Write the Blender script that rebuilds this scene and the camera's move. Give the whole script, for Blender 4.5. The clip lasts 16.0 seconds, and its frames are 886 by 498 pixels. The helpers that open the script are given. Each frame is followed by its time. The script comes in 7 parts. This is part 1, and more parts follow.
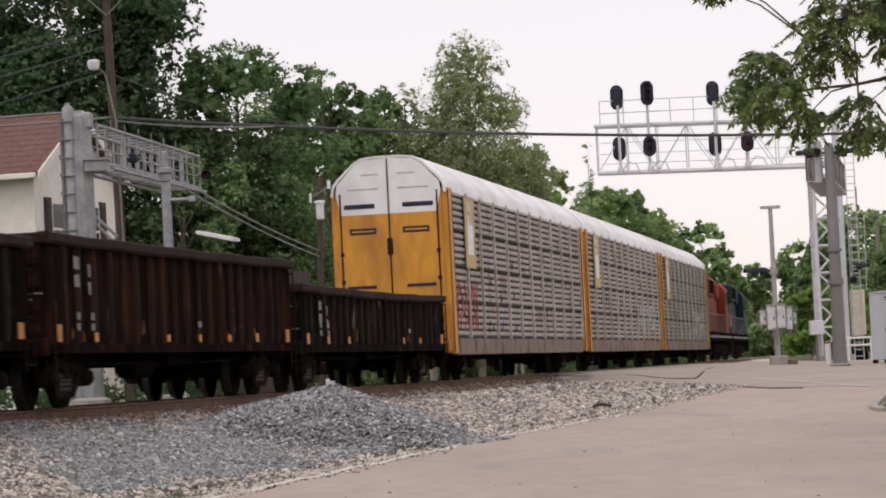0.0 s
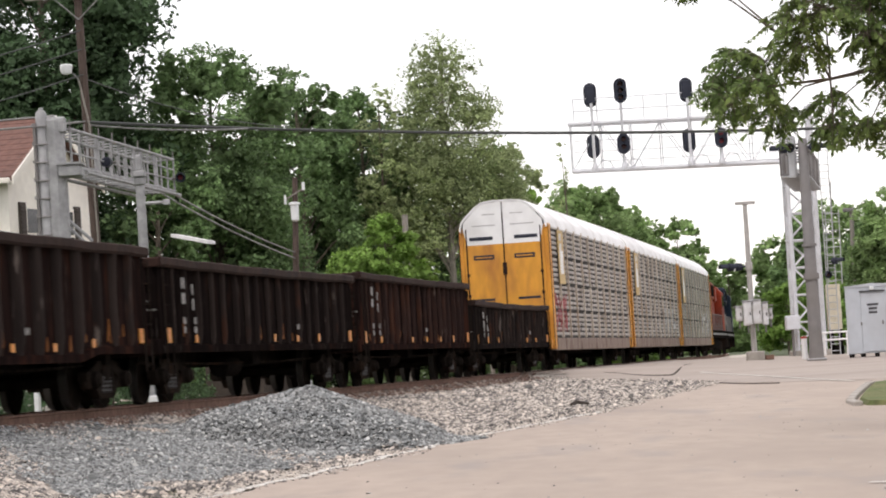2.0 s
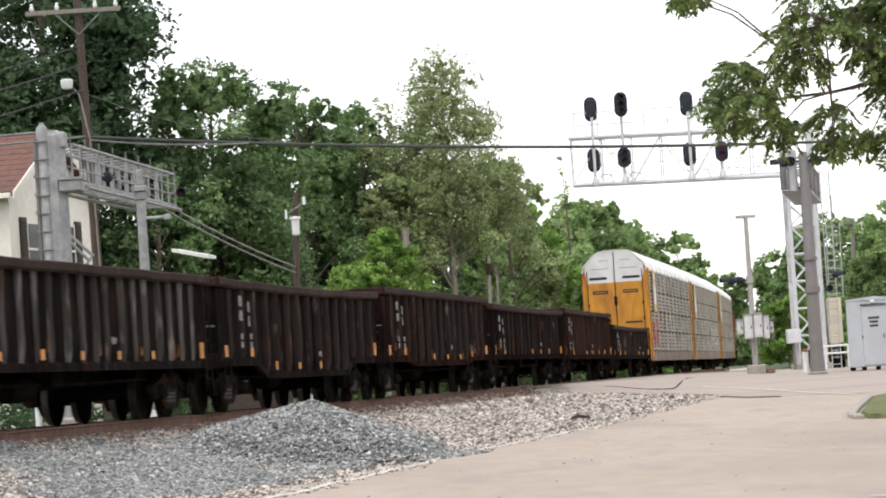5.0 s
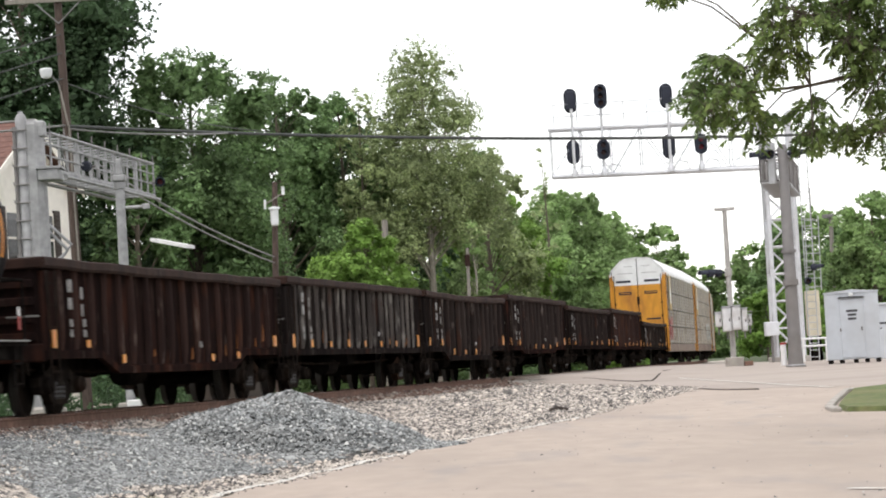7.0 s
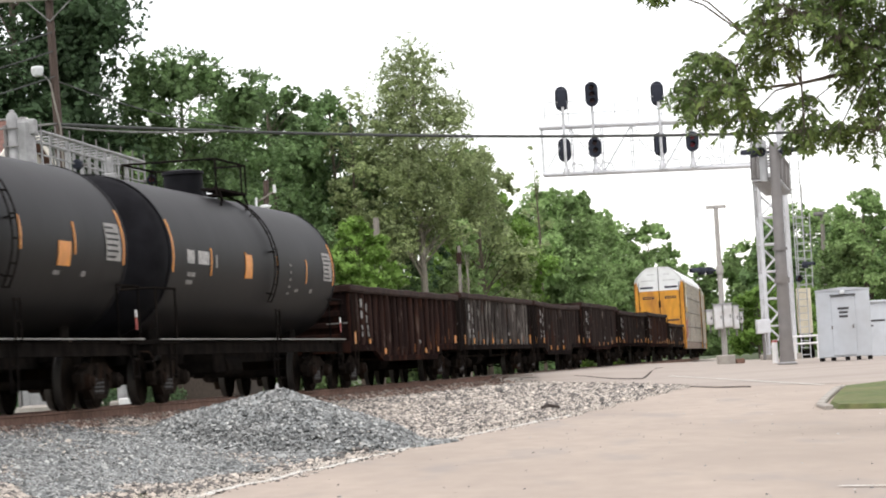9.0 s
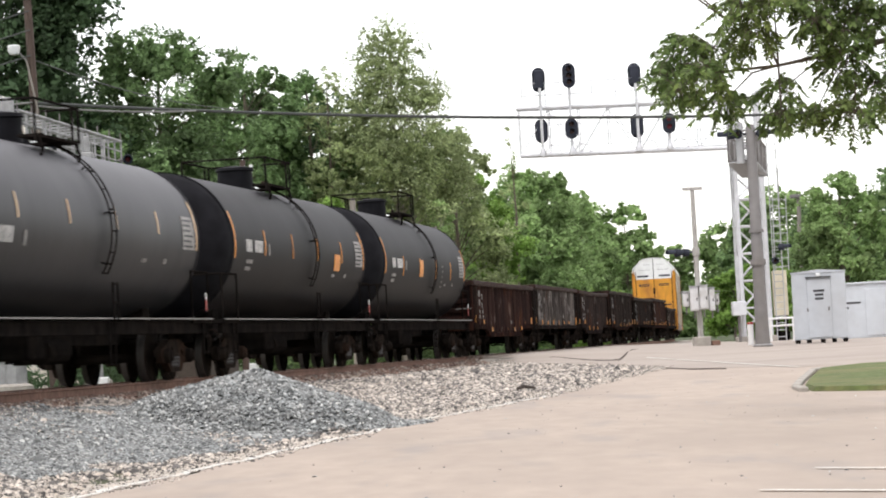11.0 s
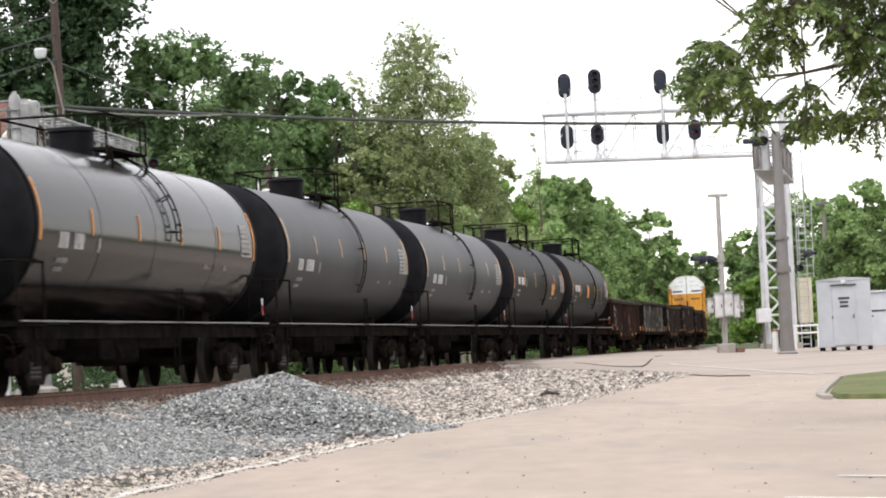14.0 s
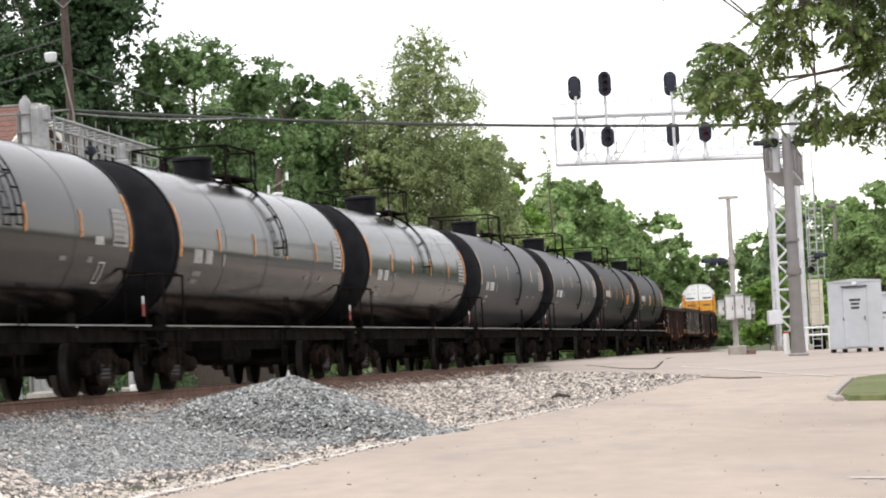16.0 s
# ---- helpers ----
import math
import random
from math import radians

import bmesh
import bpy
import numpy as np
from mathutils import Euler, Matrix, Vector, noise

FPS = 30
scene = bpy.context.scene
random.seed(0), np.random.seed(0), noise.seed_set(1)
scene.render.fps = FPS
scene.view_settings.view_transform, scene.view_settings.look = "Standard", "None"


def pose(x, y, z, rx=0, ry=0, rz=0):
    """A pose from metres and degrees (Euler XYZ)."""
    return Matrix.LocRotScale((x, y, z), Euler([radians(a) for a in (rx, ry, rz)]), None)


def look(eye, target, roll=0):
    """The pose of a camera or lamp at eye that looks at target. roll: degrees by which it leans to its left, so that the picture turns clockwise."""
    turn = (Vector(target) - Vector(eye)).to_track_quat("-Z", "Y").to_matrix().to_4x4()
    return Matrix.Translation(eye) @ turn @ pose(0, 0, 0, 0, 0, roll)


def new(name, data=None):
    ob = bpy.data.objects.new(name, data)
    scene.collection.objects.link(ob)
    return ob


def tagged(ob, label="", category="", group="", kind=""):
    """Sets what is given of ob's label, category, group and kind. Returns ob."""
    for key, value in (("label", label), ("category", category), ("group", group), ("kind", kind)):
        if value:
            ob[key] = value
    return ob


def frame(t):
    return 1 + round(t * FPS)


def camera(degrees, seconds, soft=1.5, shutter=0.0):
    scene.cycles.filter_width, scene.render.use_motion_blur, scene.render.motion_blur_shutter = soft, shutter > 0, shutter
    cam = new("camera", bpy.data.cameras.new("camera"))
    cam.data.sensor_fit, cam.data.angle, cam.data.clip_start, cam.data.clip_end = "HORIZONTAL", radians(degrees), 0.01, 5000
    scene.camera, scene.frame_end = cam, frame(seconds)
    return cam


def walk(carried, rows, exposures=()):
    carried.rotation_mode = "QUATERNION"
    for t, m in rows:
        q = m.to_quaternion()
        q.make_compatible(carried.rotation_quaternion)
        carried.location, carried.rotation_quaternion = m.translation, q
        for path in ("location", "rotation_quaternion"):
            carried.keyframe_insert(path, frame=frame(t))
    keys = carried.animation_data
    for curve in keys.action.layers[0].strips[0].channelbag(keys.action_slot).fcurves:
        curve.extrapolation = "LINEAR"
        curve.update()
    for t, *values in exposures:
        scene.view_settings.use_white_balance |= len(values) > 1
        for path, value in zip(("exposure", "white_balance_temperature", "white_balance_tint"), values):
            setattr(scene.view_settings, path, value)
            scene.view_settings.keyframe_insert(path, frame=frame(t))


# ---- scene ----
EYE = (0.0, 0.0, 0.34)
cam = camera(16.38, 16.0, soft=1.9, shutter=0.4)


def aim(yaw, pitch, lean):
    """The camera's pose: degrees to the left, up, and of lean to the right."""
    y, p = radians(yaw), radians(pitch)
    way = Vector((-math.sin(y) * math.cos(p), math.cos(y) * math.cos(p), math.sin(p)))
    return look(EYE, Vector(EYE) + way * 50, -lean)


AIMS = [
    (0.0, 0.000, 2.192, 2.83), (0.5, -0.193, 2.161, 3.05), (1.0, -0.315, 1.958, 3.27), (1.5, -0.412, 2.107, 3.41),
    (2.0, -0.457, 2.163, 3.59), (2.5, -0.402, 2.210, 3.54), (3.0, -0.521, 2.238, 3.57), (3.5, -0.509, 2.345, 3.67),
    (4.0, -0.483, 2.432, 3.69), (4.2, -0.463, 2.435, 3.72), (6.3, -0.520, 2.301, 3.60), (6.5, -0.767, 2.254, 3.62),
    (7.0, -0.841, 2.236, 3.43), (7.5, -0.833, 2.206, 3.38), (8.0, -0.852, 2.148, 3.28), (8.5, -0.855, 2.136, 3.36),
    (9.0, -0.997, 2.188, 3.48), (9.5, -1.167, 2.145, 3.36), (9.7, -1.269, 2.016, 3.38), (11.8, -1.452, 1.744, 3.21),
    (12.0, -1.372, 1.726, 3.12), (12.5, -1.175, 1.758, 2.99), (13.0, -0.964, 1.801, 2.88), (13.5, -0.852, 1.796, 2.82),
    (14.0, -0.959, 1.928, 2.91), (14.5, -0.929, 1.896, 3.05), (15.0, -0.884, 1.948, 3.08), (15.5, -0.832, 1.990, 3.03),
    (16.0, -0.764, 1.991, 3.07)]
walk(cam, [(t, aim(a, b, c)) for t, a, b, c in AIMS], exposures=[
    (0.0, -0.66, 6750, 20), (0.5, -0.66, 6750, 19), (1.0, -0.2, 6700, 18), (1.5, -0.2, 6700, 17), (3.0, -0.06, 6650, 14), (6.5, 0.02, 6550, 12), (12.0, 0.15, 6600, 13), (16.0, 0.15, 6600, 13)])

# ---- sky and sun: bright overcast ----
world = bpy.data.worlds.new("overcast_sky")
scene.world = world
world.use_nodes = True
wn = world.node_tree
wn.nodes.clear()
sky = wn.nodes.new("ShaderNodeTexSky")
sky.sky_type, sky.sun_disc, sky.sun_elevation, sky.sun_rotation = "NISHITA", False, radians(62), radians(215)
sky_bg = wn.nodes.new("ShaderNodeBackground")
sky_bg.inputs[1].default_value = 0.05
wn.links.new(sky.outputs[0], sky_bg.inputs[0])
cloud_bg = wn.nodes.new("ShaderNodeBackground")
cloud_bg.inputs[0].default_value = (1.0, 0.99, 0.978, 1)
cloud_bg.inputs[1].default_value = 1.22
cloud_add = wn.nodes.new("ShaderNodeAddShader")
wn.links.new(sky_bg.outputs[0], cloud_add.inputs[0])
wn.links.new(cloud_bg.outputs[0], cloud_add.inputs[1])
world_out = wn.nodes.new("ShaderNodeOutputWorld")
wn.links.new(cloud_add.outputs[0], world_out.inputs[0])
sun = new("sun", bpy.data.lights.new("sun", "SUN"))
sun.data.energy, sun.data.angle, sun.data.color = 1.4, radians(30), (1.0, 0.97, 0.92)
sun.matrix_world = look((0, 0, 60), (19, 26, 0))


# ---- materials ----
def material(name, base, rough=0.8, metal=0.0, vary=0.25, scale=3.0, dirt=None, dirt_scale=0.4, dirt_amount=0.5,
             bump=0.0, bump_scale=20.0, island=0.0, stretch=(1, 1, 1), spec=0.5, emit=0.0, through_light=0.0, coat=0.0, top_sheen=None, alt=None, spots=None):
    """A surface with fine grain, patches of dirt at a larger scale, and relief."""
    m = bpy.data.materials.new(name)
    m.use_nodes = True
    nt = m.node_tree
    n, ln = nt.nodes, nt.links
    b = n["Principled BSDF"]
    co = n.new("ShaderNodeTexCoord")
    mp = n.new("ShaderNodeMapping")
    mp.inputs["Scale"].default_value = stretch
    ln.new(co.outputs["Object"], mp.inputs[0])
    fine = n.new("ShaderNodeTexNoise")
    fine.inputs["Scale"].default_value, fine.inputs["Detail"].default_value = scale, 6
    ln.new(mp.outputs[0], fine.inputs["Vector"])
    ramp = n.new("ShaderNodeMapRange")
    ramp.inputs[1].default_value, ramp.inputs[2].default_value = 0.3, 0.7
    ramp.inputs[3].default_value, ramp.inputs[4].default_value = 1 - vary, 1 + vary
    ln.new(fine.outputs[0], ramp.inputs[0])
    mul = n.new("ShaderNodeVectorMath")
    mul.operation = "SCALE"
    mul.inputs[0].default_value = base
    ln.new(ramp.outputs[0], mul.inputs["Scale"])
    last = mul.outputs[0]
    if dirt:
        big = n.new("ShaderNodeTexNoise")
        big.inputs["Scale"].default_value, big.inputs["Detail"].default_value = dirt_scale, 5
        ln.new(mp.outputs[0], big.inputs["Vector"])
        mask = n.new("ShaderNodeMapRange")
        mask.inputs[1].default_value, mask.inputs[2].default_value = 0.42, 0.68
        mask.inputs[4].default_value = dirt_amount
        ln.new(big.outputs[0], mask.inputs[0])
        mix = n.new("ShaderNodeMix")
        mix.data_type = "RGBA"
        mix.inputs[7].default_value = (*dirt, 1)
        ln.new(mask.outputs[0], mix.inputs[0])
        ln.new(last, mix.inputs[6])
        last = mix.outputs[2]
    if spots:
        # sparse darker stains
        colour, size, amount = spots
        sn = n.new("ShaderNodeTexNoise")
        sn.inputs["Scale"].default_value, sn.inputs["Detail"].default_value = size, 7
        ln.new(mp.outputs[0], sn.inputs["Vector"])
        sm = n.new("ShaderNodeMapRange")
        sm.inputs[1].default_value, sm.inputs[2].default_value = 0.57, 0.7
        sm.inputs[4].default_value = amount
        ln.new(sn.outputs[0], sm.inputs[0])
        sx = n.new("ShaderNodeMix")
        sx.data_type = "RGBA"
        sx.inputs[7].default_value = (*colour, 1)
        ln.new(sm.outputs[0], sx.inputs[0])
        ln.new(last, sx.inputs[6])
        last = sx.outputs[2]
    if top_sheen:
        # sky sheen painted into the colour, paler from one height to another
        colour, z0, z1 = top_sheen
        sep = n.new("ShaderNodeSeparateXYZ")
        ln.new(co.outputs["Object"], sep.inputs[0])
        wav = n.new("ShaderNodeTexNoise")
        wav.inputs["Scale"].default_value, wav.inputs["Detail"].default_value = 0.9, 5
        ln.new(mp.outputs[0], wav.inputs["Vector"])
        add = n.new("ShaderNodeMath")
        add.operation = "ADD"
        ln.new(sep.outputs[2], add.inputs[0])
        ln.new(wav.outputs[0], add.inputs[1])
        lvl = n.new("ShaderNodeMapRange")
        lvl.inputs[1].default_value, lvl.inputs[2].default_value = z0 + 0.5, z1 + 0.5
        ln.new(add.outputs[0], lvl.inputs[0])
        sheen_mix = n.new("ShaderNodeMix")
        sheen_mix.data_type = "RGBA"
        sheen_mix.inputs[7].default_value = (*colour, 1)
        ln.new(lvl.outputs[0], sheen_mix.inputs[0])
        ln.new(last, sheen_mix.inputs[6])
        last = sheen_mix.outputs[2]
    if alt:
        # a share of the pieces in another colour
        colour, share = alt
        geo2 = n.new("ShaderNodeNewGeometry")
        hop = n.new("ShaderNodeMath")
        hop.operation = "MULTIPLY"
        hop.inputs[1].default_value = 7.3
        frac = n.new("ShaderNodeMath")
        frac.operation = "FRACT"
        less = n.new("ShaderNodeMath")
        less.operation = "LESS_THAN"
        less.inputs[1].default_value = share
        ln.new(geo2.outputs["Random Per Island"], hop.inputs[0])
        ln.new(hop.outputs[0], frac.inputs[0])
        ln.new(frac.outputs[0], less.inputs[0])
        two = n.new("ShaderNodeMix")
        two.data_type = "RGBA"
        two.inputs[7].default_value = (*colour, 1)
        ln.new(less.outputs[0], two.inputs[0])
        ln.new(last, two.inputs[6])
        last = two.outputs[2]
    if island:
        geo = n.new("ShaderNodeNewGeometry")
        r = n.new("ShaderNodeMapRange")
        r.inputs[3].default_value, r.inputs[4].default_value = 1 - island, 1 + island
        ln.new(geo.outputs["Random Per Island"], r.inputs[0])
        mul2 = n.new("ShaderNodeVectorMath")
        mul2.operation = "SCALE"
        ln.new(last, mul2.inputs[0])
        ln.new(r.outputs[0], mul2.inputs["Scale"])
        last = mul2.outputs[0]
    ln.new(last, b.inputs["Base Color"])
    b.inputs["Roughness"].default_value, b.inputs["Metallic"].default_value = rough, metal
    b.inputs["Specular IOR Level"].default_value = spec
    b.inputs["Coat Weight"].default_value = coat
    if emit:
        b.inputs["Emission Color"].default_value, b.inputs["Emission Strength"].default_value = (*base, 1), emit
    if bump:
        bn = n.new("ShaderNodeTexNoise")
        bn.inputs["Scale"].default_value, bn.inputs["Detail"].default_value = bump_scale, 4
        ln.new(co.outputs["Object"], bn.inputs["Vector"])
        bm = n.new("ShaderNodeBump")
        bm.inputs["Strength"].default_value, bm.inputs["Distance"].default_value = bump, 0.03
        ln.new(bn.outputs[0], bm.inputs["Height"])
        ln.new(bm.outputs[0], b.inputs["Normal"])
    if through_light:
        tr = n.new("ShaderNodeBsdfTranslucent")
        ln.new(last, tr.inputs[0])
        ms = n.new("ShaderNodeMixShader")
        ms.inputs[0].default_value = through_light
        ln.new(b.outputs[0], ms.inputs[1])
        ln.new(tr.outputs[0], ms.inputs[2])
        ln.new(ms.outputs[0], n["Material Output"].inputs[0])
    return m


def weathered(name, base, streak, rust, pale, rust_share=0.5, pale_share=0.5, rough=0.8, spec=0.1):
    """Grimy painted steel: upright streaks, rust blotches and worn pale scratches, different on each piece."""
    m = bpy.data.materials.new(name)
    m.use_nodes = True
    n, ln = m.node_tree.nodes, m.node_tree.links
    b = n["Principled BSDF"]
    co, info = n.new("ShaderNodeTexCoord"), n.new("ShaderNodeObjectInfo")
    far = n.new("ShaderNodeMath")
    far.operation = "MULTIPLY"
    far.inputs[1].default_value = 57.0
    ln.new(info.outputs["Random"], far.inputs[0])
    here = n.new("ShaderNodeVectorMath")
    ln.new(co.outputs["Object"], here.inputs[0])
    ln.new(far.outputs[0], here.inputs[1])
    last = None
    for stretch, scale, lo, hi, amount, colour in (((1, 1, 0.1), 4.0, 0.4, 0.64, 0.85, streak), ((1, 1, 0.55), 1.5, 0.62 - 0.2 * rust_share, 0.74 - 0.14 * rust_share, 0.85, rust),
                                                   ((1, 1, 0.22), 7.0, 0.66 - 0.13 * pale_share, 0.76 - 0.1 * pale_share, 0.8, pale)):
        mp = n.new("ShaderNodeMapping")
        mp.inputs["Scale"].default_value = stretch
        ln.new(here.outputs[0], mp.inputs[0])
        no = n.new("ShaderNodeTexNoise")
        no.inputs["Scale"].default_value, no.inputs["Detail"].default_value = scale, 5
        ln.new(mp.outputs[0], no.inputs["Vector"])
        mask = n.new("ShaderNodeMapRange")
        mask.inputs[1].default_value, mask.inputs[2].default_value, mask.inputs[4].default_value = lo, hi, amount
        ln.new(no.outputs[0], mask.inputs[0])
        mix = n.new("ShaderNodeMix")
        mix.data_type = "RGBA"
        mix.inputs[6].default_value, mix.inputs[7].default_value = (*base, 1), (*colour, 1)
        ln.new(mask.outputs[0], mix.inputs[0])
        if last is not None:
            ln.new(last, mix.inputs[6])
        last = mix.outputs[2]
    ln.new(last, b.inputs["Base Color"])
    b.inputs["Roughness"].default_value, b.inputs["Specular IOR Level"].default_value = rough, spec
    bn = n.new("ShaderNodeTexNoise")
    bn.inputs["Scale"].default_value = 9.0
    ln.new(here.outputs[0], bn.inputs["Vector"])
    bump = n.new("ShaderNodeBump")
    bump.inputs["Strength"].default_value, bump.inputs["Distance"].default_value = 0.35, 0.03
    ln.new(bn.outputs[0], bump.inputs["Height"])
    ln.new(bump.outputs[0], b.inputs["Normal"])
    return m


ROAD = material("worn_concrete_road", (0.404, 0.334, 0.277), 0.9, vary=0.07, scale=3.0, dirt=(0.328, 0.272, 0.226), dirt_scale=0.3, dirt_amount=0.8, stretch=(1, 0.3, 1), bump=0.1, bump_scale=9, spots=((0.27, 0.25, 0.235), 0.9, 0.5))
DUST = material("pale_dusty_gravel", (0.5, 0.45, 0.385), 0.95, vary=0.3, scale=14, dirt=(0.36, 0.33, 0.29), dirt_scale=1.6, dirt_amount=0.7, bump=0.8, bump_scale=18)
STONE_BLUE = material("blue_grey_crushed_stone", (0.194, 0.205, 0.203), 0.9, vary=0.25, scale=14, island=0.75, alt=((0.36, 0.365, 0.351), 0.18), dirt=(0.324, 0.324, 0.31), dirt_scale=2.0, dirt_amount=0.4)
STONE_RUST = material("rust_stained_ballast", (0.2, 0.125, 0.095), 0.9, vary=0.3, scale=14, island=0.5, alt=((0.34, 0.28, 0.23), 0.3), dirt=(0.1, 0.065, 0.05), dirt_scale=1.5, dirt_amount=0.5)
STONE_PALE = material("pale_ballast_stone", (0.526, 0.475, 0.418), 0.9, vary=0.2, scale=14, island=0.5, alt=((0.13, 0.12, 0.112), 0.4), dirt=(0.4, 0.32, 0.25), dirt_scale=1.5, dirt_amount=0.4)
GRASS = material("mown_grass", (0.1, 0.13, 0.038), 0.95, vary=0.4, scale=6, dirt=(0.2, 0.175, 0.08), dirt_scale=0.9, dirt_amount=0.8, bump=0.8, bump_scale=30)
WILD = material("rough_ground_cover", (0.05, 0.075, 0.025), 0.95, vary=0.4, scale=2, dirt=(0.1, 0.09, 0.06), dirt_scale=0.2, bump=0.8, bump_scale=10)
KERB = material("weathered_kerb_concrete", (0.38, 0.35, 0.31), 0.9, vary=0.15, scale=5, dirt=(0.3, 0.28, 0.25), dirt_scale=1.2, bump=0.2)
CROSSING_ROAD = material("greyer_worn_pavement", (0.37, 0.316, 0.272), 0.9, vary=0.08, scale=3.0, dirt=(0.295, 0.252, 0.217), dirt_scale=0.35, dirt_amount=0.8, stretch=(0.4, 1, 1), bump=0.1, bump_scale=9)
CROSSING_PANEL = material("worn_pale_crossing_panel", (0.36, 0.31, 0.268), 0.9, vary=0.12, scale=4, dirt=(0.31, 0.26, 0.22), dirt_scale=0.6, bump=0.15)
RAIL = material("rusty_rail_steel", (0.21, 0.125, 0.095), 0.9, spec=0.2, vary=0.3, scale=8, dirt=(0.13, 0.08, 0.06), dirt_scale=2)
RAILHEAD = material("polished_rail_head", (0.5, 0.47, 0.44), 0.5, metal=0.4, vary=0.1)
TIE = material("tarred_timber_tie", (0.07, 0.055, 0.045), 0.95, vary=0.4, scale=6, stretch=(1, 6, 1), bump=0.4)
# side sheets darkened, worn ribs lightened: shade between ribs put into colour
GONDOLA = weathered("grimy_brown_black_shaded_steel", (0.0085, 0.0065, 0.0062), (0.017, 0.0125, 0.0115), (0.026, 0.0135, 0.01), (0.08, 0.07, 0.062), 0.3, 0.2, spec=0.0)
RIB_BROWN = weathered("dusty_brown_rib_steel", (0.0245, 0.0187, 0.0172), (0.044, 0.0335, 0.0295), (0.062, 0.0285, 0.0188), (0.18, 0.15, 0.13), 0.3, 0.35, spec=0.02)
GONDOLA_RED = weathered("rusted_oxide_red_shaded_steel", (0.0133, 0.00896, 0.0084), (0.0273, 0.0157, 0.0134), (0.0476, 0.0207, 0.0143), (0.085, 0.065, 0.056), 0.4, 0.2, spec=0.0)
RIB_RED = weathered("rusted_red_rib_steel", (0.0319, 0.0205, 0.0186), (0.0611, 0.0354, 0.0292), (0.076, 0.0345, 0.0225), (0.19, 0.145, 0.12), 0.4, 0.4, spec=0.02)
GONDOLA_GREY = weathered("faded_grey_black_shaded_steel", (0.0119, 0.0098, 0.00952), (0.0245, 0.0202, 0.0186), (0.0378, 0.0203, 0.0151), (0.1, 0.088, 0.078), 0.3, 0.3, spec=0.0)
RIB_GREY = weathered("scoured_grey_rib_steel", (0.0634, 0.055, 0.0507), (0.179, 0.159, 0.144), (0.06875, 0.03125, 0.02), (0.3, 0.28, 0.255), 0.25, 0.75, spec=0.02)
RIM_RUST = weathered("rust_brown_top_rail", (0.028, 0.0165, 0.0135), (0.046, 0.0255, 0.02), (0.016, 0.011, 0.01), (0.1, 0.07, 0.056), 0.5, 0.3)
UNDER = material("oily_black_running_gear", (0.0135, 0.012, 0.0112), 0.9, vary=0.4, scale=4, dirt=(0.022, 0.0175, 0.0145), dirt_scale=2, bump=0.2, spec=0.0)
SIDEFRAME = weathered("dusty_brown_black_casting", (0.015, 0.0124, 0.0109), (0.03, 0.024, 0.0199), (0.039, 0.024, 0.0173), (0.05, 0.042, 0.036), 0.4, 0.3, 0.85, 0.0)
SPRING = material("greased_spring_steel", (0.02, 0.017, 0.015), 0.6, vary=0.3, scale=6)
WHEEL = material("dark_wheel_steel", (0.0126, 0.0106, 0.00924), 0.8, spec=0.0, vary=0.3, scale=4, dirt=(0.0252, 0.0189, 0.0147), dirt_scale=2.5)
BRIGHT = material("worn_tread_steel", (0.075, 0.07, 0.065), 0.5, metal=0.7, vary=0.2)
YELLOW = material("autorack_yellow_paint", (0.7, 0.315, 0.03), 0.55, vary=0.1, scale=5, dirt=(0.36, 0.13, 0.03), dirt_scale=1.9, dirt_amount=0.7, stretch=(1, 1, 0.35))
RACK_WHITE = material("chalky_white_paint", (0.87, 0.87, 0.86), 0.6, vary=0.05, dirt=(0.55, 0.53, 0.5), dirt_scale=0.6, dirt_amount=0.45)
PANEL = weathered("galvanised_rack_panel", (0.4, 0.37, 0.34), (0.5, 0.46, 0.42), (0.24, 0.19, 0.15), (0.56, 0.53, 0.49), 0.55, 0.4, 0.65, 0.3)
# darkness of the gaps between rack panels, put into colour
PANEL_GAP = material("gap_shade_paint", (0.03, 0.026, 0.023), 0.8, vary=0.25)
RACK_SILL = weathered("dusty_pinkish_flatcar_sill", (0.24, 0.18, 0.15), (0.31, 0.25, 0.21), (0.13, 0.075, 0.05), (0.4, 0.34, 0.3), 0.45, 0.4)
# tank paints: top_sheen puts the sky's light on the upper side into colour
TANK_BLACK = material("matt_black_tank_paint", (0.0084, 0.0081, 0.0088), 0.48, spec=0.05, top_sheen=((0.039, 0.038, 0.0395), 2.7, 4.1), vary=0.2, scale=3, dirt=(0.0132, 0.0124, 0.012), dirt_scale=0.35, dirt_amount=0.6, stretch=(1, 1, 0.4), bump=0.05, bump_scale=3)
TANK_GLOSS = material("glossy_black_tank_paint", (0.008, 0.0071, 0.0066), 0.15, spec=0.08, top_sheen=((0.062, 0.059, 0.0565), 3.1, 4.0), vary=0.25, scale=3, dirt=(0.0145, 0.0115, 0.0098), dirt_scale=0.5, dirt_amount=0.7, stretch=(1, 1, 0.4), bump=0.025, bump_scale=1.3)
TANK_GREY = material("slate_grey_black_tank_paint", (0.026, 0.0272, 0.0305), 0.42, vary=0.2, scale=3, dirt=(0.034, 0.034, 0.0365), dirt_scale=0.35, dirt_amount=0.6, stretch=(1, 1, 0.4), bump=0.05, bump_scale=3, spec=0.07, top_sheen=((0.1, 0.1, 0.106), 2.3, 3.9))
TANK_HEAD = material("dark_tank_head", (0.0119, 0.0119, 0.014), 0.6, vary=0.3, scale=3, spec=0.05)
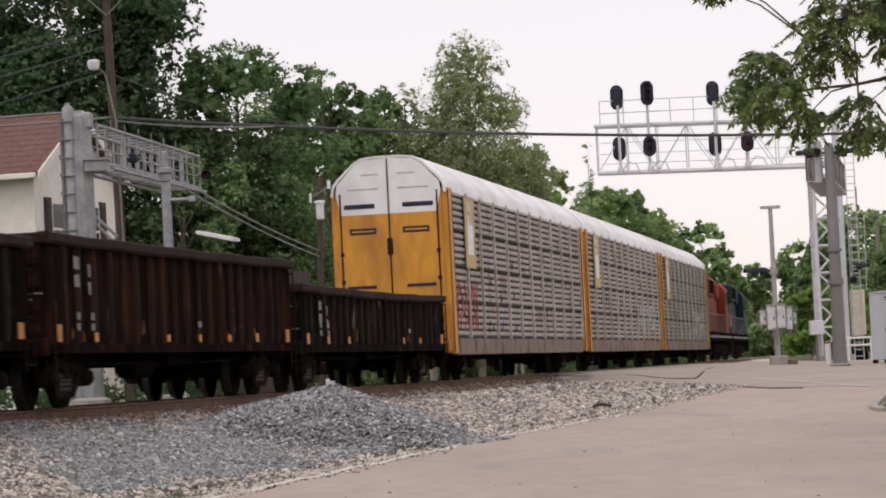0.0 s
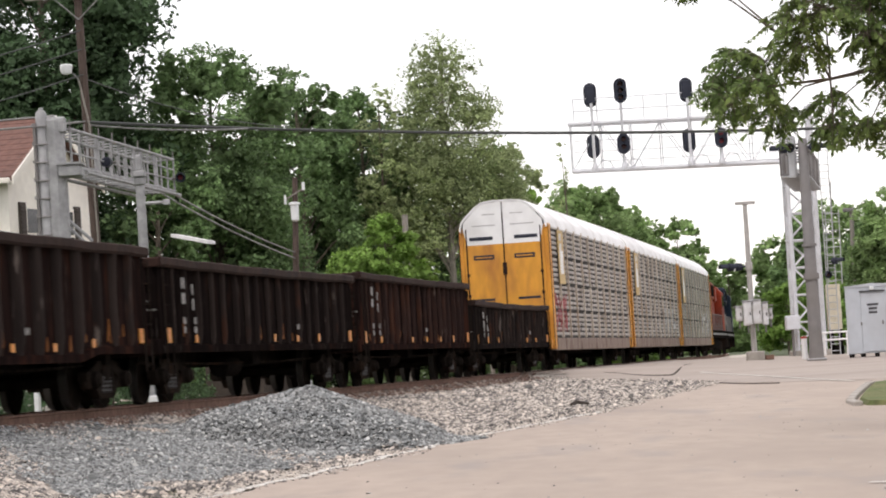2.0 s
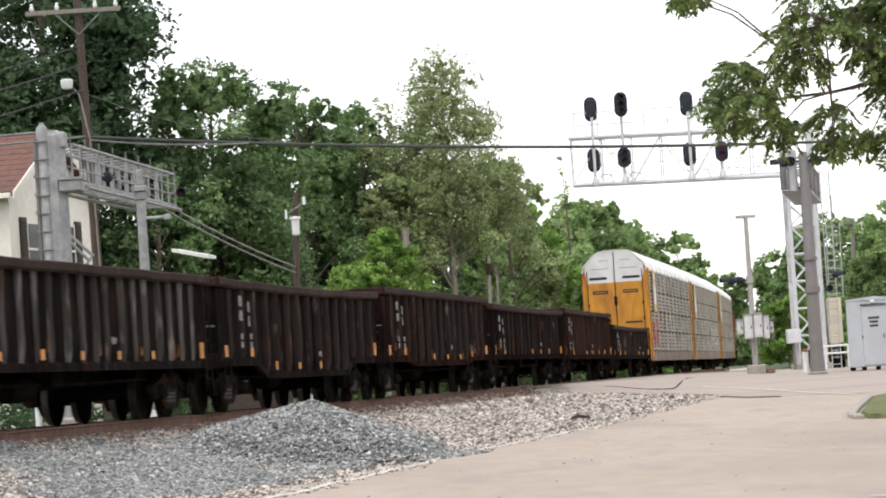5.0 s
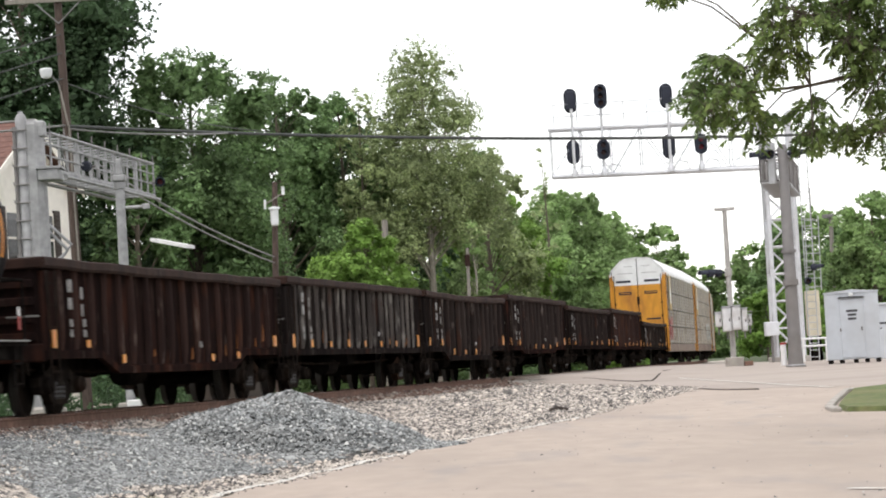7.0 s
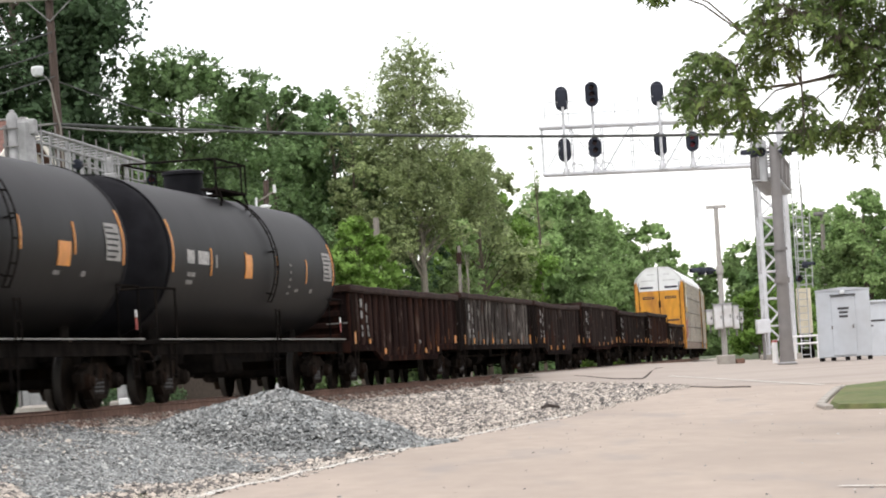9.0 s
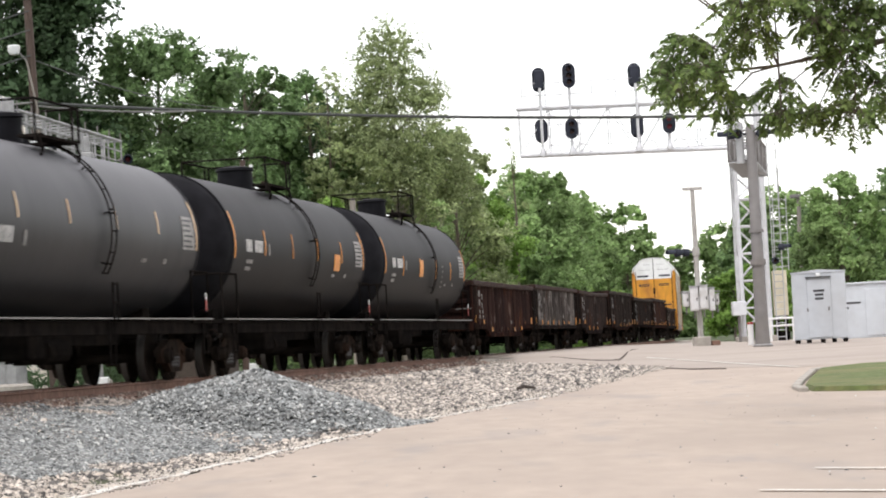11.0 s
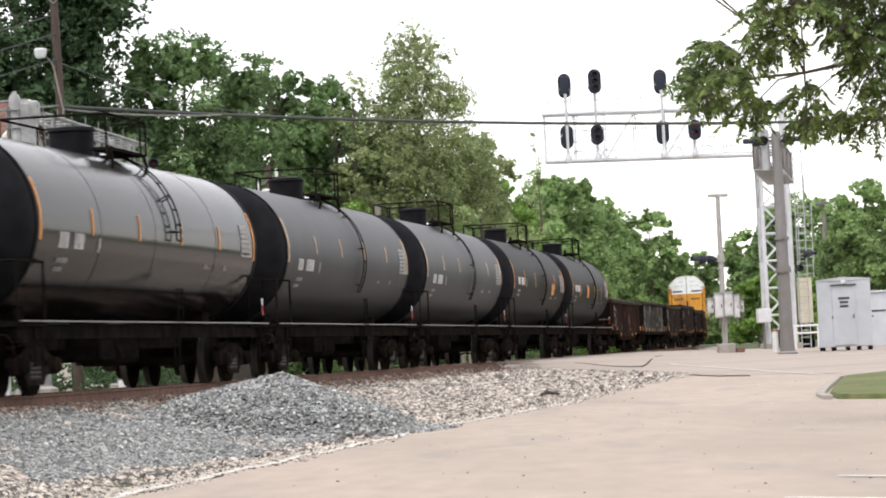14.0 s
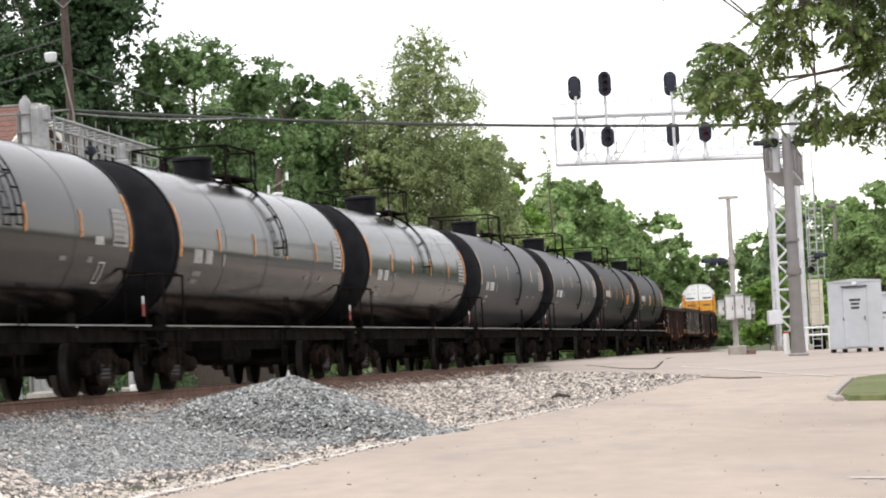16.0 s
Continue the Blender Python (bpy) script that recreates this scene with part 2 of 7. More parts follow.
STRIPE = material("amber_reflective_tape", (0.72, 0.27, 0.022), 0.5, vary=0.2, scale=6, dirt=(0.45, 0.17, 0.05), dirt_scale=3)
STRIPE_WORN = material("sun_bleached_amber_tape", (0.66, 0.48, 0.3), 0.5, vary=0.2, scale=6, dirt=(0.5, 0.26, 0.1), dirt_scale=3)
TANK_STENCIL = material("white_tank_stencil", (0.68, 0.67, 0.65), 0.7, vary=0.2, scale=9, dirt=(0.35, 0.34, 0.33), dirt_scale=5, dirt_amount=0.4)
LABEL_BOARD = weathered("faded_yellow_label_board", (0.6, 0.42, 0.17), (0.62, 0.47, 0.26), (0.4, 0.26, 0.14), (0.66, 0.58, 0.46), 0.4, 0.3, 0.6, 0.3)
PANEL_GREY = weathered("weathered_grey_green_rack_panel", (0.25, 0.255, 0.22), (0.33, 0.33, 0.29), (0.17, 0.14, 0.105), (0.42, 0.42, 0.38), 0.5, 0.4, 0.65, 0.3)
WRITING = material("thin_grey_writing", (0.42, 0.41, 0.4), 0.7)
RACK_POST = material("pale_rack_post", (0.62, 0.55, 0.46), 0.6, vary=0.15, scale=5, dirt=(0.36, 0.24, 0.15), dirt_scale=0.9, dirt_amount=0.6)
LENS_DIM = material("dim_red_lens", (0.16, 0.012, 0.025), 0.3, vary=0.1)
RUST_SCAB = weathered("flaking_orange_rust", (0.2, 0.07, 0.02), (0.28, 0.11, 0.03), (0.09, 0.034, 0.016), (0.3, 0.17, 0.08), 0.4, 0.4)
STENCIL = material("faded_white_stencil", (0.32, 0.31, 0.295), 0.7, vary=0.35, scale=9, dirt=(0.2, 0.19, 0.18), dirt_scale=5, dirt_amount=0.7)
LIGHTLINE = material("worn_pale_walkway_edge", (0.2, 0.195, 0.185), 0.6, vary=0.3, scale=3, dirt=(0.13, 0.12, 0.105), dirt_scale=0.7, dirt_amount=0.6)
REDTAPE = material("red_marking", (0.4, 0.05, 0.04), 0.6, vary=0.2)
GRAFFITI = material("faded_pink_paint_scrawl", (0.42, 0.13, 0.13), 0.7, vary=0.3)
GRAFFITI_PALE = material("faded_white_paint_scrawl", (0.55, 0.56, 0.55), 0.7, vary=0.3)
LOCO_ORANGE = material("grimy_orange_red_locomotive_paint", (0.26, 0.036, 0.013), 0.6, spec=0.2, vary=0.2, dirt=(0.1, 0.03, 0.02), dirt_scale=0.8, dirt_amount=0.7)
LOCO_BLUE = material("dark_blue_locomotive_paint", (0.01, 0.019, 0.034), 0.6, spec=0.2, vary=0.2, dirt=(0.03, 0.03, 0.03), dirt_scale=0.6)
GLASS_DARK = material("dark_cab_glass", (0.01, 0.012, 0.014), 0.08)
GALV = material("galvanised_aluminium_structure", (0.5, 0.51, 0.52), 0.5, metal=0.3, vary=0.1, scale=4, dirt=(0.36, 0.36, 0.36), dirt_scale=0.7, dirt_amount=0.6)
# whitened beyond the other steel: glare of the sky behind, put into colour
GANTRY = material("glare_whitened_gantry_metal", (0.66, 0.67, 0.69), 0.5, metal=0.2, vary=0.08, scale=4, dirt=(0.5, 0.5, 0.5), dirt_scale=0.7, dirt_amount=0.5)
CANT = material("weathered_zinc_cantilever", (0.37, 0.37, 0.37), 0.65, metal=0.2, vary=0.2, scale=5, dirt=(0.22, 0.22, 0.22), dirt_scale=1.4, dirt_amount=0.7, bump=0.2)
MASTGREY = material("weathered_grey_steel_mast", (0.2, 0.19, 0.185), 0.65, metal=0.2, vary=0.12, scale=3, dirt=(0.2, 0.18, 0.16), dirt_scale=0.8)
# black lifted to bluish: distance haze on the signals put into the colour
HOUSING = material("haze_lightened_black_housing", (0.03, 0.034, 0.048), 0.6, vary=0.2, spec=0.2)
LENS_DARK = material("unlit_red_lens", (0.03, 0.006, 0.006), 0.3, vary=0.1)
CABIN = material("pale_grey_blue_cabin_paint", (0.55, 0.585, 0.62), 0.55, vary=0.05, dirt=(0.4, 0.4, 0.4), dirt_scale=0.7, dirt_amount=0.4)
BOXWHITE = material("chalky_white_box_paint", (0.68, 0.68, 0.68), 0.6, vary=0.08, dirt=(0.4, 0.37, 0.33), dirt_scale=2.5, dirt_amount=0.6)
CABIN_DARK = material("dark_cabin_lettering", (0.06, 0.06, 0.065), 0.7)
CREAM = material("cream_painted_metal", (0.72, 0.66, 0.5), 0.6, vary=0.08, dirt=(0.5, 0.45, 0.35), dirt_scale=1.0)
WHITE = material("white_post_paint", (0.8, 0.8, 0.79), 0.5, vary=0.05)
STUCCO = material("cream_white_house_wall", (0.88, 0.84, 0.75), 0.9, vary=0.06, dirt=(0.74, 0.69, 0.6), dirt_scale=0.5, dirt_amount=0.4, bump=0.2)
SHINGLE = material("reddish_brown_shingle", (0.15, 0.075, 0.058), 0.9, vary=0.25, scale=5, island=0.25, dirt=(0.1, 0.06, 0.05), dirt_scale=0.5, bump=0.3)
SHUTTER = material("weathered_dark_shutter_wood", (0.06, 0.048, 0.038), 0.85, vary=0.3, scale=6, stretch=(4, 4, 1))
POLEWOOD = material("creosoted_pole_wood", (0.082, 0.058, 0.047), 0.9, vary=0.35, scale=5, stretch=(5, 5, 0.6), bump=0.4)
POLEGREY = material("grey_weathered_pole_wood", (0.24, 0.22, 0.19), 0.9, vary=0.25, scale=5, stretch=(5, 5, 0.6), bump=0.3)
POLEPALE = material("silver_grey_pole_wood", (0.4, 0.385, 0.36), 0.9, vary=0.2, scale=5, stretch=(5, 5, 0.6), bump=0.3)
CABLE = material("black_cable_sheath", (0.055, 0.06, 0.056), 0.6, vary=0.1)
CABLE_PALE = material("weathered_pale_wire", (0.25, 0.25, 0.24), 0.5, metal=0.4)
PORCELAIN = material("pale_lamp_glass", (0.78, 0.8, 0.8), 0.3, vary=0.04)
BARK = material("grey_brown_bark", (0.13, 0.105, 0.08), 0.95, vary=0.35, scale=6, stretch=(3, 3, 0.7), bump=0.6)
BARK_PALE = material("pale_smooth_bark", (0.34, 0.31, 0.26), 0.9, vary=0.3, scale=5, stretch=(3, 3, 0.7), dirt=(0.16, 0.14, 0.11), dirt_scale=1.5, bump=0.4)
LEAF_A = material("deep_green_leaves", (0.17, 0.265, 0.11), 0.6, vary=0.4, scale=0.35, island=0.4, through_light=0.38, spec=0.2)
LEAF_B = material("fresh_green_leaves", (0.209, 0.336, 0.0792), 0.6, vary=0.3, scale=0.5, island=0.35, through_light=0.4, spec=0.2)
# green lightened: haze over the far trees put into the leaf colour
LEAF_E = material("haze_lightened_green_leaves", (0.25, 0.36, 0.145), 0.7, vary=0.4, scale=0.4, island=0.35, through_light=0.42, spec=0.2)
LEAF_C = material("pale_sage_leaves", (0.315, 0.38, 0.18), 0.6, vary=0.3, scale=0.4, island=0.4, through_light=0.38, spec=0.3)
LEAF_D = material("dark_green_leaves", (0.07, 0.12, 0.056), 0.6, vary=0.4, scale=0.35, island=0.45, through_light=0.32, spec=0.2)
LEAF_NEAR = material("ash_green_leaflets", (0.1375, 0.2063, 0.0625), 0.55, vary=0.35, scale=1.2, island=0.5, dirt=(0.21, 0.22, 0.05), dirt_scale=0.7, dirt_amount=0.45, through_light=0.35, spec=0.3)
DEBRIS = material("dark_rotten_timber", (0.06, 0.045, 0.038), 0.95, vary=0.3, bump=0.4)
PAINTLINE = material("worn_white_road_paint", (0.62, 0.6, 0.55), 0.85, vary=0.25, scale=8)


# ---- mesh helpers ----
class Form:
    """Vertices and faces gathered into one mesh."""

    def __init__(self):
        self.v, self.f = [], []

    def add(self, verts, faces):
        k = len(self.v)
        self.v += [tuple(p) for p in verts]
        self.f += [tuple(i + k for i in q) for q in faces]
        return self

    def box(self, x0, x1, y0, y1, z0, z1, ch=0.0):
        """A block, its edges chamfered by ch."""
        if ch <= 0:
            p = [(x, y, z) for z in (z0, z1) for x, y in ((x0, y0), (x1, y0), (x1, y1), (x0, y1))]
            return self.add(p, [(3, 2, 1, 0), (4, 5, 6, 7), (0, 1, 5, 4), (1, 2, 6, 5), (2, 3, 7, 6), (3, 0, 4, 7)])
        def ring(d, z):
            a, b, c, e = x0 + d, x1 - d, y0 + d, y1 - d
            return [(a + ch, c, z), (b - ch, c, z), (b, c + ch, z), (b, e - ch, z), (b - ch, e, z), (a + ch, e, z), (a, e - ch, z), (a, c + ch, z)]
        p = ring(ch, z0) + ring(0, z0 + ch) + ring(0, z1 - ch) + ring(ch, z1)
        q = [tuple(range(7, -1, -1)), tuple(range(24, 32))]
        for r in range(3):
            for i in range(8):
                j = (i + 1) % 8
                q.append((r * 8 + i, r * 8 + j, r * 8 + 8 + j, r * 8 + 8 + i))
        return self.add(p, q)

    def rod(self, a, b, r0, r1=None, n=8):
        """A round bar from a to b."""
        a, b = Vector(a), Vector(b)
        r1 = r0 if r1 is None else r1
        d = (b - a).normalized()
        u = d.orthogonal().normalized()
        w = d.cross(u)
        p = [c + (u * math.cos(2 * math.pi * i / n) + w * math.sin(2 * math.pi * i / n)) * r for c, r in ((a, r0), (b, r1)) for i in range(n)]
        return self.add(p, [(i, (i + 1) % n, n + (i + 1) % n, n + i) for i in range(n)] + [tuple(range(n - 1, -1, -1)), tuple(range(n, 2 * n))])

    def path(self, pts, r, n=6):
        for a, b in zip(pts[:-1], pts[1:]):
            self.rod(a, b, r, n=n)
        return self

    def tube(self, pts, r, n=6):
        """One bent bar through points; r a number or one for each point."""
        pts = [Vector(p) for p in pts]
        rs = r if isinstance(r, (list, tuple)) else [r] * len(pts)
        u, p = None, []
        for i, c in enumerate(pts):
            d = (pts[min(i + 1, len(pts) - 1)] - pts[max(i - 1, 0)]).normalized()
            u = d.orthogonal().normalized() if u is None else (u - d * u.dot(d)).normalized()
            w = d.cross(u)
            p += [c + (u * math.cos(2 * math.pi * k / n) + w * math.sin(2 * math.pi * k / n)) * rs[i] for k in range(n)]
        q = [(i * n + k, i * n + (k + 1) % n, (i + 1) * n + (k + 1) % n, (i + 1) * n + k) for i in range(len(pts) - 1) for k in range(n)]
        return self.add(p, q + [tuple(range(n - 1, -1, -1)), tuple(range((len(pts) - 1) * n, len(pts) * n))])

    def lathe(self, prof, axis="y", n=32, c=(0, 0, 0), caps=True):
        """A profile of (place along the axis, radius) turned round it."""
        p = []
        for a, r in prof:
            for k in range(n):
                s, t = r * math.cos(2 * math.pi * k / n), r * math.sin(2 * math.pi * k / n)
                q = {"y": (s, a, t), "x": (a, s, t), "z": (s, t, a)}[axis]
                p.append((q[0] + c[0], q[1] + c[1], q[2] + c[2]))
        q = [(i * n + k, i * n + (k + 1) % n, (i + 1) * n + (k + 1) % n, (i + 1) * n + k) for i in range(len(prof) - 1) for k in range(n)]
        if axis != "y":
            q = [tuple(reversed(f)) for f in q] if axis == "x" else q
        if caps:
            q += [tuple(range(n)), tuple(range((len(prof) - 1) * n, len(prof) * n))]
        return self.add(p, q)

    def loft(self, rings):
        """Closed rings of equally many points, skinned one to the next and capped."""
        n, m = len(rings[0]), len(rings)
        q = [(i * n + k, i * n + (k + 1) % n, (i + 1) * n + (k + 1) % n, (i + 1) * n + k) for i in range(m - 1) for k in range(n)]
        return self.add([p for r in rings for p in r], q + [tuple(range(n - 1, -1, -1)), tuple(range((m - 1) * n, m * n))])

    def prism(self, outline, x0, x1):
        """An outline in (y, z) drawn out along x."""
        n = len(outline)
        p = [(x0, a, b) for a, b in outline] + [(x1, a, b) for a, b in outline]
        return self.add(p, [tuple(range(n - 1, -1, -1)), tuple(range(n, 2 * n))] + [(i, (i + 1) % n, n + (i + 1) % n, n + i) for i in range(n)])

    def prism_y(self, outline, y0, y1):
        """An outline in (x, z) drawn out along y."""
        n = len(outline)
        p = [(a, y0, b) for a, b in outline] + [(a, y1, b) for a, b in outline]
        return self.add(p, [tuple(range(n)), tuple(range(2 * n - 1, n - 1, -1))] + [(n + i, n + (i + 1) % n, (i + 1) % n, i) for i in range(n)])

    def mesh(self, name, mat, smooth=False):
        me = bpy.data.meshes.new(name)
        me.from_pydata(self.v, [], self.f)
        me.materials.append(mat)
        if smooth:
            me.polygons.foreach_set("use_smooth", [True] * len(me.polygons))
            me.set_sharp_from_angle(angle=radians(38))
        bm = bmesh.new()
        bm.from_mesh(me)
        bmesh.ops.recalc_face_normals(bm, faces=bm.faces)
        bm.to_mesh(me)
        bm.free()
        return me


def part(name, form, mat, parent, label="", at=None, smooth=False):
    """One mesh object under a thing; form a Form or a mesh to share."""
    ob = new(name, form if isinstance(form, bpy.types.Mesh) else form.mesh(name, mat, smooth))
    ob.parent = parent
    if at is not None:
        ob.matrix_basis = at
    return tagged(ob, label)


def thing(name, label, category, group="", at=None):
    ob = new(name)
    ob.empty_display_size = 0.3
    if at is not None:
        ob.matrix_basis = at
    return tagged(ob, label, category, group)


def solid(name, form, mat, label, category="", group="", kind="", at=None, smooth=False):
    ob = new(name, form.mesh(name, mat, smooth))
    if at is not None:
        ob.matrix_basis = at
    return tagged(ob, label, category, group, kind)


# ---- the railway line ----
HEADINGS = ((-60, 0.1663), (0, 0.1703), (60, 0.1742), (120, 0.1599), (160, 0.1536), (200, 0.1409), (240, 0.1043), (280, 0.0953), (320, 0.0864), (380, 0.073), (440, 0.0597))
_s = np.arange(-200.0, 520.5, 0.5)
_h = np.interp(_s, [k for k, _ in HEADINGS], [v for _, v in HEADINGS])
_x = np.concatenate([[0], np.cumsum((np.sin(_h[1:]) + np.sin(_h[:-1])) * 0.25)])
_y = np.concatenate([[0], np.cumsum((np.cos(_h[1:]) + np.cos(_h[:-1])) * 0.25)])
_zero = int(np.argmin(abs(_s)))
_x += -13.294 * math.cos(0.1703) - _x[_zero]
_y += 13.294 * math.sin(0.1703) - _y[_zero]
HALF = 1.5      # from the line's centre to a car's side
GAUGE = 0.755   # from the line's centre to a rail's centre


def line(s, lat=0.0, z=0.0):
    """A place s metres along the line, lat metres to its right, z above the rails."""
    h = float(np.interp(s, _s, _h))
    lat -= HALF
    return Vector((float(np.interp(s, _s, _x)) + lat * math.cos(h), float(np.interp(s, _s, _y)) - lat * math.sin(h), z - 0.00073 * (s - 40)))


def heading(s):
    return float(np.interp(s, _s, _h))


def along(px, py):
    """How far along the line a place lies, and how far to its right."""
    i = int(np.argmin((_x - px) ** 2 + (_y - py) ** 2))
    h = _h[i]
    return float(_s[i]), (px - _x[i]) * math.cos(h) - (py - _y[i]) * math.sin(h) + HALF


# ---- ground ----
PILE = (-1.75, 47.0)
ROAD_EDGE = ((-20.0, -60.0), (-9.0, 0.0), (-3.2, 29.6), (0.85, 48.7), (3.2, 58.0), (6.2, 73.0), (7.6, 80.0), (6.4, 90.0), (3.9, 98.5))
CROSSING = (100.0, 150.0)


def smooth(a):
    a = np.clip(a, 0, 1)
    return a * a * (3 - 2 * a)


def along_many(px, py):
    s, lat = np.empty(len(px)), np.empty(len(px))
    for i in range(0, len(px), 4000):
        a, b = px[i:i + 4000, None], py[i:i + 4000, None]
        k = np.argmin((_x[::4] - a) ** 2 + (_y[::4] - b) ** 2, axis=1) * 4
        s[i:i + 4000] = _s[k] + (px[i:i + 4000] - _x[k]) * np.sin(_h[k]) + (py[i:i + 4000] - _y[k]) * np.cos(_h[k])
        lat[i:i + 4000] = (px[i:i + 4000] - _x[k]) * np.cos(_h[k]) - (py[i:i + 4000] - _y[k]) * np.sin(_h[k]) + HALF
    return s, lat


def ground_z(px, py, pile=True):
    """Height of the ground: a road rising to a level crossing, a ballast bed, low verges."""
    px, py = np.atleast_1d(np.asarray(px, float)), np.atleast_1d(np.asarray(py, float))
    s, lat = along_many(px, py)
    base = -1.2 + 0.0084 * np.clip(py, -30, 105)
    base = np.where(lat < 0, -0.35, base)
    cross = smooth((s - CROSSING[0] + 6) / 8) * smooth((CROSSING[1] + 4 - s) / 8)
    top = -0.29 + 0.255 * cross - 0.00073 * (s - 40)
    width = np.where(lat > 0, 5.0 + 7.0 * cross, 4.0 + 5 * cross)
    z = top + (base - top) * smooth((abs(lat) - 1.3) / width)
    if pile:
        d = np.hypot((px - PILE[0]) / 2.35, (py - PILE[1]) / 2.6)
        z = z + 0.88 * np.clip(1 - d, 0, 1) ** 0.85 * smooth((1.05 - d) * 3)
        low = np.hypot((px + 4.6) / 2.6, (py - 43.0) / 3.5)
        z = z + 0.06 * smooth(1.15 - low)
    return z


def gz(x, y):
    return float(ground_z(x, y)[0])


def sheet(name, xs, ys, mat, lift, label, inside=None, kind="structure"):
    """A sheet of ground on a grid, lifted a little; inside(x, y) keeps some of its cells."""
    gx, gy = np.meshgrid(np.asarray(xs, float), np.asarray(ys, float))
    z = ground_z(gx.ravel(), gy.ravel(), pile=False) + lift
    v = np.stack([gx.ravel(), gy.ravel(), z], 1)
    nx, ny = len(xs), len(ys)
    i = (np.arange(ny - 1)[:, None] * nx + np.arange(nx - 1)).ravel()
    f = np.stack([i, i + 1, i + nx + 1, i + nx], 1)
    if inside is not None:
        c = v[f].mean(1)
        f = f[inside(c[:, 0], c[:, 1])]
    me = bpy.data.meshes.new(name)
    me.from_pydata(v.tolist(), [], f.tolist())
    me.materials.append(mat)
    return tagged(new(name, me), label, kind=kind)


def edge_x(py):
    return np.interp(py, [p[1] for p in ROAD_EDGE], [p[0] for p in ROAD_EDGE])


def spread(a, b, fine, lo, hi, coarse):
    mid = np.arange(a, b, fine)
    return np.concatenate([np.linspace(lo, a, coarse)[:-1], mid, np.linspace(b, hi, coarse)])


sheet("ground", spread(-60, 60, 2.0, -2500, 2500, 14), spread(-30, 330, 2.0, -2500, 4000, 14), WILD, -0.06, "rough green verge and dusty ground beside the railway")


def on_road(px, py):
    s, lat = along_many(px, py)
    main = (py < 101) & (px > edge_x(py)) & (px < 32)
    cross = (s > CROSSING[0] - 1) & (s < CROSSING[1]) & (lat > -40) & (lat < 34)
    return (main | cross) & (lat > 2.2) | cross & (abs(lat) > 1.65)


sheet("road", np.arange(-40, 60, 0.5), np.arange(-25, 175, 0.5), ROAD, 0.0, "pale worn concrete road rising to a level crossing", on_road)
sheet("crossing_pavement", np.arange(4, 60, 0.5), np.arange(60, 175, 0.5), CROSSING_ROAD, 0.006, "greyer worn pavement laid up to the level crossing",
      lambda px, py: on_road(px, py) & (py > np.maximum(66, 78 - 2.6 * (px - 7.4)) + 0.5 * np.sin(px * 1.3)))
sheet("ballast_bed", np.arange(-26, 40, 0.5), np.arange(-30, 330, 0.5), DUST, -0.025, "pale dusty gravel bed under and beside the track",
      lambda px, py: (lambda s, lat: ((lat > -1.9) & (lat < 3.2)) | ((lat > 0) & (py < 99) & (px < edge_x(py) + 0.9)))(*along_many(px, py)))


# ---- rails and ties ----
def rail_mesh(name, lat, s0, s1, step=2.0):
    prof = ((-0.07, -0.18), (0.07, -0.18), (0.07, -0.165), (0.012, -0.15), (0.012, -0.045), (0.036, -0.035), (0.036, -0.004), (0.028, 0.0), (-0.028, 0.0), (-0.036, -0.004), (-0.036, -0.035), (-0.012, -0.045), (-0.012, -0.15), (-0.07, -0.165))
    n, fm = len(prof), Form()
    ss = np.arange(s0, s1 + 0.1, step)
    for s in ss:
        fm.v += [tuple(line(s, lat + a, b)) for a, b in prof]
    for i in range(len(ss) - 1):
        fm.f += [(i * n + k, i * n + (k + 1) % n, (i + 1) * n + (k + 1) % n, (i + 1) * n + k) for k in range(n)]
    me = fm.mesh(name, RAIL)
    me.materials.append(RAILHEAD)
    for q in me.polygons:
        if min(me.vertices[v].co.z + 0.00073 * (along(*me.vertices[v].co[:2])[0] - 40) for v in q.vertices) > -0.0035:
            q.material_index = 1
    return me


rail_track = thing("railway_track", "rusty steel rails on dark timber ties in ballast", "railway track")
rail_track["kind"] = "structure"
for side in (-GAUGE, GAUGE):
    part("rail", rail_mesh("rail", side, -60, 330), RAIL, rail_track)
tie_mesh = Form().box(-1.3, 1.3, -0.115, 0.115, -0.36, -0.185, 0.015).mesh("tie", TIE)
for s in np.arange(20, 98, 0.54):
    p = line(s)
    part("tie", tie_mesh, TIE, rail_track, at=pose(p.x, p.y, p.z, 0, 0, -math.degrees(heading(s)) + random.uniform(-0.8, 0.8)))
panel_mesh = Form().box(-0.38, 0.8, -1.2, 1.2, -0.2, -0.022, 0.01).mesh("crossing_panel", CROSSING_PANEL)
inner_mesh = Form().box(-0.66, 0.66, -1.2, 1.2, -0.2, -0.012, 0.01).mesh("crossing_panel", CROSSING_PANEL)
for s in np.arange(CROSSING[0] + 1, CROSSING[1], 2.42):
    p = line(s)
    at = pose(p.x, p.y, p.z, 0, 0, -math.degrees(heading(s)))
    part("crossing_panel", panel_mesh, CROSSING_PANEL, rail_track, at=at @ pose(-1.23, 0, 0, 0, 0, 180))
    part("crossing_panel", panel_mesh, CROSSING_PANEL, rail_track, at=at @ pose(1.23, 0, 0))
    part("crossing_panel", inner_mesh, CROSSING_PANEL, rail_track, at=at)


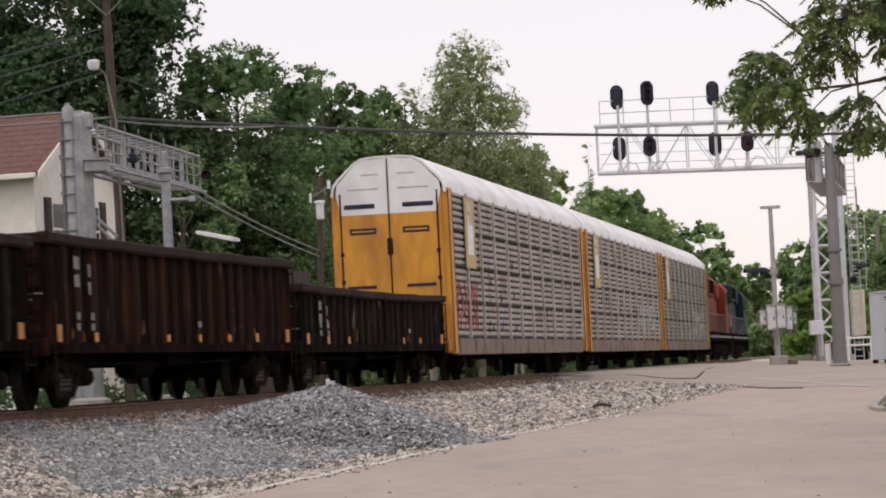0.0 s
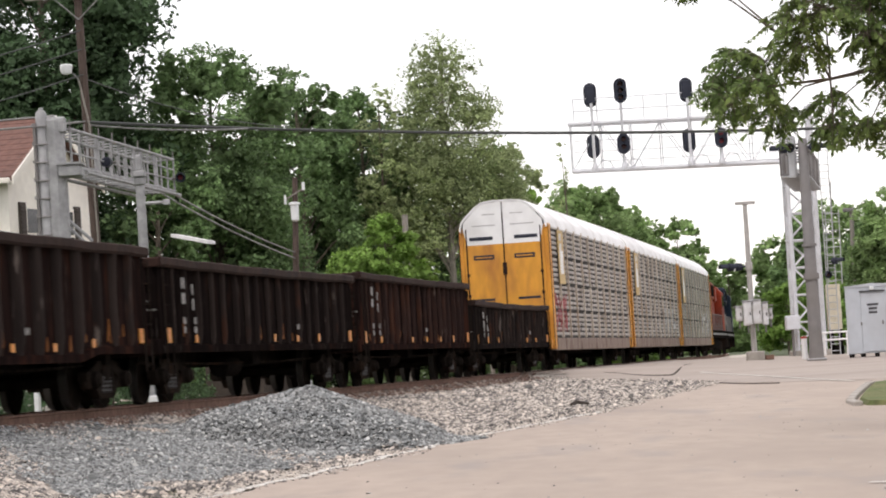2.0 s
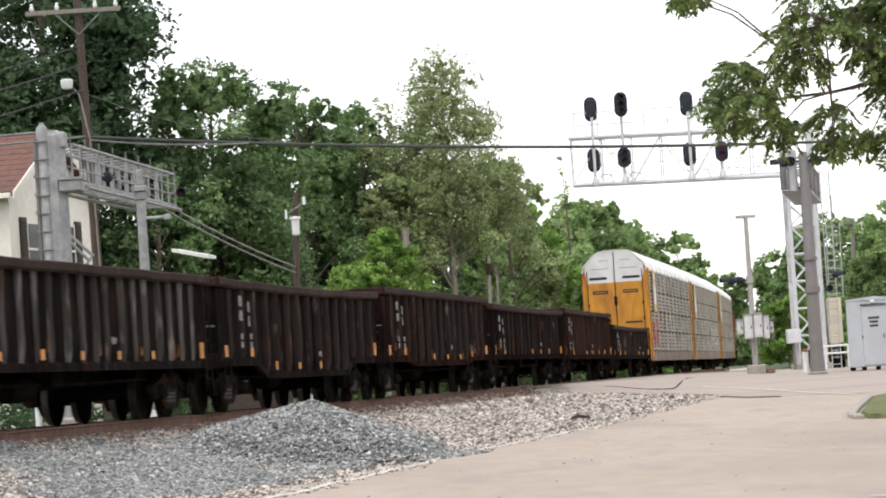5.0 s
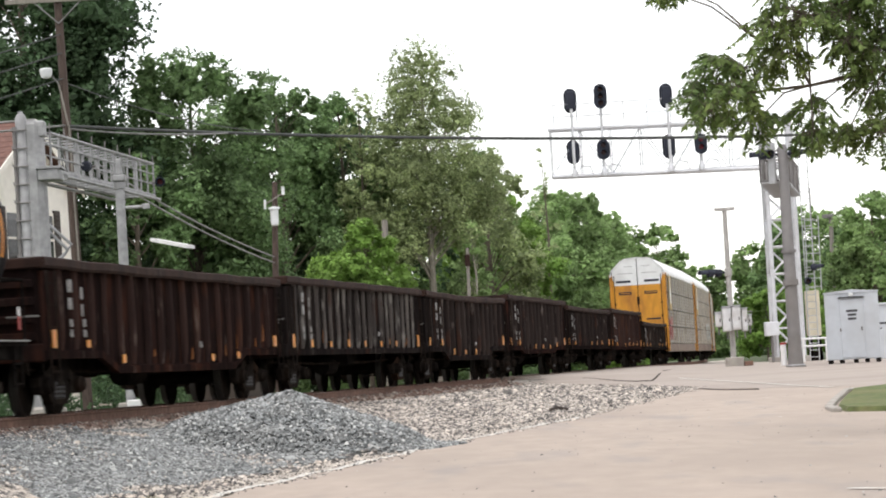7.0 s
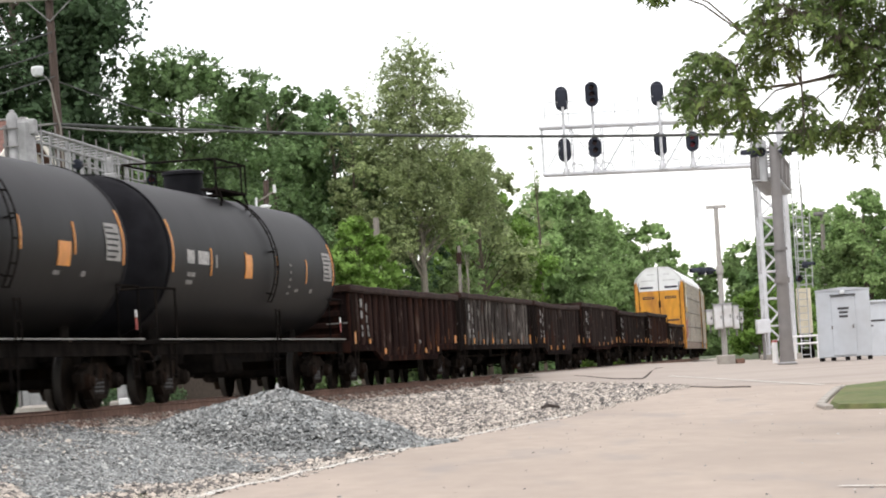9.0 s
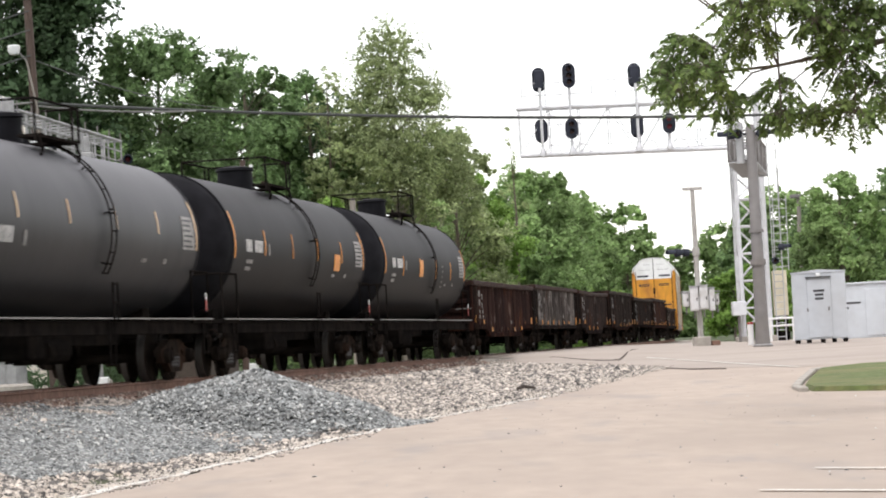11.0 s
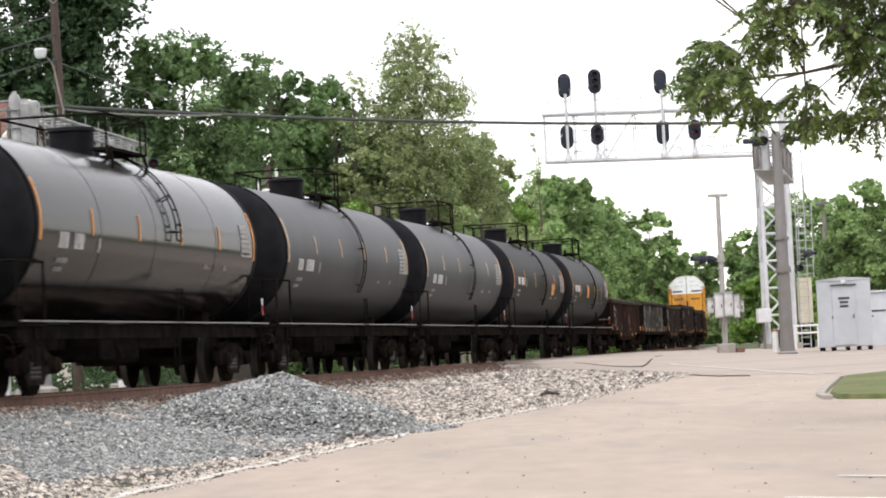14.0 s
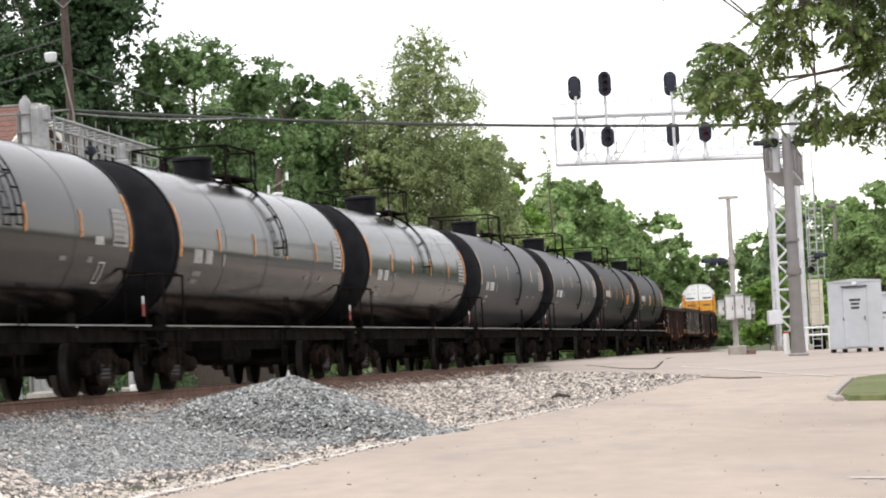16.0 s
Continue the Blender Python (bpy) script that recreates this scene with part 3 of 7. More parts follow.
# ---- railway cars ----
wheel_prof = [(-0.84, 0.09), (-0.84, 0.46), (-0.72, 0.465), (-0.715, 0.49), (-0.69, 0.49), (-0.69, 0.40), (-0.73, 0.34), (-0.73, 0.16), (-0.66, 0.12), (-0.66, 0.085), (0.66, 0.085), (0.66, 0.12), (0.73, 0.16), (0.73, 0.34), (0.69, 0.40), (0.69, 0.49), (0.715, 0.49), (0.72, 0.465), (0.84, 0.46), (0.84, 0.09)]
WHEELSET = Form().lathe(wheel_prof, "x", 24).mesh("wheelset", WHEEL, True)
WHEELSET.materials.append(BRIGHT)
for q in WHEELSET.polygons:      # worn bright treads
    if 0.44 < math.hypot(q.center[1], q.center[2]) < 0.475 and abs(q.center[0]) > 0.7:
        q.material_index = 1


def side_frame_form():
    """A cast side frame: top and bottom chords, two columns, pedestals over the axles."""
    fm = Form()
    a, b = -0.075, 0.075
    fm.prism([(-0.72, 0.4), (-0.42, 0.16), (0.42, 0.16), (0.72, 0.4), (0.62, 0.46), (0.36, 0.25), (-0.36, 0.25), (-0.62, 0.46)], a, b)
    fm.prism([(-1.12, 0.44), (-0.7, 0.5), (-0.34, 0.64), (0.34, 0.64), (0.7, 0.5), (1.12, 0.44), (1.12, 0.58), (0.8, 0.64), (0.45, 0.77), (-0.45, 0.77), (-0.8, 0.64), (-1.12, 0.58)], a, b)
    for k in (-0.38, 0.38):
        fm.box(a + 0.004, b - 0.004, k - 0.07, k + 0.07, 0.2, 0.68)
    for k in (-0.86, 0.86):
        fm.box(a - 0.015, b + 0.015, k - 0.17, k + 0.17, 0.32, 0.6, 0.03)
    return fm


SIDE_FRAME = side_frame_form().mesh("side_frame", SIDEFRAME)
TRUCK = Form().box(-1.15, 1.15, -0.2, 0.2, 0.44, 0.74, 0.03).mesh("truck", SIDEFRAME)
CAP = Form().lathe([(0, 0.14), (0.1, 0.135), (0.12, 0.1), (0.15, 0.095), (0.16, 0.03)], "x", 12).mesh("bearing_cap", SIDEFRAME, True)
COIL = Form().lathe([(0.24 + 0.035 * k, 0.085 if k % 2 else 0.068) for k in range(9)], "z", 10).mesh("spring", SPRING)
COUPLER = Form().box(-0.09, 0.09, -0.75, 0.05, 0.72, 0.9, 0.02).box(-0.16, 0.16, -0.05, 0.24, 0.68, 0.96, 0.04).mesh("coupler", UNDER)
LEVER = Form().tube([(-0.1, 0, 0.95), (0.9, 0.02, 0.95), (1.28, 0.04, 0.93), (1.36, 0.05, 0.8), (1.37, 0.05, 0.66), (1.39, 0.05, 0.62)], 0.013, 5).mesh("uncoupling_lever", SIDEFRAME)
HOSE = Form().tube([(0.3, -0.1, 0.75), (0.34, 0.1, 0.5), (0.2, 0.25, 0.3), (0.02, 0.36, 0.34)], 0.03, 6).mesh("air_hose", UNDER)


def running_gear(car, half, inset):
    """Two trucks with their wheelsets, springs and bearings, and a coupler at each end."""
    for sy in (-1, 1):
        tr = part("truck", TRUCK, UNDER, car, at=pose(0, sy * (half - inset), 0))
        for k in (-0.86, 0.86):
            part("wheelset", WHEELSET, WHEEL, tr, at=pose(0, k, 0.46))
            for sx in (-1, 1):
                part("bearing_cap", CAP, SIDEFRAME, tr, at=pose(sx * 1.14, k, 0.46, 0, 0, 0 if sx > 0 else 180))
        for sx in (-1, 1):
            part("side_frame", SIDE_FRAME, SIDEFRAME, tr, at=pose(sx * 1.055, 0, 0))
            for k in (-0.2, 0.0, 0.2):
                part("spring", COIL, SPRING, tr, at=pose(sx * 1.07, k, 0))
        turn = 0 if sy > 0 else 180
        part("coupler", COUPLER, UNDER, car, at=pose(0, sy * (half - 0.25), 0, 0, 0, turn))
        part("uncoupling_lever", LEVER, SIDEFRAME, car, at=pose(0, sy * (half - 0.4), 0))
        part("air_hose", HOSE, UNDER, car, at=pose(0, sy * (half - 0.35), 0, 0, 0, turn))


def ladder_form(x, y, z0, z1, width=0.42, step=0.34, along_y=True):
    fm = Form()
    for k in (-width / 2, width / 2):
        fm.rod((x, y + k, z0) if along_y else (x + k, y, z0), (x, y + k, z1) if along_y else (x + k, y, z1), 0.018, n=5)
    for z in np.arange(z0 + 0.1, z1, step):
        fm.rod((x, y - width / 2, z) if along_y else (x - width / 2, y, z), (x, y + width / 2, z) if along_y else (x + width / 2, y, z), 0.014, n=5)
    return fm


def bars(owner, name, mat, rng, x, y0, z0, chars, size, rows=1, label="", wide=(0.2, 0.32), gap=0.2):
    """Unreadable stencilled writing as plain bars, each a part."""
    for r in range(rows):
        y = y0
        for _ in range(chars):
            w = size * rng.uniform(*wide)
            part(name, Form().box(x, x + 0.006, y, y + w, z0 - r * size * 1.35, z0 - r * size * 1.35 + size * rng.uniform(0.9, 1.0)), mat, owner, label)
            y += w + size * gap


def rib_mesh(paint, lo, hi, w, deep, rng):
    """A pressed side post of hat section, dented and a little bent."""
    rings, bend, dent = [], rng.uniform(-0.035, 0.035), rng.uniform(-0.03, 0.02)
    for k in range(6):
        t = k / 5
        z = lo + (hi - lo) * t
        d = deep * (0.35 + 0.65 * min(1, t / 0.16) if t < 0.16 else 1.0) + dent * math.sin(math.pi * t)
        y = bend * math.sin(math.pi * t)
        rings.append([(0, y - w * 1.25, z), (d * 0.6, y - w, z), (d * 0.93, y - w * 0.55, z), (d, y, z), (d * 0.93, y + w * 0.55, z), (d * 0.6, y + w, z), (0, y + w * 1.25, z)])
    return Form().loft(rings).mesh("rib", paint, True)


def gondola(spacing, top, bottom, belly, ribs, paint, rib_paint, rng, label, rib_w=0.075, sag=0.04, rust=0.3, deep=0.12):
    """An open gondola wagon, wheels on the rails; its side to the right is seen."""
    car = thing("gondola_wagon", label, "freight wagon", "gondola wagons of the train")
    half = spacing / 2
    L = half - 0.42

    def low_edge(y):
        """The lower edge of the side: level, or stepping down to a belly."""
        return bottom - belly * min(1.0, max(0.0, (L * 0.62 - abs(y)) / (L * 0.12)))

    def bow(y):
        """How far the worn side bulges and its top sags."""
        c = math.cos(math.pi * y / (2 * L))
        return 0.035 * c + 0.012 * math.sin(y * 2.3), -sag * c + 0.01 * math.sin(y * 1.7 + top)
    for sx in (-1, 1):
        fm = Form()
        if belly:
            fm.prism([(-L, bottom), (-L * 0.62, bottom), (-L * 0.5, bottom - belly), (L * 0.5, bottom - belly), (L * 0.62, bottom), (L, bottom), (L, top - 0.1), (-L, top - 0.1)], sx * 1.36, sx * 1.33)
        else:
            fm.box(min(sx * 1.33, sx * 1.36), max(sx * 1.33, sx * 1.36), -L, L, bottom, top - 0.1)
        # the sheet's paint carries the shade between the ribs
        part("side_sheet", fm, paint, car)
        stations = sorted({round(L * f, 3) for f in (-1, -0.8, -0.62, -0.5, -0.3, -0.1, 0.1, 0.3, 0.5, 0.62, 0.8, 1)})
        part("side_sill", Form().loft([[(sx * 1.355, y, low_edge(y)), (sx * 1.44, y, low_edge(y)), (sx * 1.44, y, low_edge(y) + 0.12), (sx * 1.355, y, low_edge(y) + 0.15)] for y in stations]), paint, car)
        rings = []
        for k in range(15):
            y = -L - 0.04 + (2 * L + 0.08) * k / 14
            o, dz = bow(y)
            rings.append([(sx * (1.3 + o), y, top - 0.15 + dz), (sx * (1.46 + o), y, top - 0.17 + dz), (sx * (1.5 + o), y, top - 0.13 + dz), (sx * (1.5 + o), y, top - 0.02 + dz), (sx * (1.47 + o), y, top + dz), (sx * (1.32 + o), y, top + dz)])
        part("top_rail", Form().loft(rings), RIM_RUST, car, "rust-brown top rail, bent by loading")
        meshes = {}
        for k in range(ribs):
            y = -L + 0.95 + (2 * L - 1.9) * k / (ribs - 1)
            lo = round(low_edge(y) + 0.03, 2)
            key = (lo, rng.randrange(4))
            if key not in meshes:
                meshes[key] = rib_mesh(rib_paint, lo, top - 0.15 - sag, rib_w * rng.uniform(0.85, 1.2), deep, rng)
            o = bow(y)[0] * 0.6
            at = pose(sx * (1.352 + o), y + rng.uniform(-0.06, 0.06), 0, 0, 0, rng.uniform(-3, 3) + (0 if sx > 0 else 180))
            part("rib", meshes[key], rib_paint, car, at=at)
        for y in (-L + 0.45, L - 0.45):
            part("corner_plate", Form().box(min(sx * 1.36, sx * 1.42), max(sx * 1.36, sx * 1.42), y - 0.43, y + 0.43, bottom + 0.05, top - 0.2, 0.012), paint, car)
    part("floor", Form().box(-1.33, 1.33, -L, L, 1.0, 1.1), UNDER, car)
    for sy in (-1, 1):
        fm = Form().box(-1.33, 1.33, sy * L - 0.03, sy * L + 0.03, bottom + 0.1, top - 0.1)
        for z in np.linspace(bottom + 0.35, top - 0.4, 4):
            fm.box(-1.3, 1.3, min(sy * L, sy * (L + 0.12)), max(sy * L, sy * (L + 0.12)), z - 0.07, z + 0.07, 0.02)
        part("end_wall", fm, paint, car)
        part("end_rail", Form().box(-1.46, 1.46, sy * L - 0.1, sy * L + 0.12, top - 0.17, top - 0.004, 0.02), RIM_RUST, car)
        part("ladder", ladder_form(1.49, sy * (L - 0.28), bottom - 0.3, top - 0.2), SIDEFRAME, car)
        part("end_sill", Form().box(-1.42, 1.42, min(sy * (L - 0.1), sy * (L + 0.14)), max(sy * (L - 0.1), sy * (L + 0.14)), bottom - 0.04, bottom + 0.24, 0.02), paint, car)
        part("grab_iron", Form().tube([(1.38, sy * (L + 0.13), top - 0.9), (1.38, sy * (L + 0.2), top - 0.9), (0.9, sy * (L + 0.2), top - 0.9), (0.9, sy * (L + 0.13), top - 0.9)], 0.016, 5), LIGHTLINE, car)
    part("centre_sill", Form().box(-0.25, 0.25, -half + 0.5, half - 0.5, 0.62, 1.0).box(-1.2, 1.2, -L + 1.6, -L + 1.9, 0.7, 1.0).box(-1.2, 1.2, L - 1.9, L - 1.6, 0.7, 1.0).box(-1.1, 1.1, -0.3, 0.3, 0.62, 1.0), UNDER, car)
    part("brake_cylinder", Form().rod((0.7, -1.5, 0.6), (0.7, -0.4, 0.6), 0.2, n=10).rod((0.7, -0.4, 0.6), (0.7, 1.6, 0.62), 0.03, n=6), UNDER, car)
    part("train_pipe", Form().tube([(0.9, -half + 0.6, 0.72), (0.9, -3.0, 0.66), (0.9, 3.0, 0.66), (0.9, half - 0.6, 0.72)], 0.03, 5), SIDEFRAME, car)
    for y, big in [(-L + 0.4, 1), (L - 0.62, 1)] + [(-L + 2.2 + 2.1 * k, 0) for k in range(int((2 * L - 3) / 2.1))]:
        w, h = (0.3, 0.26) if big else (0.19, 0.15)
        if not big and rng.random() < 0.25:
            continue
        x = 1.424 if big else 1.375 + deep
        part("reflector", Form().box(x, x + 0.01, y, y + w * rng.uniform(0.8, 1.1), low_edge(y) + 0.17, low_edge(y) + 0.17 + h * rng.uniform(0.8, 1.1)), STRIPE, car, "grimy orange reflector patch")
    for k in range(int(rust * 26)):
        y = rng.uniform(-L + 1.2, L - 1.2)
        z = low_edge(y) + rng.uniform(0.16, 0.3)
        h = rng.uniform(0.12, 0.34)
        w = rng.uniform(0.03, 0.07)
        part("rust_scab", Form().prism([(y - w, z), (y + w * 0.9, z + 0.02), (y + w * 0.6, z + h * 0.7), (y + w * 0.1, z + h), (y - w * 0.7, z + h * 0.5)], 1.361, 1.372), RUST_SCAB, car)
    y0 = -L + 1.35 + rng.uniform(-0.2, 0.3)
    for dy, z, rows, n, size in ((0, top - 0.52, 2, 2, 0.2), (0.72, top - 0.62, 2, 1, 0.2), (0.05, bottom + 0.5, 2, 2, 0.12), (0.8, bottom + 0.5, 2, 2, 0.12)):
        bars(car, "stencil", STENCIL, rng, 1.375 + deep, y0 + dy, z, n, size, rows, wide=(0.4, 0.55), gap=0.2, label="worn white stencil bars")
    bars(car, "stencil", STENCIL, rng, 1.375 + deep, rng.uniform(0.5, L - 3), low_edge(0) + 0.42, 2, 0.11, 1, wide=(0.6, 1.0), gap=0.4, label="worn white stencil bars")
    running_gear(car, half, 2.1)
    return car


def autorack(spacing, rng, label, skin, scrawl):
    """A tall covered car carrier with perforated side panels, a white roof and yellow ends."""
    car = thing("autorack_wagon", label, "freight wagon", "car carrier wagons of the train")
    half = spacing / 2
    L = half - 0.3
    part("deck", Form().box(-1.35, 1.35, -L, L, 0.95, 1.1, 0.02), UNDER, car)
    arch = [(-1.5, 4.86), (-1.44, 5.14), (-1.3, 5.3), (-0.92, 5.66), (-0.68, 5.8), (-0.3, 5.84), (0.3, 5.84), (0.68, 5.8), (0.92, 5.66), (1.3, 5.3), (1.44, 5.14), (1.5, 4.86)]
    inner = [(a * 0.965, b - 0.05) for a, b in reversed(arch)]
    part("roof", Form().prism_y(arch + inner, -L, L), RACK_WHITE, car, "chalky white arched roof", smooth=True)
    n_col, n_row = 11, 4
    y0, y1, z0, z1 = -L + 0.75, L - 0.75, 1.14, 4.84
    cw, rh = (y1 - y0) / n_col, (z1 - z0) / n_row
    pf = Form()
    for r in range(5):
        a = 0.03 + (rh - 0.06) * r / 5
        b = 0.03 + (rh - 0.06) * (r + 1) / 5 - 0.06
        pf.prism_y([(0, a), (0.028, a + 0.02), (0.028, b - 0.02), (0, b)], 0.035, cw - 0.035)
    panel = pf.mesh("panel", skin)
    for sx in (-1, 1):
        part("side_sill", Form().box(min(sx * 1.3, sx * 1.47), max(sx * 1.3, sx * 1.47), -L + 0.9, L - 0.9, 0.66, 1.08, 0.02), RACK_SILL, car)
        # near-black sheet added behind the panels to darken their gaps
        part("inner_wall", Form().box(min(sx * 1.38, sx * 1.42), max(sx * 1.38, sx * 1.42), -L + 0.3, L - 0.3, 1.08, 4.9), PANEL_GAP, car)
        for sy in (-1, 1):
            part("corner_post", Form().box(min(sx * 1.36, sx * 1.53), max(sx * 1.36, sx * 1.53), sy * (L - 0.42) - 0.3, sy * (L - 0.42) + 0.3, 0.7, 4.95, 0.02), YELLOW, car)
            for e in (-0.27, 0.27):
                part("post_seam", Form().box(min(sx * 1.36, sx * 1.534), max(sx * 1.36, sx * 1.534), sy * (L - 0.42) + e - 0.025, sy * (L - 0.42) + e + 0.025, 0.75, 4.9), RIM_RUST, car)
        for c in range(n_col + 1):
            part("post", Form().box(min(sx * 1.42, sx * 1.5), max(sx * 1.42, sx * 1.5), y0 + c * cw - 0.05, y0 + c * cw + 0.05, z0 - 0.04, z1 + 0.04), RACK_POST, car)
        for c in range(n_col):
            for r in range(n_row):
                at = pose(sx * 1.425, y0 + c * cw if sx > 0 else y0 + (c + 1) * cw, z0 + r * rh, 0, 0, 0 if sx > 0 else 180)
                part("panel", panel, skin, car, at=at)
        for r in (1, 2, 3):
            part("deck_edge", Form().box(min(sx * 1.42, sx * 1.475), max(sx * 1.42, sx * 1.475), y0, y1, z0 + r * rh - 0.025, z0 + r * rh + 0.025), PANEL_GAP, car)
    for sy in (-1, 1):
        y = sy * (L - 0.04)
        for sx in (-1, 1):
            lower = [(sx * 0.015, 1.05), (sx * 1.24, 1.05), (sx * 1.24, 4.35), (sx * 0.015, 4.35)]
            upper = [(sx * 0.015, 4.35), (sx * 1.24, 4.35), (sx * 1.36, 4.86), (sx * 1.34, 5.12), (sx * 0.88, 5.6), (sx * 0.65, 5.74), (sx * 0.015, 5.79)]
            dr = part("end_door", Form().prism_y(lower, y - 0.04, y + 0.04), YELLOW, car, "yellow folding end door with white top")
            part("door_top", Form().prism_y(upper, y - 0.04, y + 0.04), RACK_WHITE, dr)
            o = y + sy * 0.05
            for z, w in ((5.35, 0.45), (4.98, 0.8)):
                xa, xb = sorted((sx * 0.25, sx * (0.25 + w)))
                part('writing_bar', Form().box(xa, xb, min(y, y + sy * 0.046), max(y, y + sy * 0.046), z, z + 0.03), WRITING, dr)
            xa, xb = sorted((sx * 0.36, sx * 1.16))
            part("door_slot", Form().box(xa, xb, min(y, o), max(y, o), 4.5, 4.62, 0.01), HOUSING, dr)
            xa, xb = sorted((sx * 0.34, sx * 1.04))
            part("slot_frame", Form().box(xa, xb, min(y, o), max(y, o), 3.84, 4.0, 0.01), HOUSING, dr)
            part("slot_bar", Form().box(xa + 0.06, xb - 0.06, min(y, o + sy * 0.008), max(y, o + sy * 0.008), 3.9, 3.94), YELLOW, dr)
            part("door_stain", Form().prism_y([(sx * 0.2, 1.5), (sx * 0.5, 1.46), (sx * 0.62, 1.6), (sx * 0.4, 1.72)], y, y + sy * 0.043), RUST_SCAB, dr)
            for z in (1.5, 2.6, 3.3):
                part("hinge", Form().box(min(sx * 1.2, sx * 1.3), max(sx * 1.2, sx * 1.3), min(y, y + sy * 0.06), max(y, y + sy * 0.06), z, z + 0.1, 0.01), RIM_RUST, dr)
            xa, xb = sorted((sx * 0.4, sx * 1.15))
            part("door_slot", Form().box(xa, xb, min(y, o), max(y, o), 2.45, 2.53), HOUSING, dr)
        part("door_latch", Form().box(-0.07, 0.07, min(y, y + sy * 0.09), max(y, y + sy * 0.09), 3.3, 3.72, 0.02).rod((0, y + sy * 0.06, 1.2), (0, y + sy * 0.06, 5.4), 0.018, n=6), RIM_RUST, car)
        for sx in (-1, 1):
            part("hinge_bar", Form().box(sx * 1.26 - 0.02, sx * 1.26 + 0.02, min(y, y + sy * 0.06), max(y, y + sy * 0.06), 1.05, 4.9), RIM_RUST, car)
            ring = [(sx * 1.28, y + sy * 0.03), (sx * 1.34, y + sy * 0.02), (sx * 1.53, y - sy * 0.34), (sx * 1.28, y - sy * 0.34)]
            part("door_jamb", Form().loft([[(p, q, z) for p, q in ring] for z in (0.72, 4.88)]), YELLOW, car, "slanting yellow door jamb")
        part("door_gap", Form().box(-0.018, 0.018, min(y, y + sy * 0.045), max(y, y + sy * 0.045), 1.1, 5.75), RIM_RUST, car)
        part("end_sill", Form().box(-1.45, 1.45, min(y, y + sy * 0.2), max(y, y + sy * 0.2), 0.75, 1.05, 0.02), YELLOW, car)
    part("label_board", Form().box(1.49, 1.52, y0 + 2.0, y0 + 3.6, 2.95, 4.8), LABEL_BOARD, car)
    part("label_plate", Form().box(1.515, 1.53, y0 + 2.3, y0 + 3.2, 3.3, 4.1), RACK_WHITE, car)
    bars(car, "stencil", RACK_WHITE, rng, 1.525, y0 + 2.3, 4.45, 5, 0.26, 2)
    for k in range(7):
        ya = (y0 + 0.5 + 0.55 * k) if scrawl is GRAFFITI else (y1 - 9.0 + 1.1 * k)
        pts = [(1.462, ya + rng.uniform(-0.25, 0.35), 1.3 + 0.26 * j + rng.uniform(-0.05, 0.05)) for j in range(6)]
        part("graffiti", Form().tube(pts, [0.01, 0.03, 0.035, 0.03, 0.03, 0.01], 5), scrawl, car, "faded sprayed scrawl")
    for k in range(26):
        yy, zz = rng.uniform(y0, y1), rng.uniform(1.2, 3.2)
        part("rust_scab", Form().prism([(yy - 0.12, zz), (yy + 0.1, zz + 0.03), (yy + 0.06, zz + rng.uniform(0.1, 0.3)), (yy - 0.08, zz + 0.12)], 1.455, 1.46), RIM_RUST, car)
    for sx in (-1, 1):
        for k in range(n_col + 1):
            part("roof_lug", Form().box(min(sx * 1.46, sx * 1.52), max(sx * 1.46, sx * 1.52), y0 + k * cw - 0.12, y0 + k * cw + 0.12, 4.84, 4.93, 0.01), RACK_POST, car)
    part("centre_sill", Form().box(-0.3, 0.3, -half + 0.6, half - 0.6, 0.55, 0.95), UNDER, car)
    running_gear(car, half, 4.1)
    return car


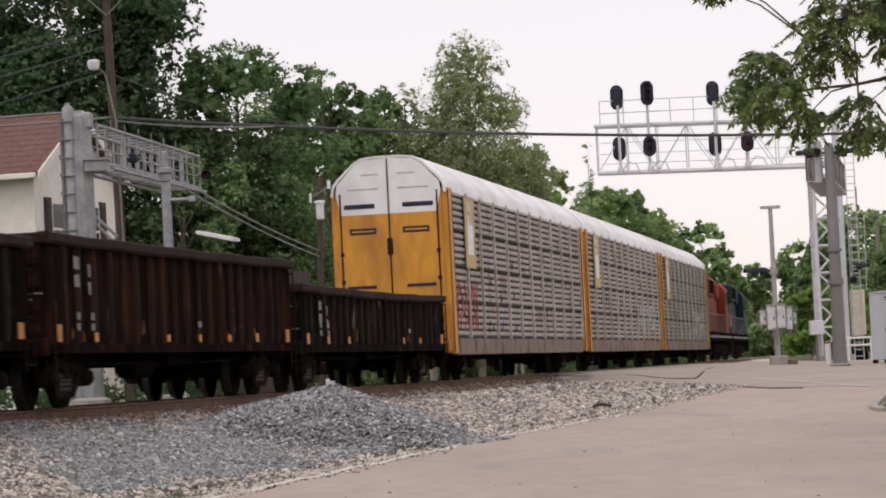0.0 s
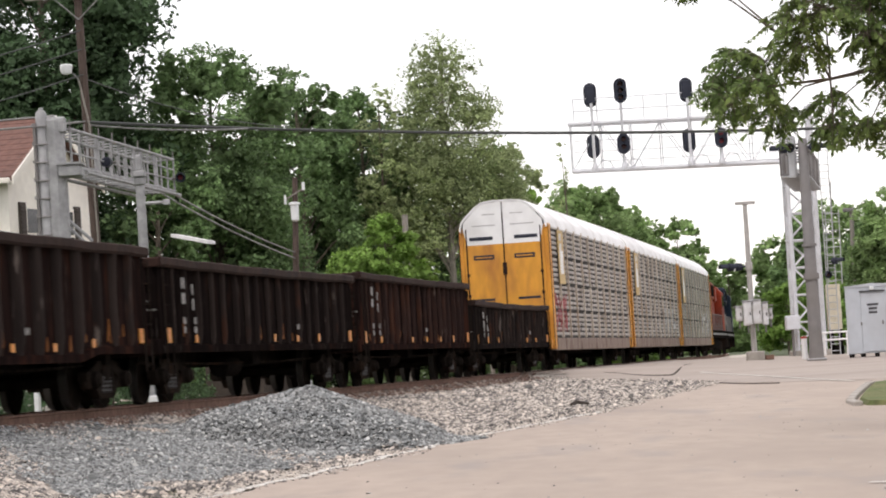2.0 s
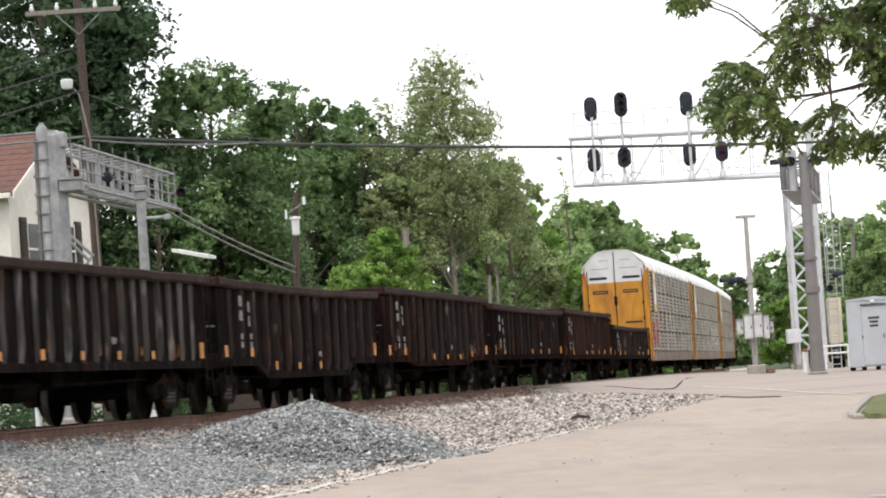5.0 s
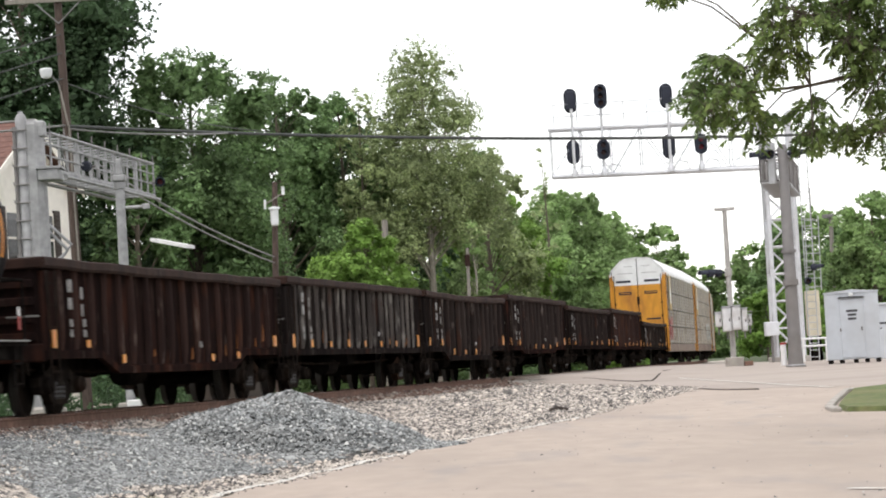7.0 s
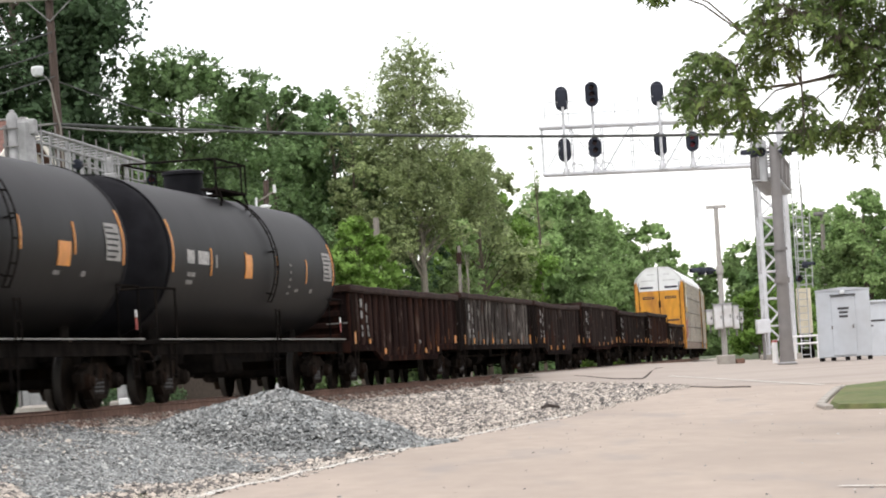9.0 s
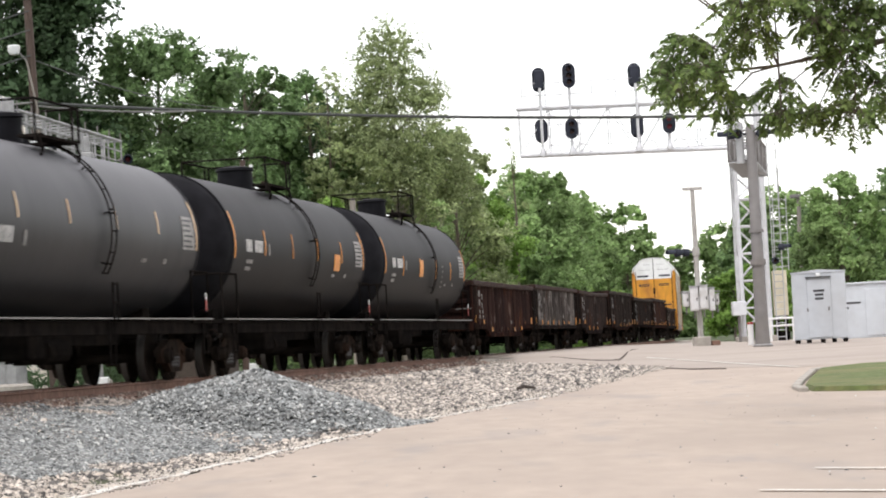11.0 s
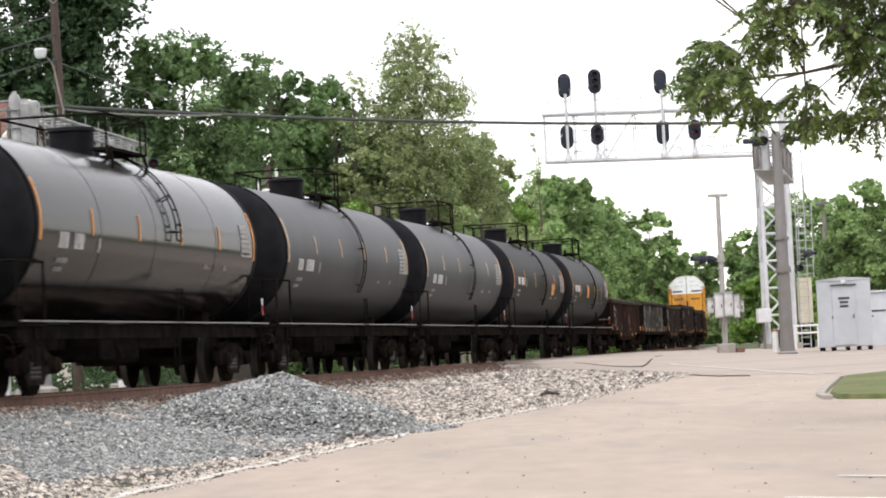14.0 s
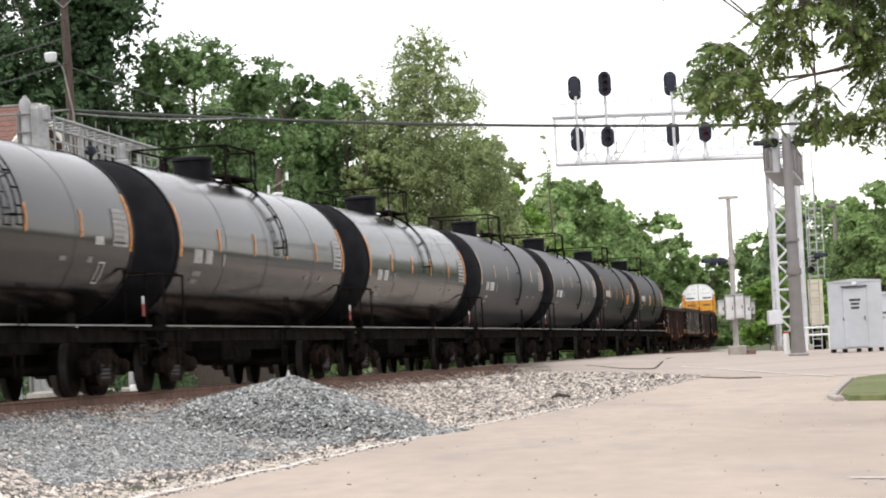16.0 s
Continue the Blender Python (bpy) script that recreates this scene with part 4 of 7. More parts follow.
def tank_car(spacing, paint, rng, label, tone):
    """A black tank wagon with amber tape, a top platform and a pale walkway edge."""
    car = thing("tank_wagon", label, "tank wagon", "tank wagons of the train")
    half = spacing / 2
    R, zc, T = 1.5, 2.68, half - 1.55
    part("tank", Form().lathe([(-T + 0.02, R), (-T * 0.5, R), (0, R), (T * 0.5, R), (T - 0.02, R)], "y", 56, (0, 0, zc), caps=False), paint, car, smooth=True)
    for sy in (-1, 1):
        head = [(sy * (T + 0.75 * math.sin(a)), R * math.cos(a) * 0.999) for a in np.linspace(0, math.pi / 2 - 0.03, 10)]
        head = [(sy * (T - 0.03), R * 0.999)] + head
        part("tank_head", Form().lathe(head, "y", 56, (0, 0, zc)), TANK_HEAD, car, "dark rounded tank head", smooth=True)
        part("seam", Form().lathe([(sy * T - 0.05, R + 0.004), (sy * T - 0.05, R + 0.016), (sy * T + 0.05, R + 0.016), (sy * T + 0.05, R + 0.004)], "y", 56, (0, 0, zc), caps=False), TANK_HEAD, car)

    def patch(y, w, a0, a1, mat, name, lab=""):
        fm, n = Form(), 8
        for k in range(n + 1):
            a = a0 + (a1 - a0) * k / n
            for r in (R + 0.004, R + 0.012):
                fm.v += [(r * math.cos(a), y, zc + r * math.sin(a)), (r * math.cos(a), y + w, zc + r * math.sin(a))]
        for k in range(n):
            i = 4 * k
            fm.f += [(i + 2, i + 3, i + 7, i + 6), (i, i + 2, i + 6, i + 4), (i + 1, i + 5, i + 7, i + 3)]
        fm.f += [(0, 1, 3, 2), (4 * n, 4 * n + 2, 4 * n + 3, 4 * n + 1)]
        part(name, fm, mat, car, lab)
    ys = np.linspace(-T + 0.12, T - 0.2, 6)
    tape = {0: (-0.22, 0.42, -0.23, 0.12), 4: (-0.2, 0.44, -0.13, 0.22)}.get(tone, (-0.2, 0.46, -0.1, 0.19) if paint is TANK_GLOSS else (-0.16, 0.48, 0.0, 0.27))
    mark = -0.1 if paint is TANK_BLACK else -0.26
    for i, y in enumerate(ys):
        if tone == 1 and i == 2:
            continue
        big = i in (0, 5)
        patch(y, 0.1 if big else 0.075, *(tape[:2] if big else tape[2:]), STRIPE_WORN if paint is TANK_GREY else STRIPE, "reflective_stripe", "amber reflective tape stripe")

    def stencil(y, z_a, chars, size, mat=STENCIL, space=0.27):
        k = y
        for _ in range(chars):
            w = size * rng.uniform(0.22, 0.36)
            patch(k, w, z_a, z_a + size / R, mat, "stencil")
            k += w + size * space
    stencil(-T + 1.25, mark, 4, 0.25, TANK_STENCIL)
    stencil(-T + 2.1, mark, 4 if paint is TANK_GLOSS else 6, 0.25, TANK_STENCIL)
    patch(-T + 3.5, 0.1, mark - 0.02, mark + 0.14, STENCIL, "stencil")
    stencil(-T + 1.3, mark - 0.16, 14, 0.08)
    stencil(-T + 1.3, mark - 0.26, 11, 0.08)
    if tone == 0:
        for k in range(5):
            stencil(2.7, 0.0 - 0.1 * k, 6, 0.05)
        patch(ys[2] - 0.02, 0.6, -0.22, 0.09, STRIPE, "placard", "amber placard")
    if tone == 4:
        patch(ys[4] - 0.9, 0.7, -0.26, 0.0, STRIPE, "placard", "amber placard")
    stencil(T - 4.2, -0.36, 9, 0.07)
    stencil(T - 2.6, -0.36, 5, 0.09)
    if tone == 1:
        stencil(T - 2.3, -0.16, 6, 0.14, TANK_STENCIL)
        for y, w, a0, a1 in ((T - 1.9, 0.32, -0.36, -0.345), (T - 1.9, 0.32, -0.6, -0.585), (T - 1.9, 0.03, -0.6, -0.345), (T - 1.61, 0.03, -0.6, -0.345)):
            patch(y, w, a0, a1, TANK_STENCIL, "test_frame")
    patch(T - 1.25, 0.9, -0.16, 0.26, STENCIL, "data_panel", "small pale data panel")
    for k in range(6):
        patch(T - 1.2, rng.uniform(0.5, 0.8), -0.13 + k * 0.065, -0.105 + k * 0.065, paint, "data_line")
    # ladder that follows the shell down to a short drop below the middle
    lf = Form()
    ya, yb = (0.78, 1.1) if paint is not TANK_GLOSS else (0.74, 1.08)
    low = -0.05 if paint is TANK_GLOSS else -0.5
    for y in (ya, yb):
        lf.tube([((R + 0.1) * math.cos(a), y, zc + (R + 0.1) * math.sin(a)) for a in np.linspace(low, 1.4, 16)], 0.016, 5)
    for a in np.linspace(low, 1.36, 9):
        c, q = math.cos(a), math.sin(a)
        lf.rod(((R + 0.1) * c, ya - 0.03, zc + (R + 0.1) * q), ((R + 0.1) * c, yb + 0.03, zc + (R + 0.1) * q), 0.016, n=5)
    for a in np.linspace(low + 0.1, 1.3, 4):
        c, q = math.cos(a), math.sin(a)
        for y in (ya, yb):
            lf.rod((R * c, y, zc + R * q), ((R + 0.1) * c, y, zc + (R + 0.1) * q), 0.015, n=5)
    part("ladder", lf, UNDER, car, "dark ladder curved over the tank")
    part("ladder_drop", Form().rod((R + 0.06, ya, 1.1), (R + 0.06, ya, 1.75), 0.018, n=5).rod((R + 0.06, yb, 1.1), (R + 0.06, yb, 1.75), 0.018, n=5).rod((R + 0.06, ya, 1.72), (R + 0.06, yb, 1.72), 0.018, n=5).rod((R + 0.06, ya, 1.4), (R + 0.06, yb, 1.4), 0.018, n=5), UNDER, car)
    part("stirrup", Form().tube([(1.46, ya - 0.05, 1.1), (1.46, ya, 0.35), (1.46, yb, 0.35), (1.46, yb + 0.05, 1.1)], 0.02, 5).rod((1.46, ya, 0.72), (1.46, yb, 0.72), 0.018, n=5), UNDER, car)
    for y in (-T * 0.52, -T * 0.05, T * 0.55) if paint is TANK_GLOSS else ():
        part("weld_seam", Form().lathe([(y - 0.012, R + 0.001), (y - 0.008, R + 0.005), (y + 0.008, R + 0.005), (y + 0.012, R + 0.001)], "y", 56, (0, 0, zc), caps=False), paint, car)
    # top fittings: housing, platform on both sides, low railing that reaches back along the shell
    zt = zc + R
    part("valve_housing", Form().lathe([(zt - 0.2, 0.4), (zt + 0.38, 0.4), (zt + 0.4, 0.44), (zt + 0.46, 0.42), (zt + 0.5, 0.2)], "z", 24, (0, -0.2, 0)), TANK_HEAD, car, "black domed valve housing", smooth=True)
    part("platform", Form().box(-0.95, 0.95, 0.75, 1.35, zt - 0.02, zt + 0.03).box(-0.95, -0.6, -1.2, 0.75, zt - 0.02, zt + 0.03).box(0.6, 0.95, -1.2, 0.75, zt - 0.02, zt + 0.03), UNDER, car)
    for y in (1.2, -1.1):
        part("platform_bracket", Form().tube([(0.93, y, zt), (0.99, y, zt - 0.22), (0.96, y, zt - 0.34)], 0.03, 5), UNDER, car)
    rf = Form()
    for x in (-0.95, 0.95):
        for y in (-1.35, 0.95, 1.35):
            rf.rod((x, y, zt - 0.12 if y < -1 else zt), (x, y, zt + 0.6), 0.024, n=5)
        rf.rod((x, -1.35, zt + 0.6), (x, 1.35, zt + 0.6), 0.024, n=5)
    rf.rod((-0.95, -1.35, zt + 0.6), (0.95, -1.35, zt + 0.6), 0.022, n=5).rod((-0.95, 1.35, zt + 0.6), (-0.3, 1.35, zt + 0.6), 0.022, n=5).rod((0.95, 1.35, zt + 0.6), (0.3, 1.35, zt + 0.6), 0.022, n=5)
    part("platform_railing", rf, UNDER, car)
    part("manway", Form().lathe([(zt - 0.1, 0.28), (zt + 0.14, 0.28), (zt + 0.17, 0.24), (zt + 0.18, 0.05)], "z", 16, (0, 0.6, 0)), TANK_HEAD, car, smooth=True)
    part("vent_valve", Form().lathe([(zt - 0.1, 0.2), (zt + 0.06, 0.2), (zt + 0.12, 0.14), (zt + 0.14, 0.03)], "z", 14, (0, 2.0, 0)), PORCELAIN, car, "pale capped vent valve", smooth=True)
    for x in (-0.36, 0.36):
        part("eye_bolt", Form().rod((x, 0.95, zt + 0.02), (x * 1.15, 0.95, zt + 0.2), 0.05, n=6), RIM_RUST, car)
    # frame
    part("centre_sill", Form().box(-0.3, 0.3, -half + 0.4, half - 0.4, 0.72, 1.05), UNDER, car)
    for sy in (-1, 1):
        y = sy * (half - 1.3)
        part("end_platform", Form().box(-1.45, 1.45, y - 0.75, y + 0.75, 1.06, 1.14), UNDER, car)
        part("saddle", Form().box(-0.75, 0.75, sy * (half - 2.9) - 0.25, sy * (half - 2.9) + 0.25, 0.8, 1.75, 0.03), UNDER, car)
        hr = Form()
        for x in (-1.42, 1.42):
            hr.rod((x, y - 0.7, 1.1), (x, y - 0.7, 2.05), 0.022, n=5).rod((x, y + 0.7, 1.1), (x, y + 0.7, 2.05), 0.022, n=5)
            hr.rod((x, y - 0.7, 2.05), (x, y + 0.7, 2.05), 0.022, n=5).rod((x, y + 0.5, 0.45), (x, y + 0.5, 1.1), 0.02, n=5).rod((x, y + 0.1, 0.45), (x, y + 0.1, 1.1), 0.02, n=5).rod((x, y + 0.1, 0.5), (x, y + 0.5, 0.5), 0.02, n=5).rod((x, y + 0.1, 0.8), (x, y + 0.5, 0.8), 0.02, n=5)
        hr.rod((-1.42, sy * (half - 0.58), 2.05), (1.42, sy * (half - 0.58), 2.05), 0.022, n=5)
        part("end_railing", hr, UNDER, car)
    for sx in (-1, 1):
        part("side_beam", Form().box(min(sx * 1.28, sx * 1.38), max(sx * 1.28, sx * 1.38), -half + 0.7, half - 0.7, 0.86, 1.1, 0.01), UNDER, car)
        part("walkway_edge", Form().box(min(sx * 1.4, sx * 1.5), max(sx * 1.4, sx * 1.5), -half + 0.6, half - 0.6, 1.124, 1.15), LIGHTLINE, car, "pale worn walkway edge")
    part("brake_gear", Form().box(-0.5, 0.9, -2.2, -1.2, 0.5, 0.95, 0.03).rod((0.6, -0.6, 0.62), (0.6, 0.7, 0.62), 0.22, n=12).box(-0.3, 0.3, 0.8, 1.6, 0.42, 1.15, 0.04).rod((1.2, -3.5, 0.95), (1.2, 4.5, 0.95), 0.03, n=5), UNDER, car)
    part("bottom_outlet", Form().lathe([(0.45, 0.16), (0.75, 0.2), (1.2, 0.24)], "z", 12), UNDER, car)
    part("white_tag", Form().box(1.45, 1.46, half - 1.0, half - 0.9, 1.51, 1.64), WHITE, car)
    part("red_tag", Form().box(1.45, 1.46, half - 1.0, half - 0.9, 1.3, 1.5), REDTAPE, car)
    running_gear(car, half, 2.35)
    return car


def locomotive(paint, label, rng):
    """A six-axle hood locomotive seen from behind."""
    car = thing("locomotive", label, "locomotive", "locomotives of the train")
    part("underframe", Form().box(-1.5, 1.5, -10.2, 10.2, 1.1, 1.6, 0.04), UNDER, car)
    part("long_hood", Form().box(-1.0, 1.0, -9.2, 4.6, 1.6, 4.35, 0.12), paint, car)
    part("radiator", Form().box(-1.45, 1.45, -8.6, -4.2, 3.5, 4.6, 0.12), paint, car)
    part("cab", Form().prism_y([(-1.5, 1.6), (1.5, 1.6), (1.5, 4.1), (1.1, 4.55), (-1.1, 4.55), (-1.5, 4.1)], 4.6, 7.4), paint, car)
    part("nose", Form().box(-1.1, 1.1, 7.4, 9.4, 1.6, 3.3, 0.15), paint, car)
    for y in (5.0, 6.1):
        part("window", Form().box(1.495, 1.515, y, y + 0.8, 3.2, 3.9), GLASS_DARK, car)
    for k in range(8):
        part("hood_door", Form().box(1.0, 1.03, -4.0 + k * 1.05, -3.05 + k * 1.05, 1.75, 3.6, 0.008), paint, car)
    for sx in (-1, 1):
        fm = Form().rod((sx * 1.45, -9.8, 2.6), (sx * 1.45, 4.5, 2.6), 0.025, n=5)
        for y in np.arange(-9.8, 4.6, 1.43):
            fm.rod((sx * 1.45, y, 1.6), (sx * 1.45, y, 2.6), 0.022, n=5)
        part("handrail", fm, LIGHTLINE, car)
        for y in (-10.1, 10.1):
            part("end_post", Form().rod((sx * 1.42, y, 1.0), (sx * 1.42, y, 2.75), 0.035, n=5).rod((sx * 0.45, y, 1.6), (sx * 0.45, y, 2.65), 0.03, n=5).rod((sx * 1.42, y, 2.65), (sx * 0.45, y, 2.65), 0.03, n=5), LIGHTLINE, car)
            part("step_well", Form().box(min(sx * 1.0, sx * 1.5), max(sx * 1.0, sx * 1.5), min(y, y * 0.95), max(y, y * 0.95), 0.5, 1.1, 0.02), SIDEFRAME, car)
        part("sill_stripe", Form().box(min(sx * 1.5, sx * 1.508), max(sx * 1.5, sx * 1.508), -10.1, 10.1, 1.3, 1.42), LIGHTLINE, car)
        part("radiator_grille", Form().box(min(sx * 1.45, sx * 1.47), max(sx * 1.45, sx * 1.47), -8.2, -4.6, 3.7, 4.4), UNDER, car)
    part("number_box", Form().box(-0.5, 0.5, -9.3, -9.18, 4.0, 4.25, 0.02), GLASS_DARK, car)
    part("headlight", Form().rod((-0.12, -9.32, 3.85), (-0.12, -9.2, 3.85), 0.09, n=10).rod((0.12, -9.32, 3.85), (0.12, -9.2, 3.85), 0.09, n=10), GLASS_DARK, car)
    part("fuel_tank", Form().box(-1.3, 1.3, -2.6, 2.6, 0.35, 1.1, 0.12), UNDER, car)
    part("exhaust_stack", Form().box(-0.3, 0.3, -0.6, 0.3, 4.35, 4.6, 0.03), UNDER, car)
    part("air_filter_box", Form().box(-1.2, 1.2, 2.6, 4.4, 3.5, 4.45, 0.08), paint, car)
    for sy in (-1, 1):
        part("end_plate", Form().box(-1.45, 1.45, sy * 10.25 - 0.06, sy * 10.25 + 0.06, 0.5, 2.0, 0.02), UNDER, car)
        tr = part("truck", Form().prism([(-2.4, 0.35), (2.4, 0.35), (2.5, 0.75), (1.6, 0.95), (-1.6, 0.95), (-2.5, 0.75)], 1.0, 1.18).prism([(-2.4, 0.35), (2.4, 0.35), (2.5, 0.75), (1.6, 0.95), (-1.6, 0.95), (-2.5, 0.75)], -1.18, -1.0).box(-1.1, 1.1, -0.4, 0.4, 0.5, 1.0), SIDEFRAME, car, at=pose(0, sy * 6.6, 0))
        for k in (-1.8, 0, 1.8):
            part("wheelset", WHEELSET, WHEEL, tr, at=pose(0, k, 0.5))
        part("coupler", COUPLER, UNDER, car, at=pose(0, sy * 10.4, 0, 0, 0, 0 if sy > 0 else 180))
    return car


rng = random.Random(5)
TRAIN = []      # car, its middle at the clip's start, half its distance between trucks


def couple(car, a, b, inset):
    TRAIN.append((car, (a + b) / 2, (b - a) / 2 - inset))


couple(locomotive(LOCO_BLUE, "dark blue diesel locomotive at the head of the train", rng), 184.4, 205.6, 3.8)
couple(locomotive(LOCO_ORANGE, "grimy orange-red diesel locomotive ahead of the car carriers", rng), 163.0, 184.2, 3.8)
for a, b in ((134.3, 163.0), (105.6, 134.3), (76.9, 105.6)):
    couple(autorack(28.7, rng, "tall car carrier with grey-green panels and white roof" if a > 120 else "tall car carrier with pale panels, yellow ends and white roof", PANEL_GREY if a > 120 else PANEL, GRAFFITI if a < 80 else GRAFFITI_PALE), a, b, 4.1)
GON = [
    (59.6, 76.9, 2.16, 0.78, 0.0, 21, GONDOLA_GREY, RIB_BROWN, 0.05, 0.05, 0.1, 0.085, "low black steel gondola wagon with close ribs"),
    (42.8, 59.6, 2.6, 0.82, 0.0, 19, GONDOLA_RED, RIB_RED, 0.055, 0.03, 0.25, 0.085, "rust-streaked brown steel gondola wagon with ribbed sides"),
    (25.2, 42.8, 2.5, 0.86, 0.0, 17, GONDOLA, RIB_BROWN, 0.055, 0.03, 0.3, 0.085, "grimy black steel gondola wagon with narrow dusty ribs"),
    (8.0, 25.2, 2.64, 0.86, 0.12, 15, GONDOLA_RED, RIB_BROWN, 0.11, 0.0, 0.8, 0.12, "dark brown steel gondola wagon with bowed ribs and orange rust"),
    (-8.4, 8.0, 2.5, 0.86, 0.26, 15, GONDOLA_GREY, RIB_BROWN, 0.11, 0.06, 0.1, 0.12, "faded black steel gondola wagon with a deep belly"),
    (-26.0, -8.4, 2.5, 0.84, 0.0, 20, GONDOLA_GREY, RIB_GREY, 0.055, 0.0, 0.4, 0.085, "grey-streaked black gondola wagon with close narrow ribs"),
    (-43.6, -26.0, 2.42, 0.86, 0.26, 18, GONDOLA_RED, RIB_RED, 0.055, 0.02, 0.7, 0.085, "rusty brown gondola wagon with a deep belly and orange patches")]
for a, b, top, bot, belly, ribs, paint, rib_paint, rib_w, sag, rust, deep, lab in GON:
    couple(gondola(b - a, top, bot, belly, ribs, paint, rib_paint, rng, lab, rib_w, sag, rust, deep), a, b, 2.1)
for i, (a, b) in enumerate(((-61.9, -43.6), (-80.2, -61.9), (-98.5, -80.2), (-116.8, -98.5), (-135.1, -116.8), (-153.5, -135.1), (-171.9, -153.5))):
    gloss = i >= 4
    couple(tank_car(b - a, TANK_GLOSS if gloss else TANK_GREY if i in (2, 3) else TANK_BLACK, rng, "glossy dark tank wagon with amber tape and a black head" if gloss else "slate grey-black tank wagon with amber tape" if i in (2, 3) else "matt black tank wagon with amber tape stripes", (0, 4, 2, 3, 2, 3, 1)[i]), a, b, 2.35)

ADVANCE = ((0.0, 0.0), (0.5, 6.21), (1.0, 12.57), (1.5, 18.94), (2.0, 25.34), (2.5, 31.76), (3.0, 38.17), (3.5, 44.43), (4.0, 50.53), (4.2, 53.0), (6.3, 79.44), (6.5, 82.0), (7.0, 88.46), (7.5, 94.9), (8.0, 101.41), (8.5, 107.85), (9.0, 114.03), (9.5, 120.36), (9.7, 122.93), (11.8, 150.1), (12.0, 152.9), (12.5, 159.7), (13.0, 166.33), (13.5, 172.67), (14.0, 178.84), (14.5, 185.33), (15.0, 191.94), (15.5, 198.59), (16.0, 205.32))


def car_pose(s, reach):
    a, b = line(s - reach), line(s + reach)
    d = (b - a).normalized()
    m = Matrix((d.cross(Vector((0, 0, 1))).normalized(), d, Vector((0, 0, 1)))).transposed()
    m.col[2] = m.col[0].cross(m.col[1])
    return Matrix.Translation((a + b) / 2) @ m.to_4x4()


def motions():
    for car, mid, reach in TRAIN:
        walk(car, [(t, car_pose(mid + d, reach)) for t, d in ADVANCE])
    turns = [(k / FPS, float(np.interp(k / FPS, [t for t, _ in ADVANCE], [d for _, d in ADVANCE])) / 0.46) for k in range(0, 16 * FPS + 1)]
    for car, mid, reach in TRAIN:
        for tr in car.children:
            for ws in tr.children:
                if ws.name.startswith("wheelset"):
                    _, y, z = ws.location
                    walk(ws, [(t, pose(0, y, z, -math.degrees(a) % 360)) for t, a in turns])


# ---- lineside structures ----
def rod_part(name, a, b, r, mat, parent, label="", n=8, r1=None):
    return part(name, Form().rod(a, b, r, r1, n), mat, parent, label, smooth=True)


def box_truss(owner, a, b, wide, high, bays, r, mat, braced=None):
    """A box truss from a to b, whose lower near chord runs from a to b; wide to its left."""
    a, b = Vector(a), Vector(b)
    d = (b - a).normalized()
    left = Vector((-d.y, d.x, 0)).normalized() * wide
    up = Vector((0, 0, high))
    for o in (Vector(), left, up, left + up):
        rod_part("chord", a + o, b + o, r * 1.5, mat, owner)
    for k in range(bays + 1):
        p = a + (b - a) * k / bays
        for o in (Vector(), left):
            rod_part("upright", p + o, p + o + up, r, mat, owner, n=6)
        rod_part("cross_bar", p, p + left, r, mat, owner, n=6)
        rod_part("cross_bar", p + up, p + up + left, r * 0.8, mat, owner, n=6)
        if k < bays and (braced is None or k in braced):
            q = a + (b - a) * (k + 1) / bays
            for o in (Vector(), left):
                rod_part("diagonal", p + o + (up if k % 2 else Vector()), q + o + (Vector() if k % 2 else up), r * 0.8, mat, owner, n=6)
    return d, left, up


def flasher(owner, at, lit):
    """A crossing flasher: round black background, hood and red lens, facing down its -y."""
    bg = part("flasher_background", Form().lathe([(-0.02, 0.14), (0.0, 0.165), (0.02, 0.14)], "y", 24), HOUSING, owner, "round black flasher background", at=at)
    fm, n = Form(), 16
    for y, r in ((-0.02, 0.13), (-0.36, 0.125)):
        for k in range(n + 1):
            a = -0.35 + (math.pi + 0.7) * k / n
            fm.v += [(r * math.cos(a), y, r * math.sin(a)), ((r - 0.01) * math.cos(a), y, (r - 0.01) * math.sin(a))]
    m = 2 * (n + 1)
    for k in range(n):
        i = 2 * k
        fm.f += [(i, i + 2, m + i + 2, m + i), (i + 1, m + i + 1, m + i + 3, i + 3), (m + i, m + i + 2, m + i + 3, m + i + 1)]
    part("hood", fm, HOUSING, bg)
    part("lens", Form().lathe([(-0.035, 0.02), (-0.03, 0.06), (-0.02, 0.08), (0.0, 0.09)], "y", 16), LENS_DIM if lit else LENS_DARK, bg, "red signal lens", smooth=True)
    part("lamp_case", Form().lathe([(0.02, 0.15), (0.2, 0.14), (0.22, 0.1)], "y", 16), HOUSING, bg)
    return bg


def ladder(owner, foot, top, side, width=0.4, step=0.3, mat=GALV):
    foot, top, side = Vector(foot), Vector(top), Vector(side).normalized() * width / 2
    part("ladder", Form().rod(foot - side, top - side, 0.025, n=5).rod(foot + side, top + side, 0.025, n=5), mat, owner)
    n = int((top - foot).length / step)
    for k in range(n):
        p = foot + (top - foot) * (k + 0.5) / n
        part("rung", Form().rod(p - side, p + side, 0.018, n=5), mat, owner)


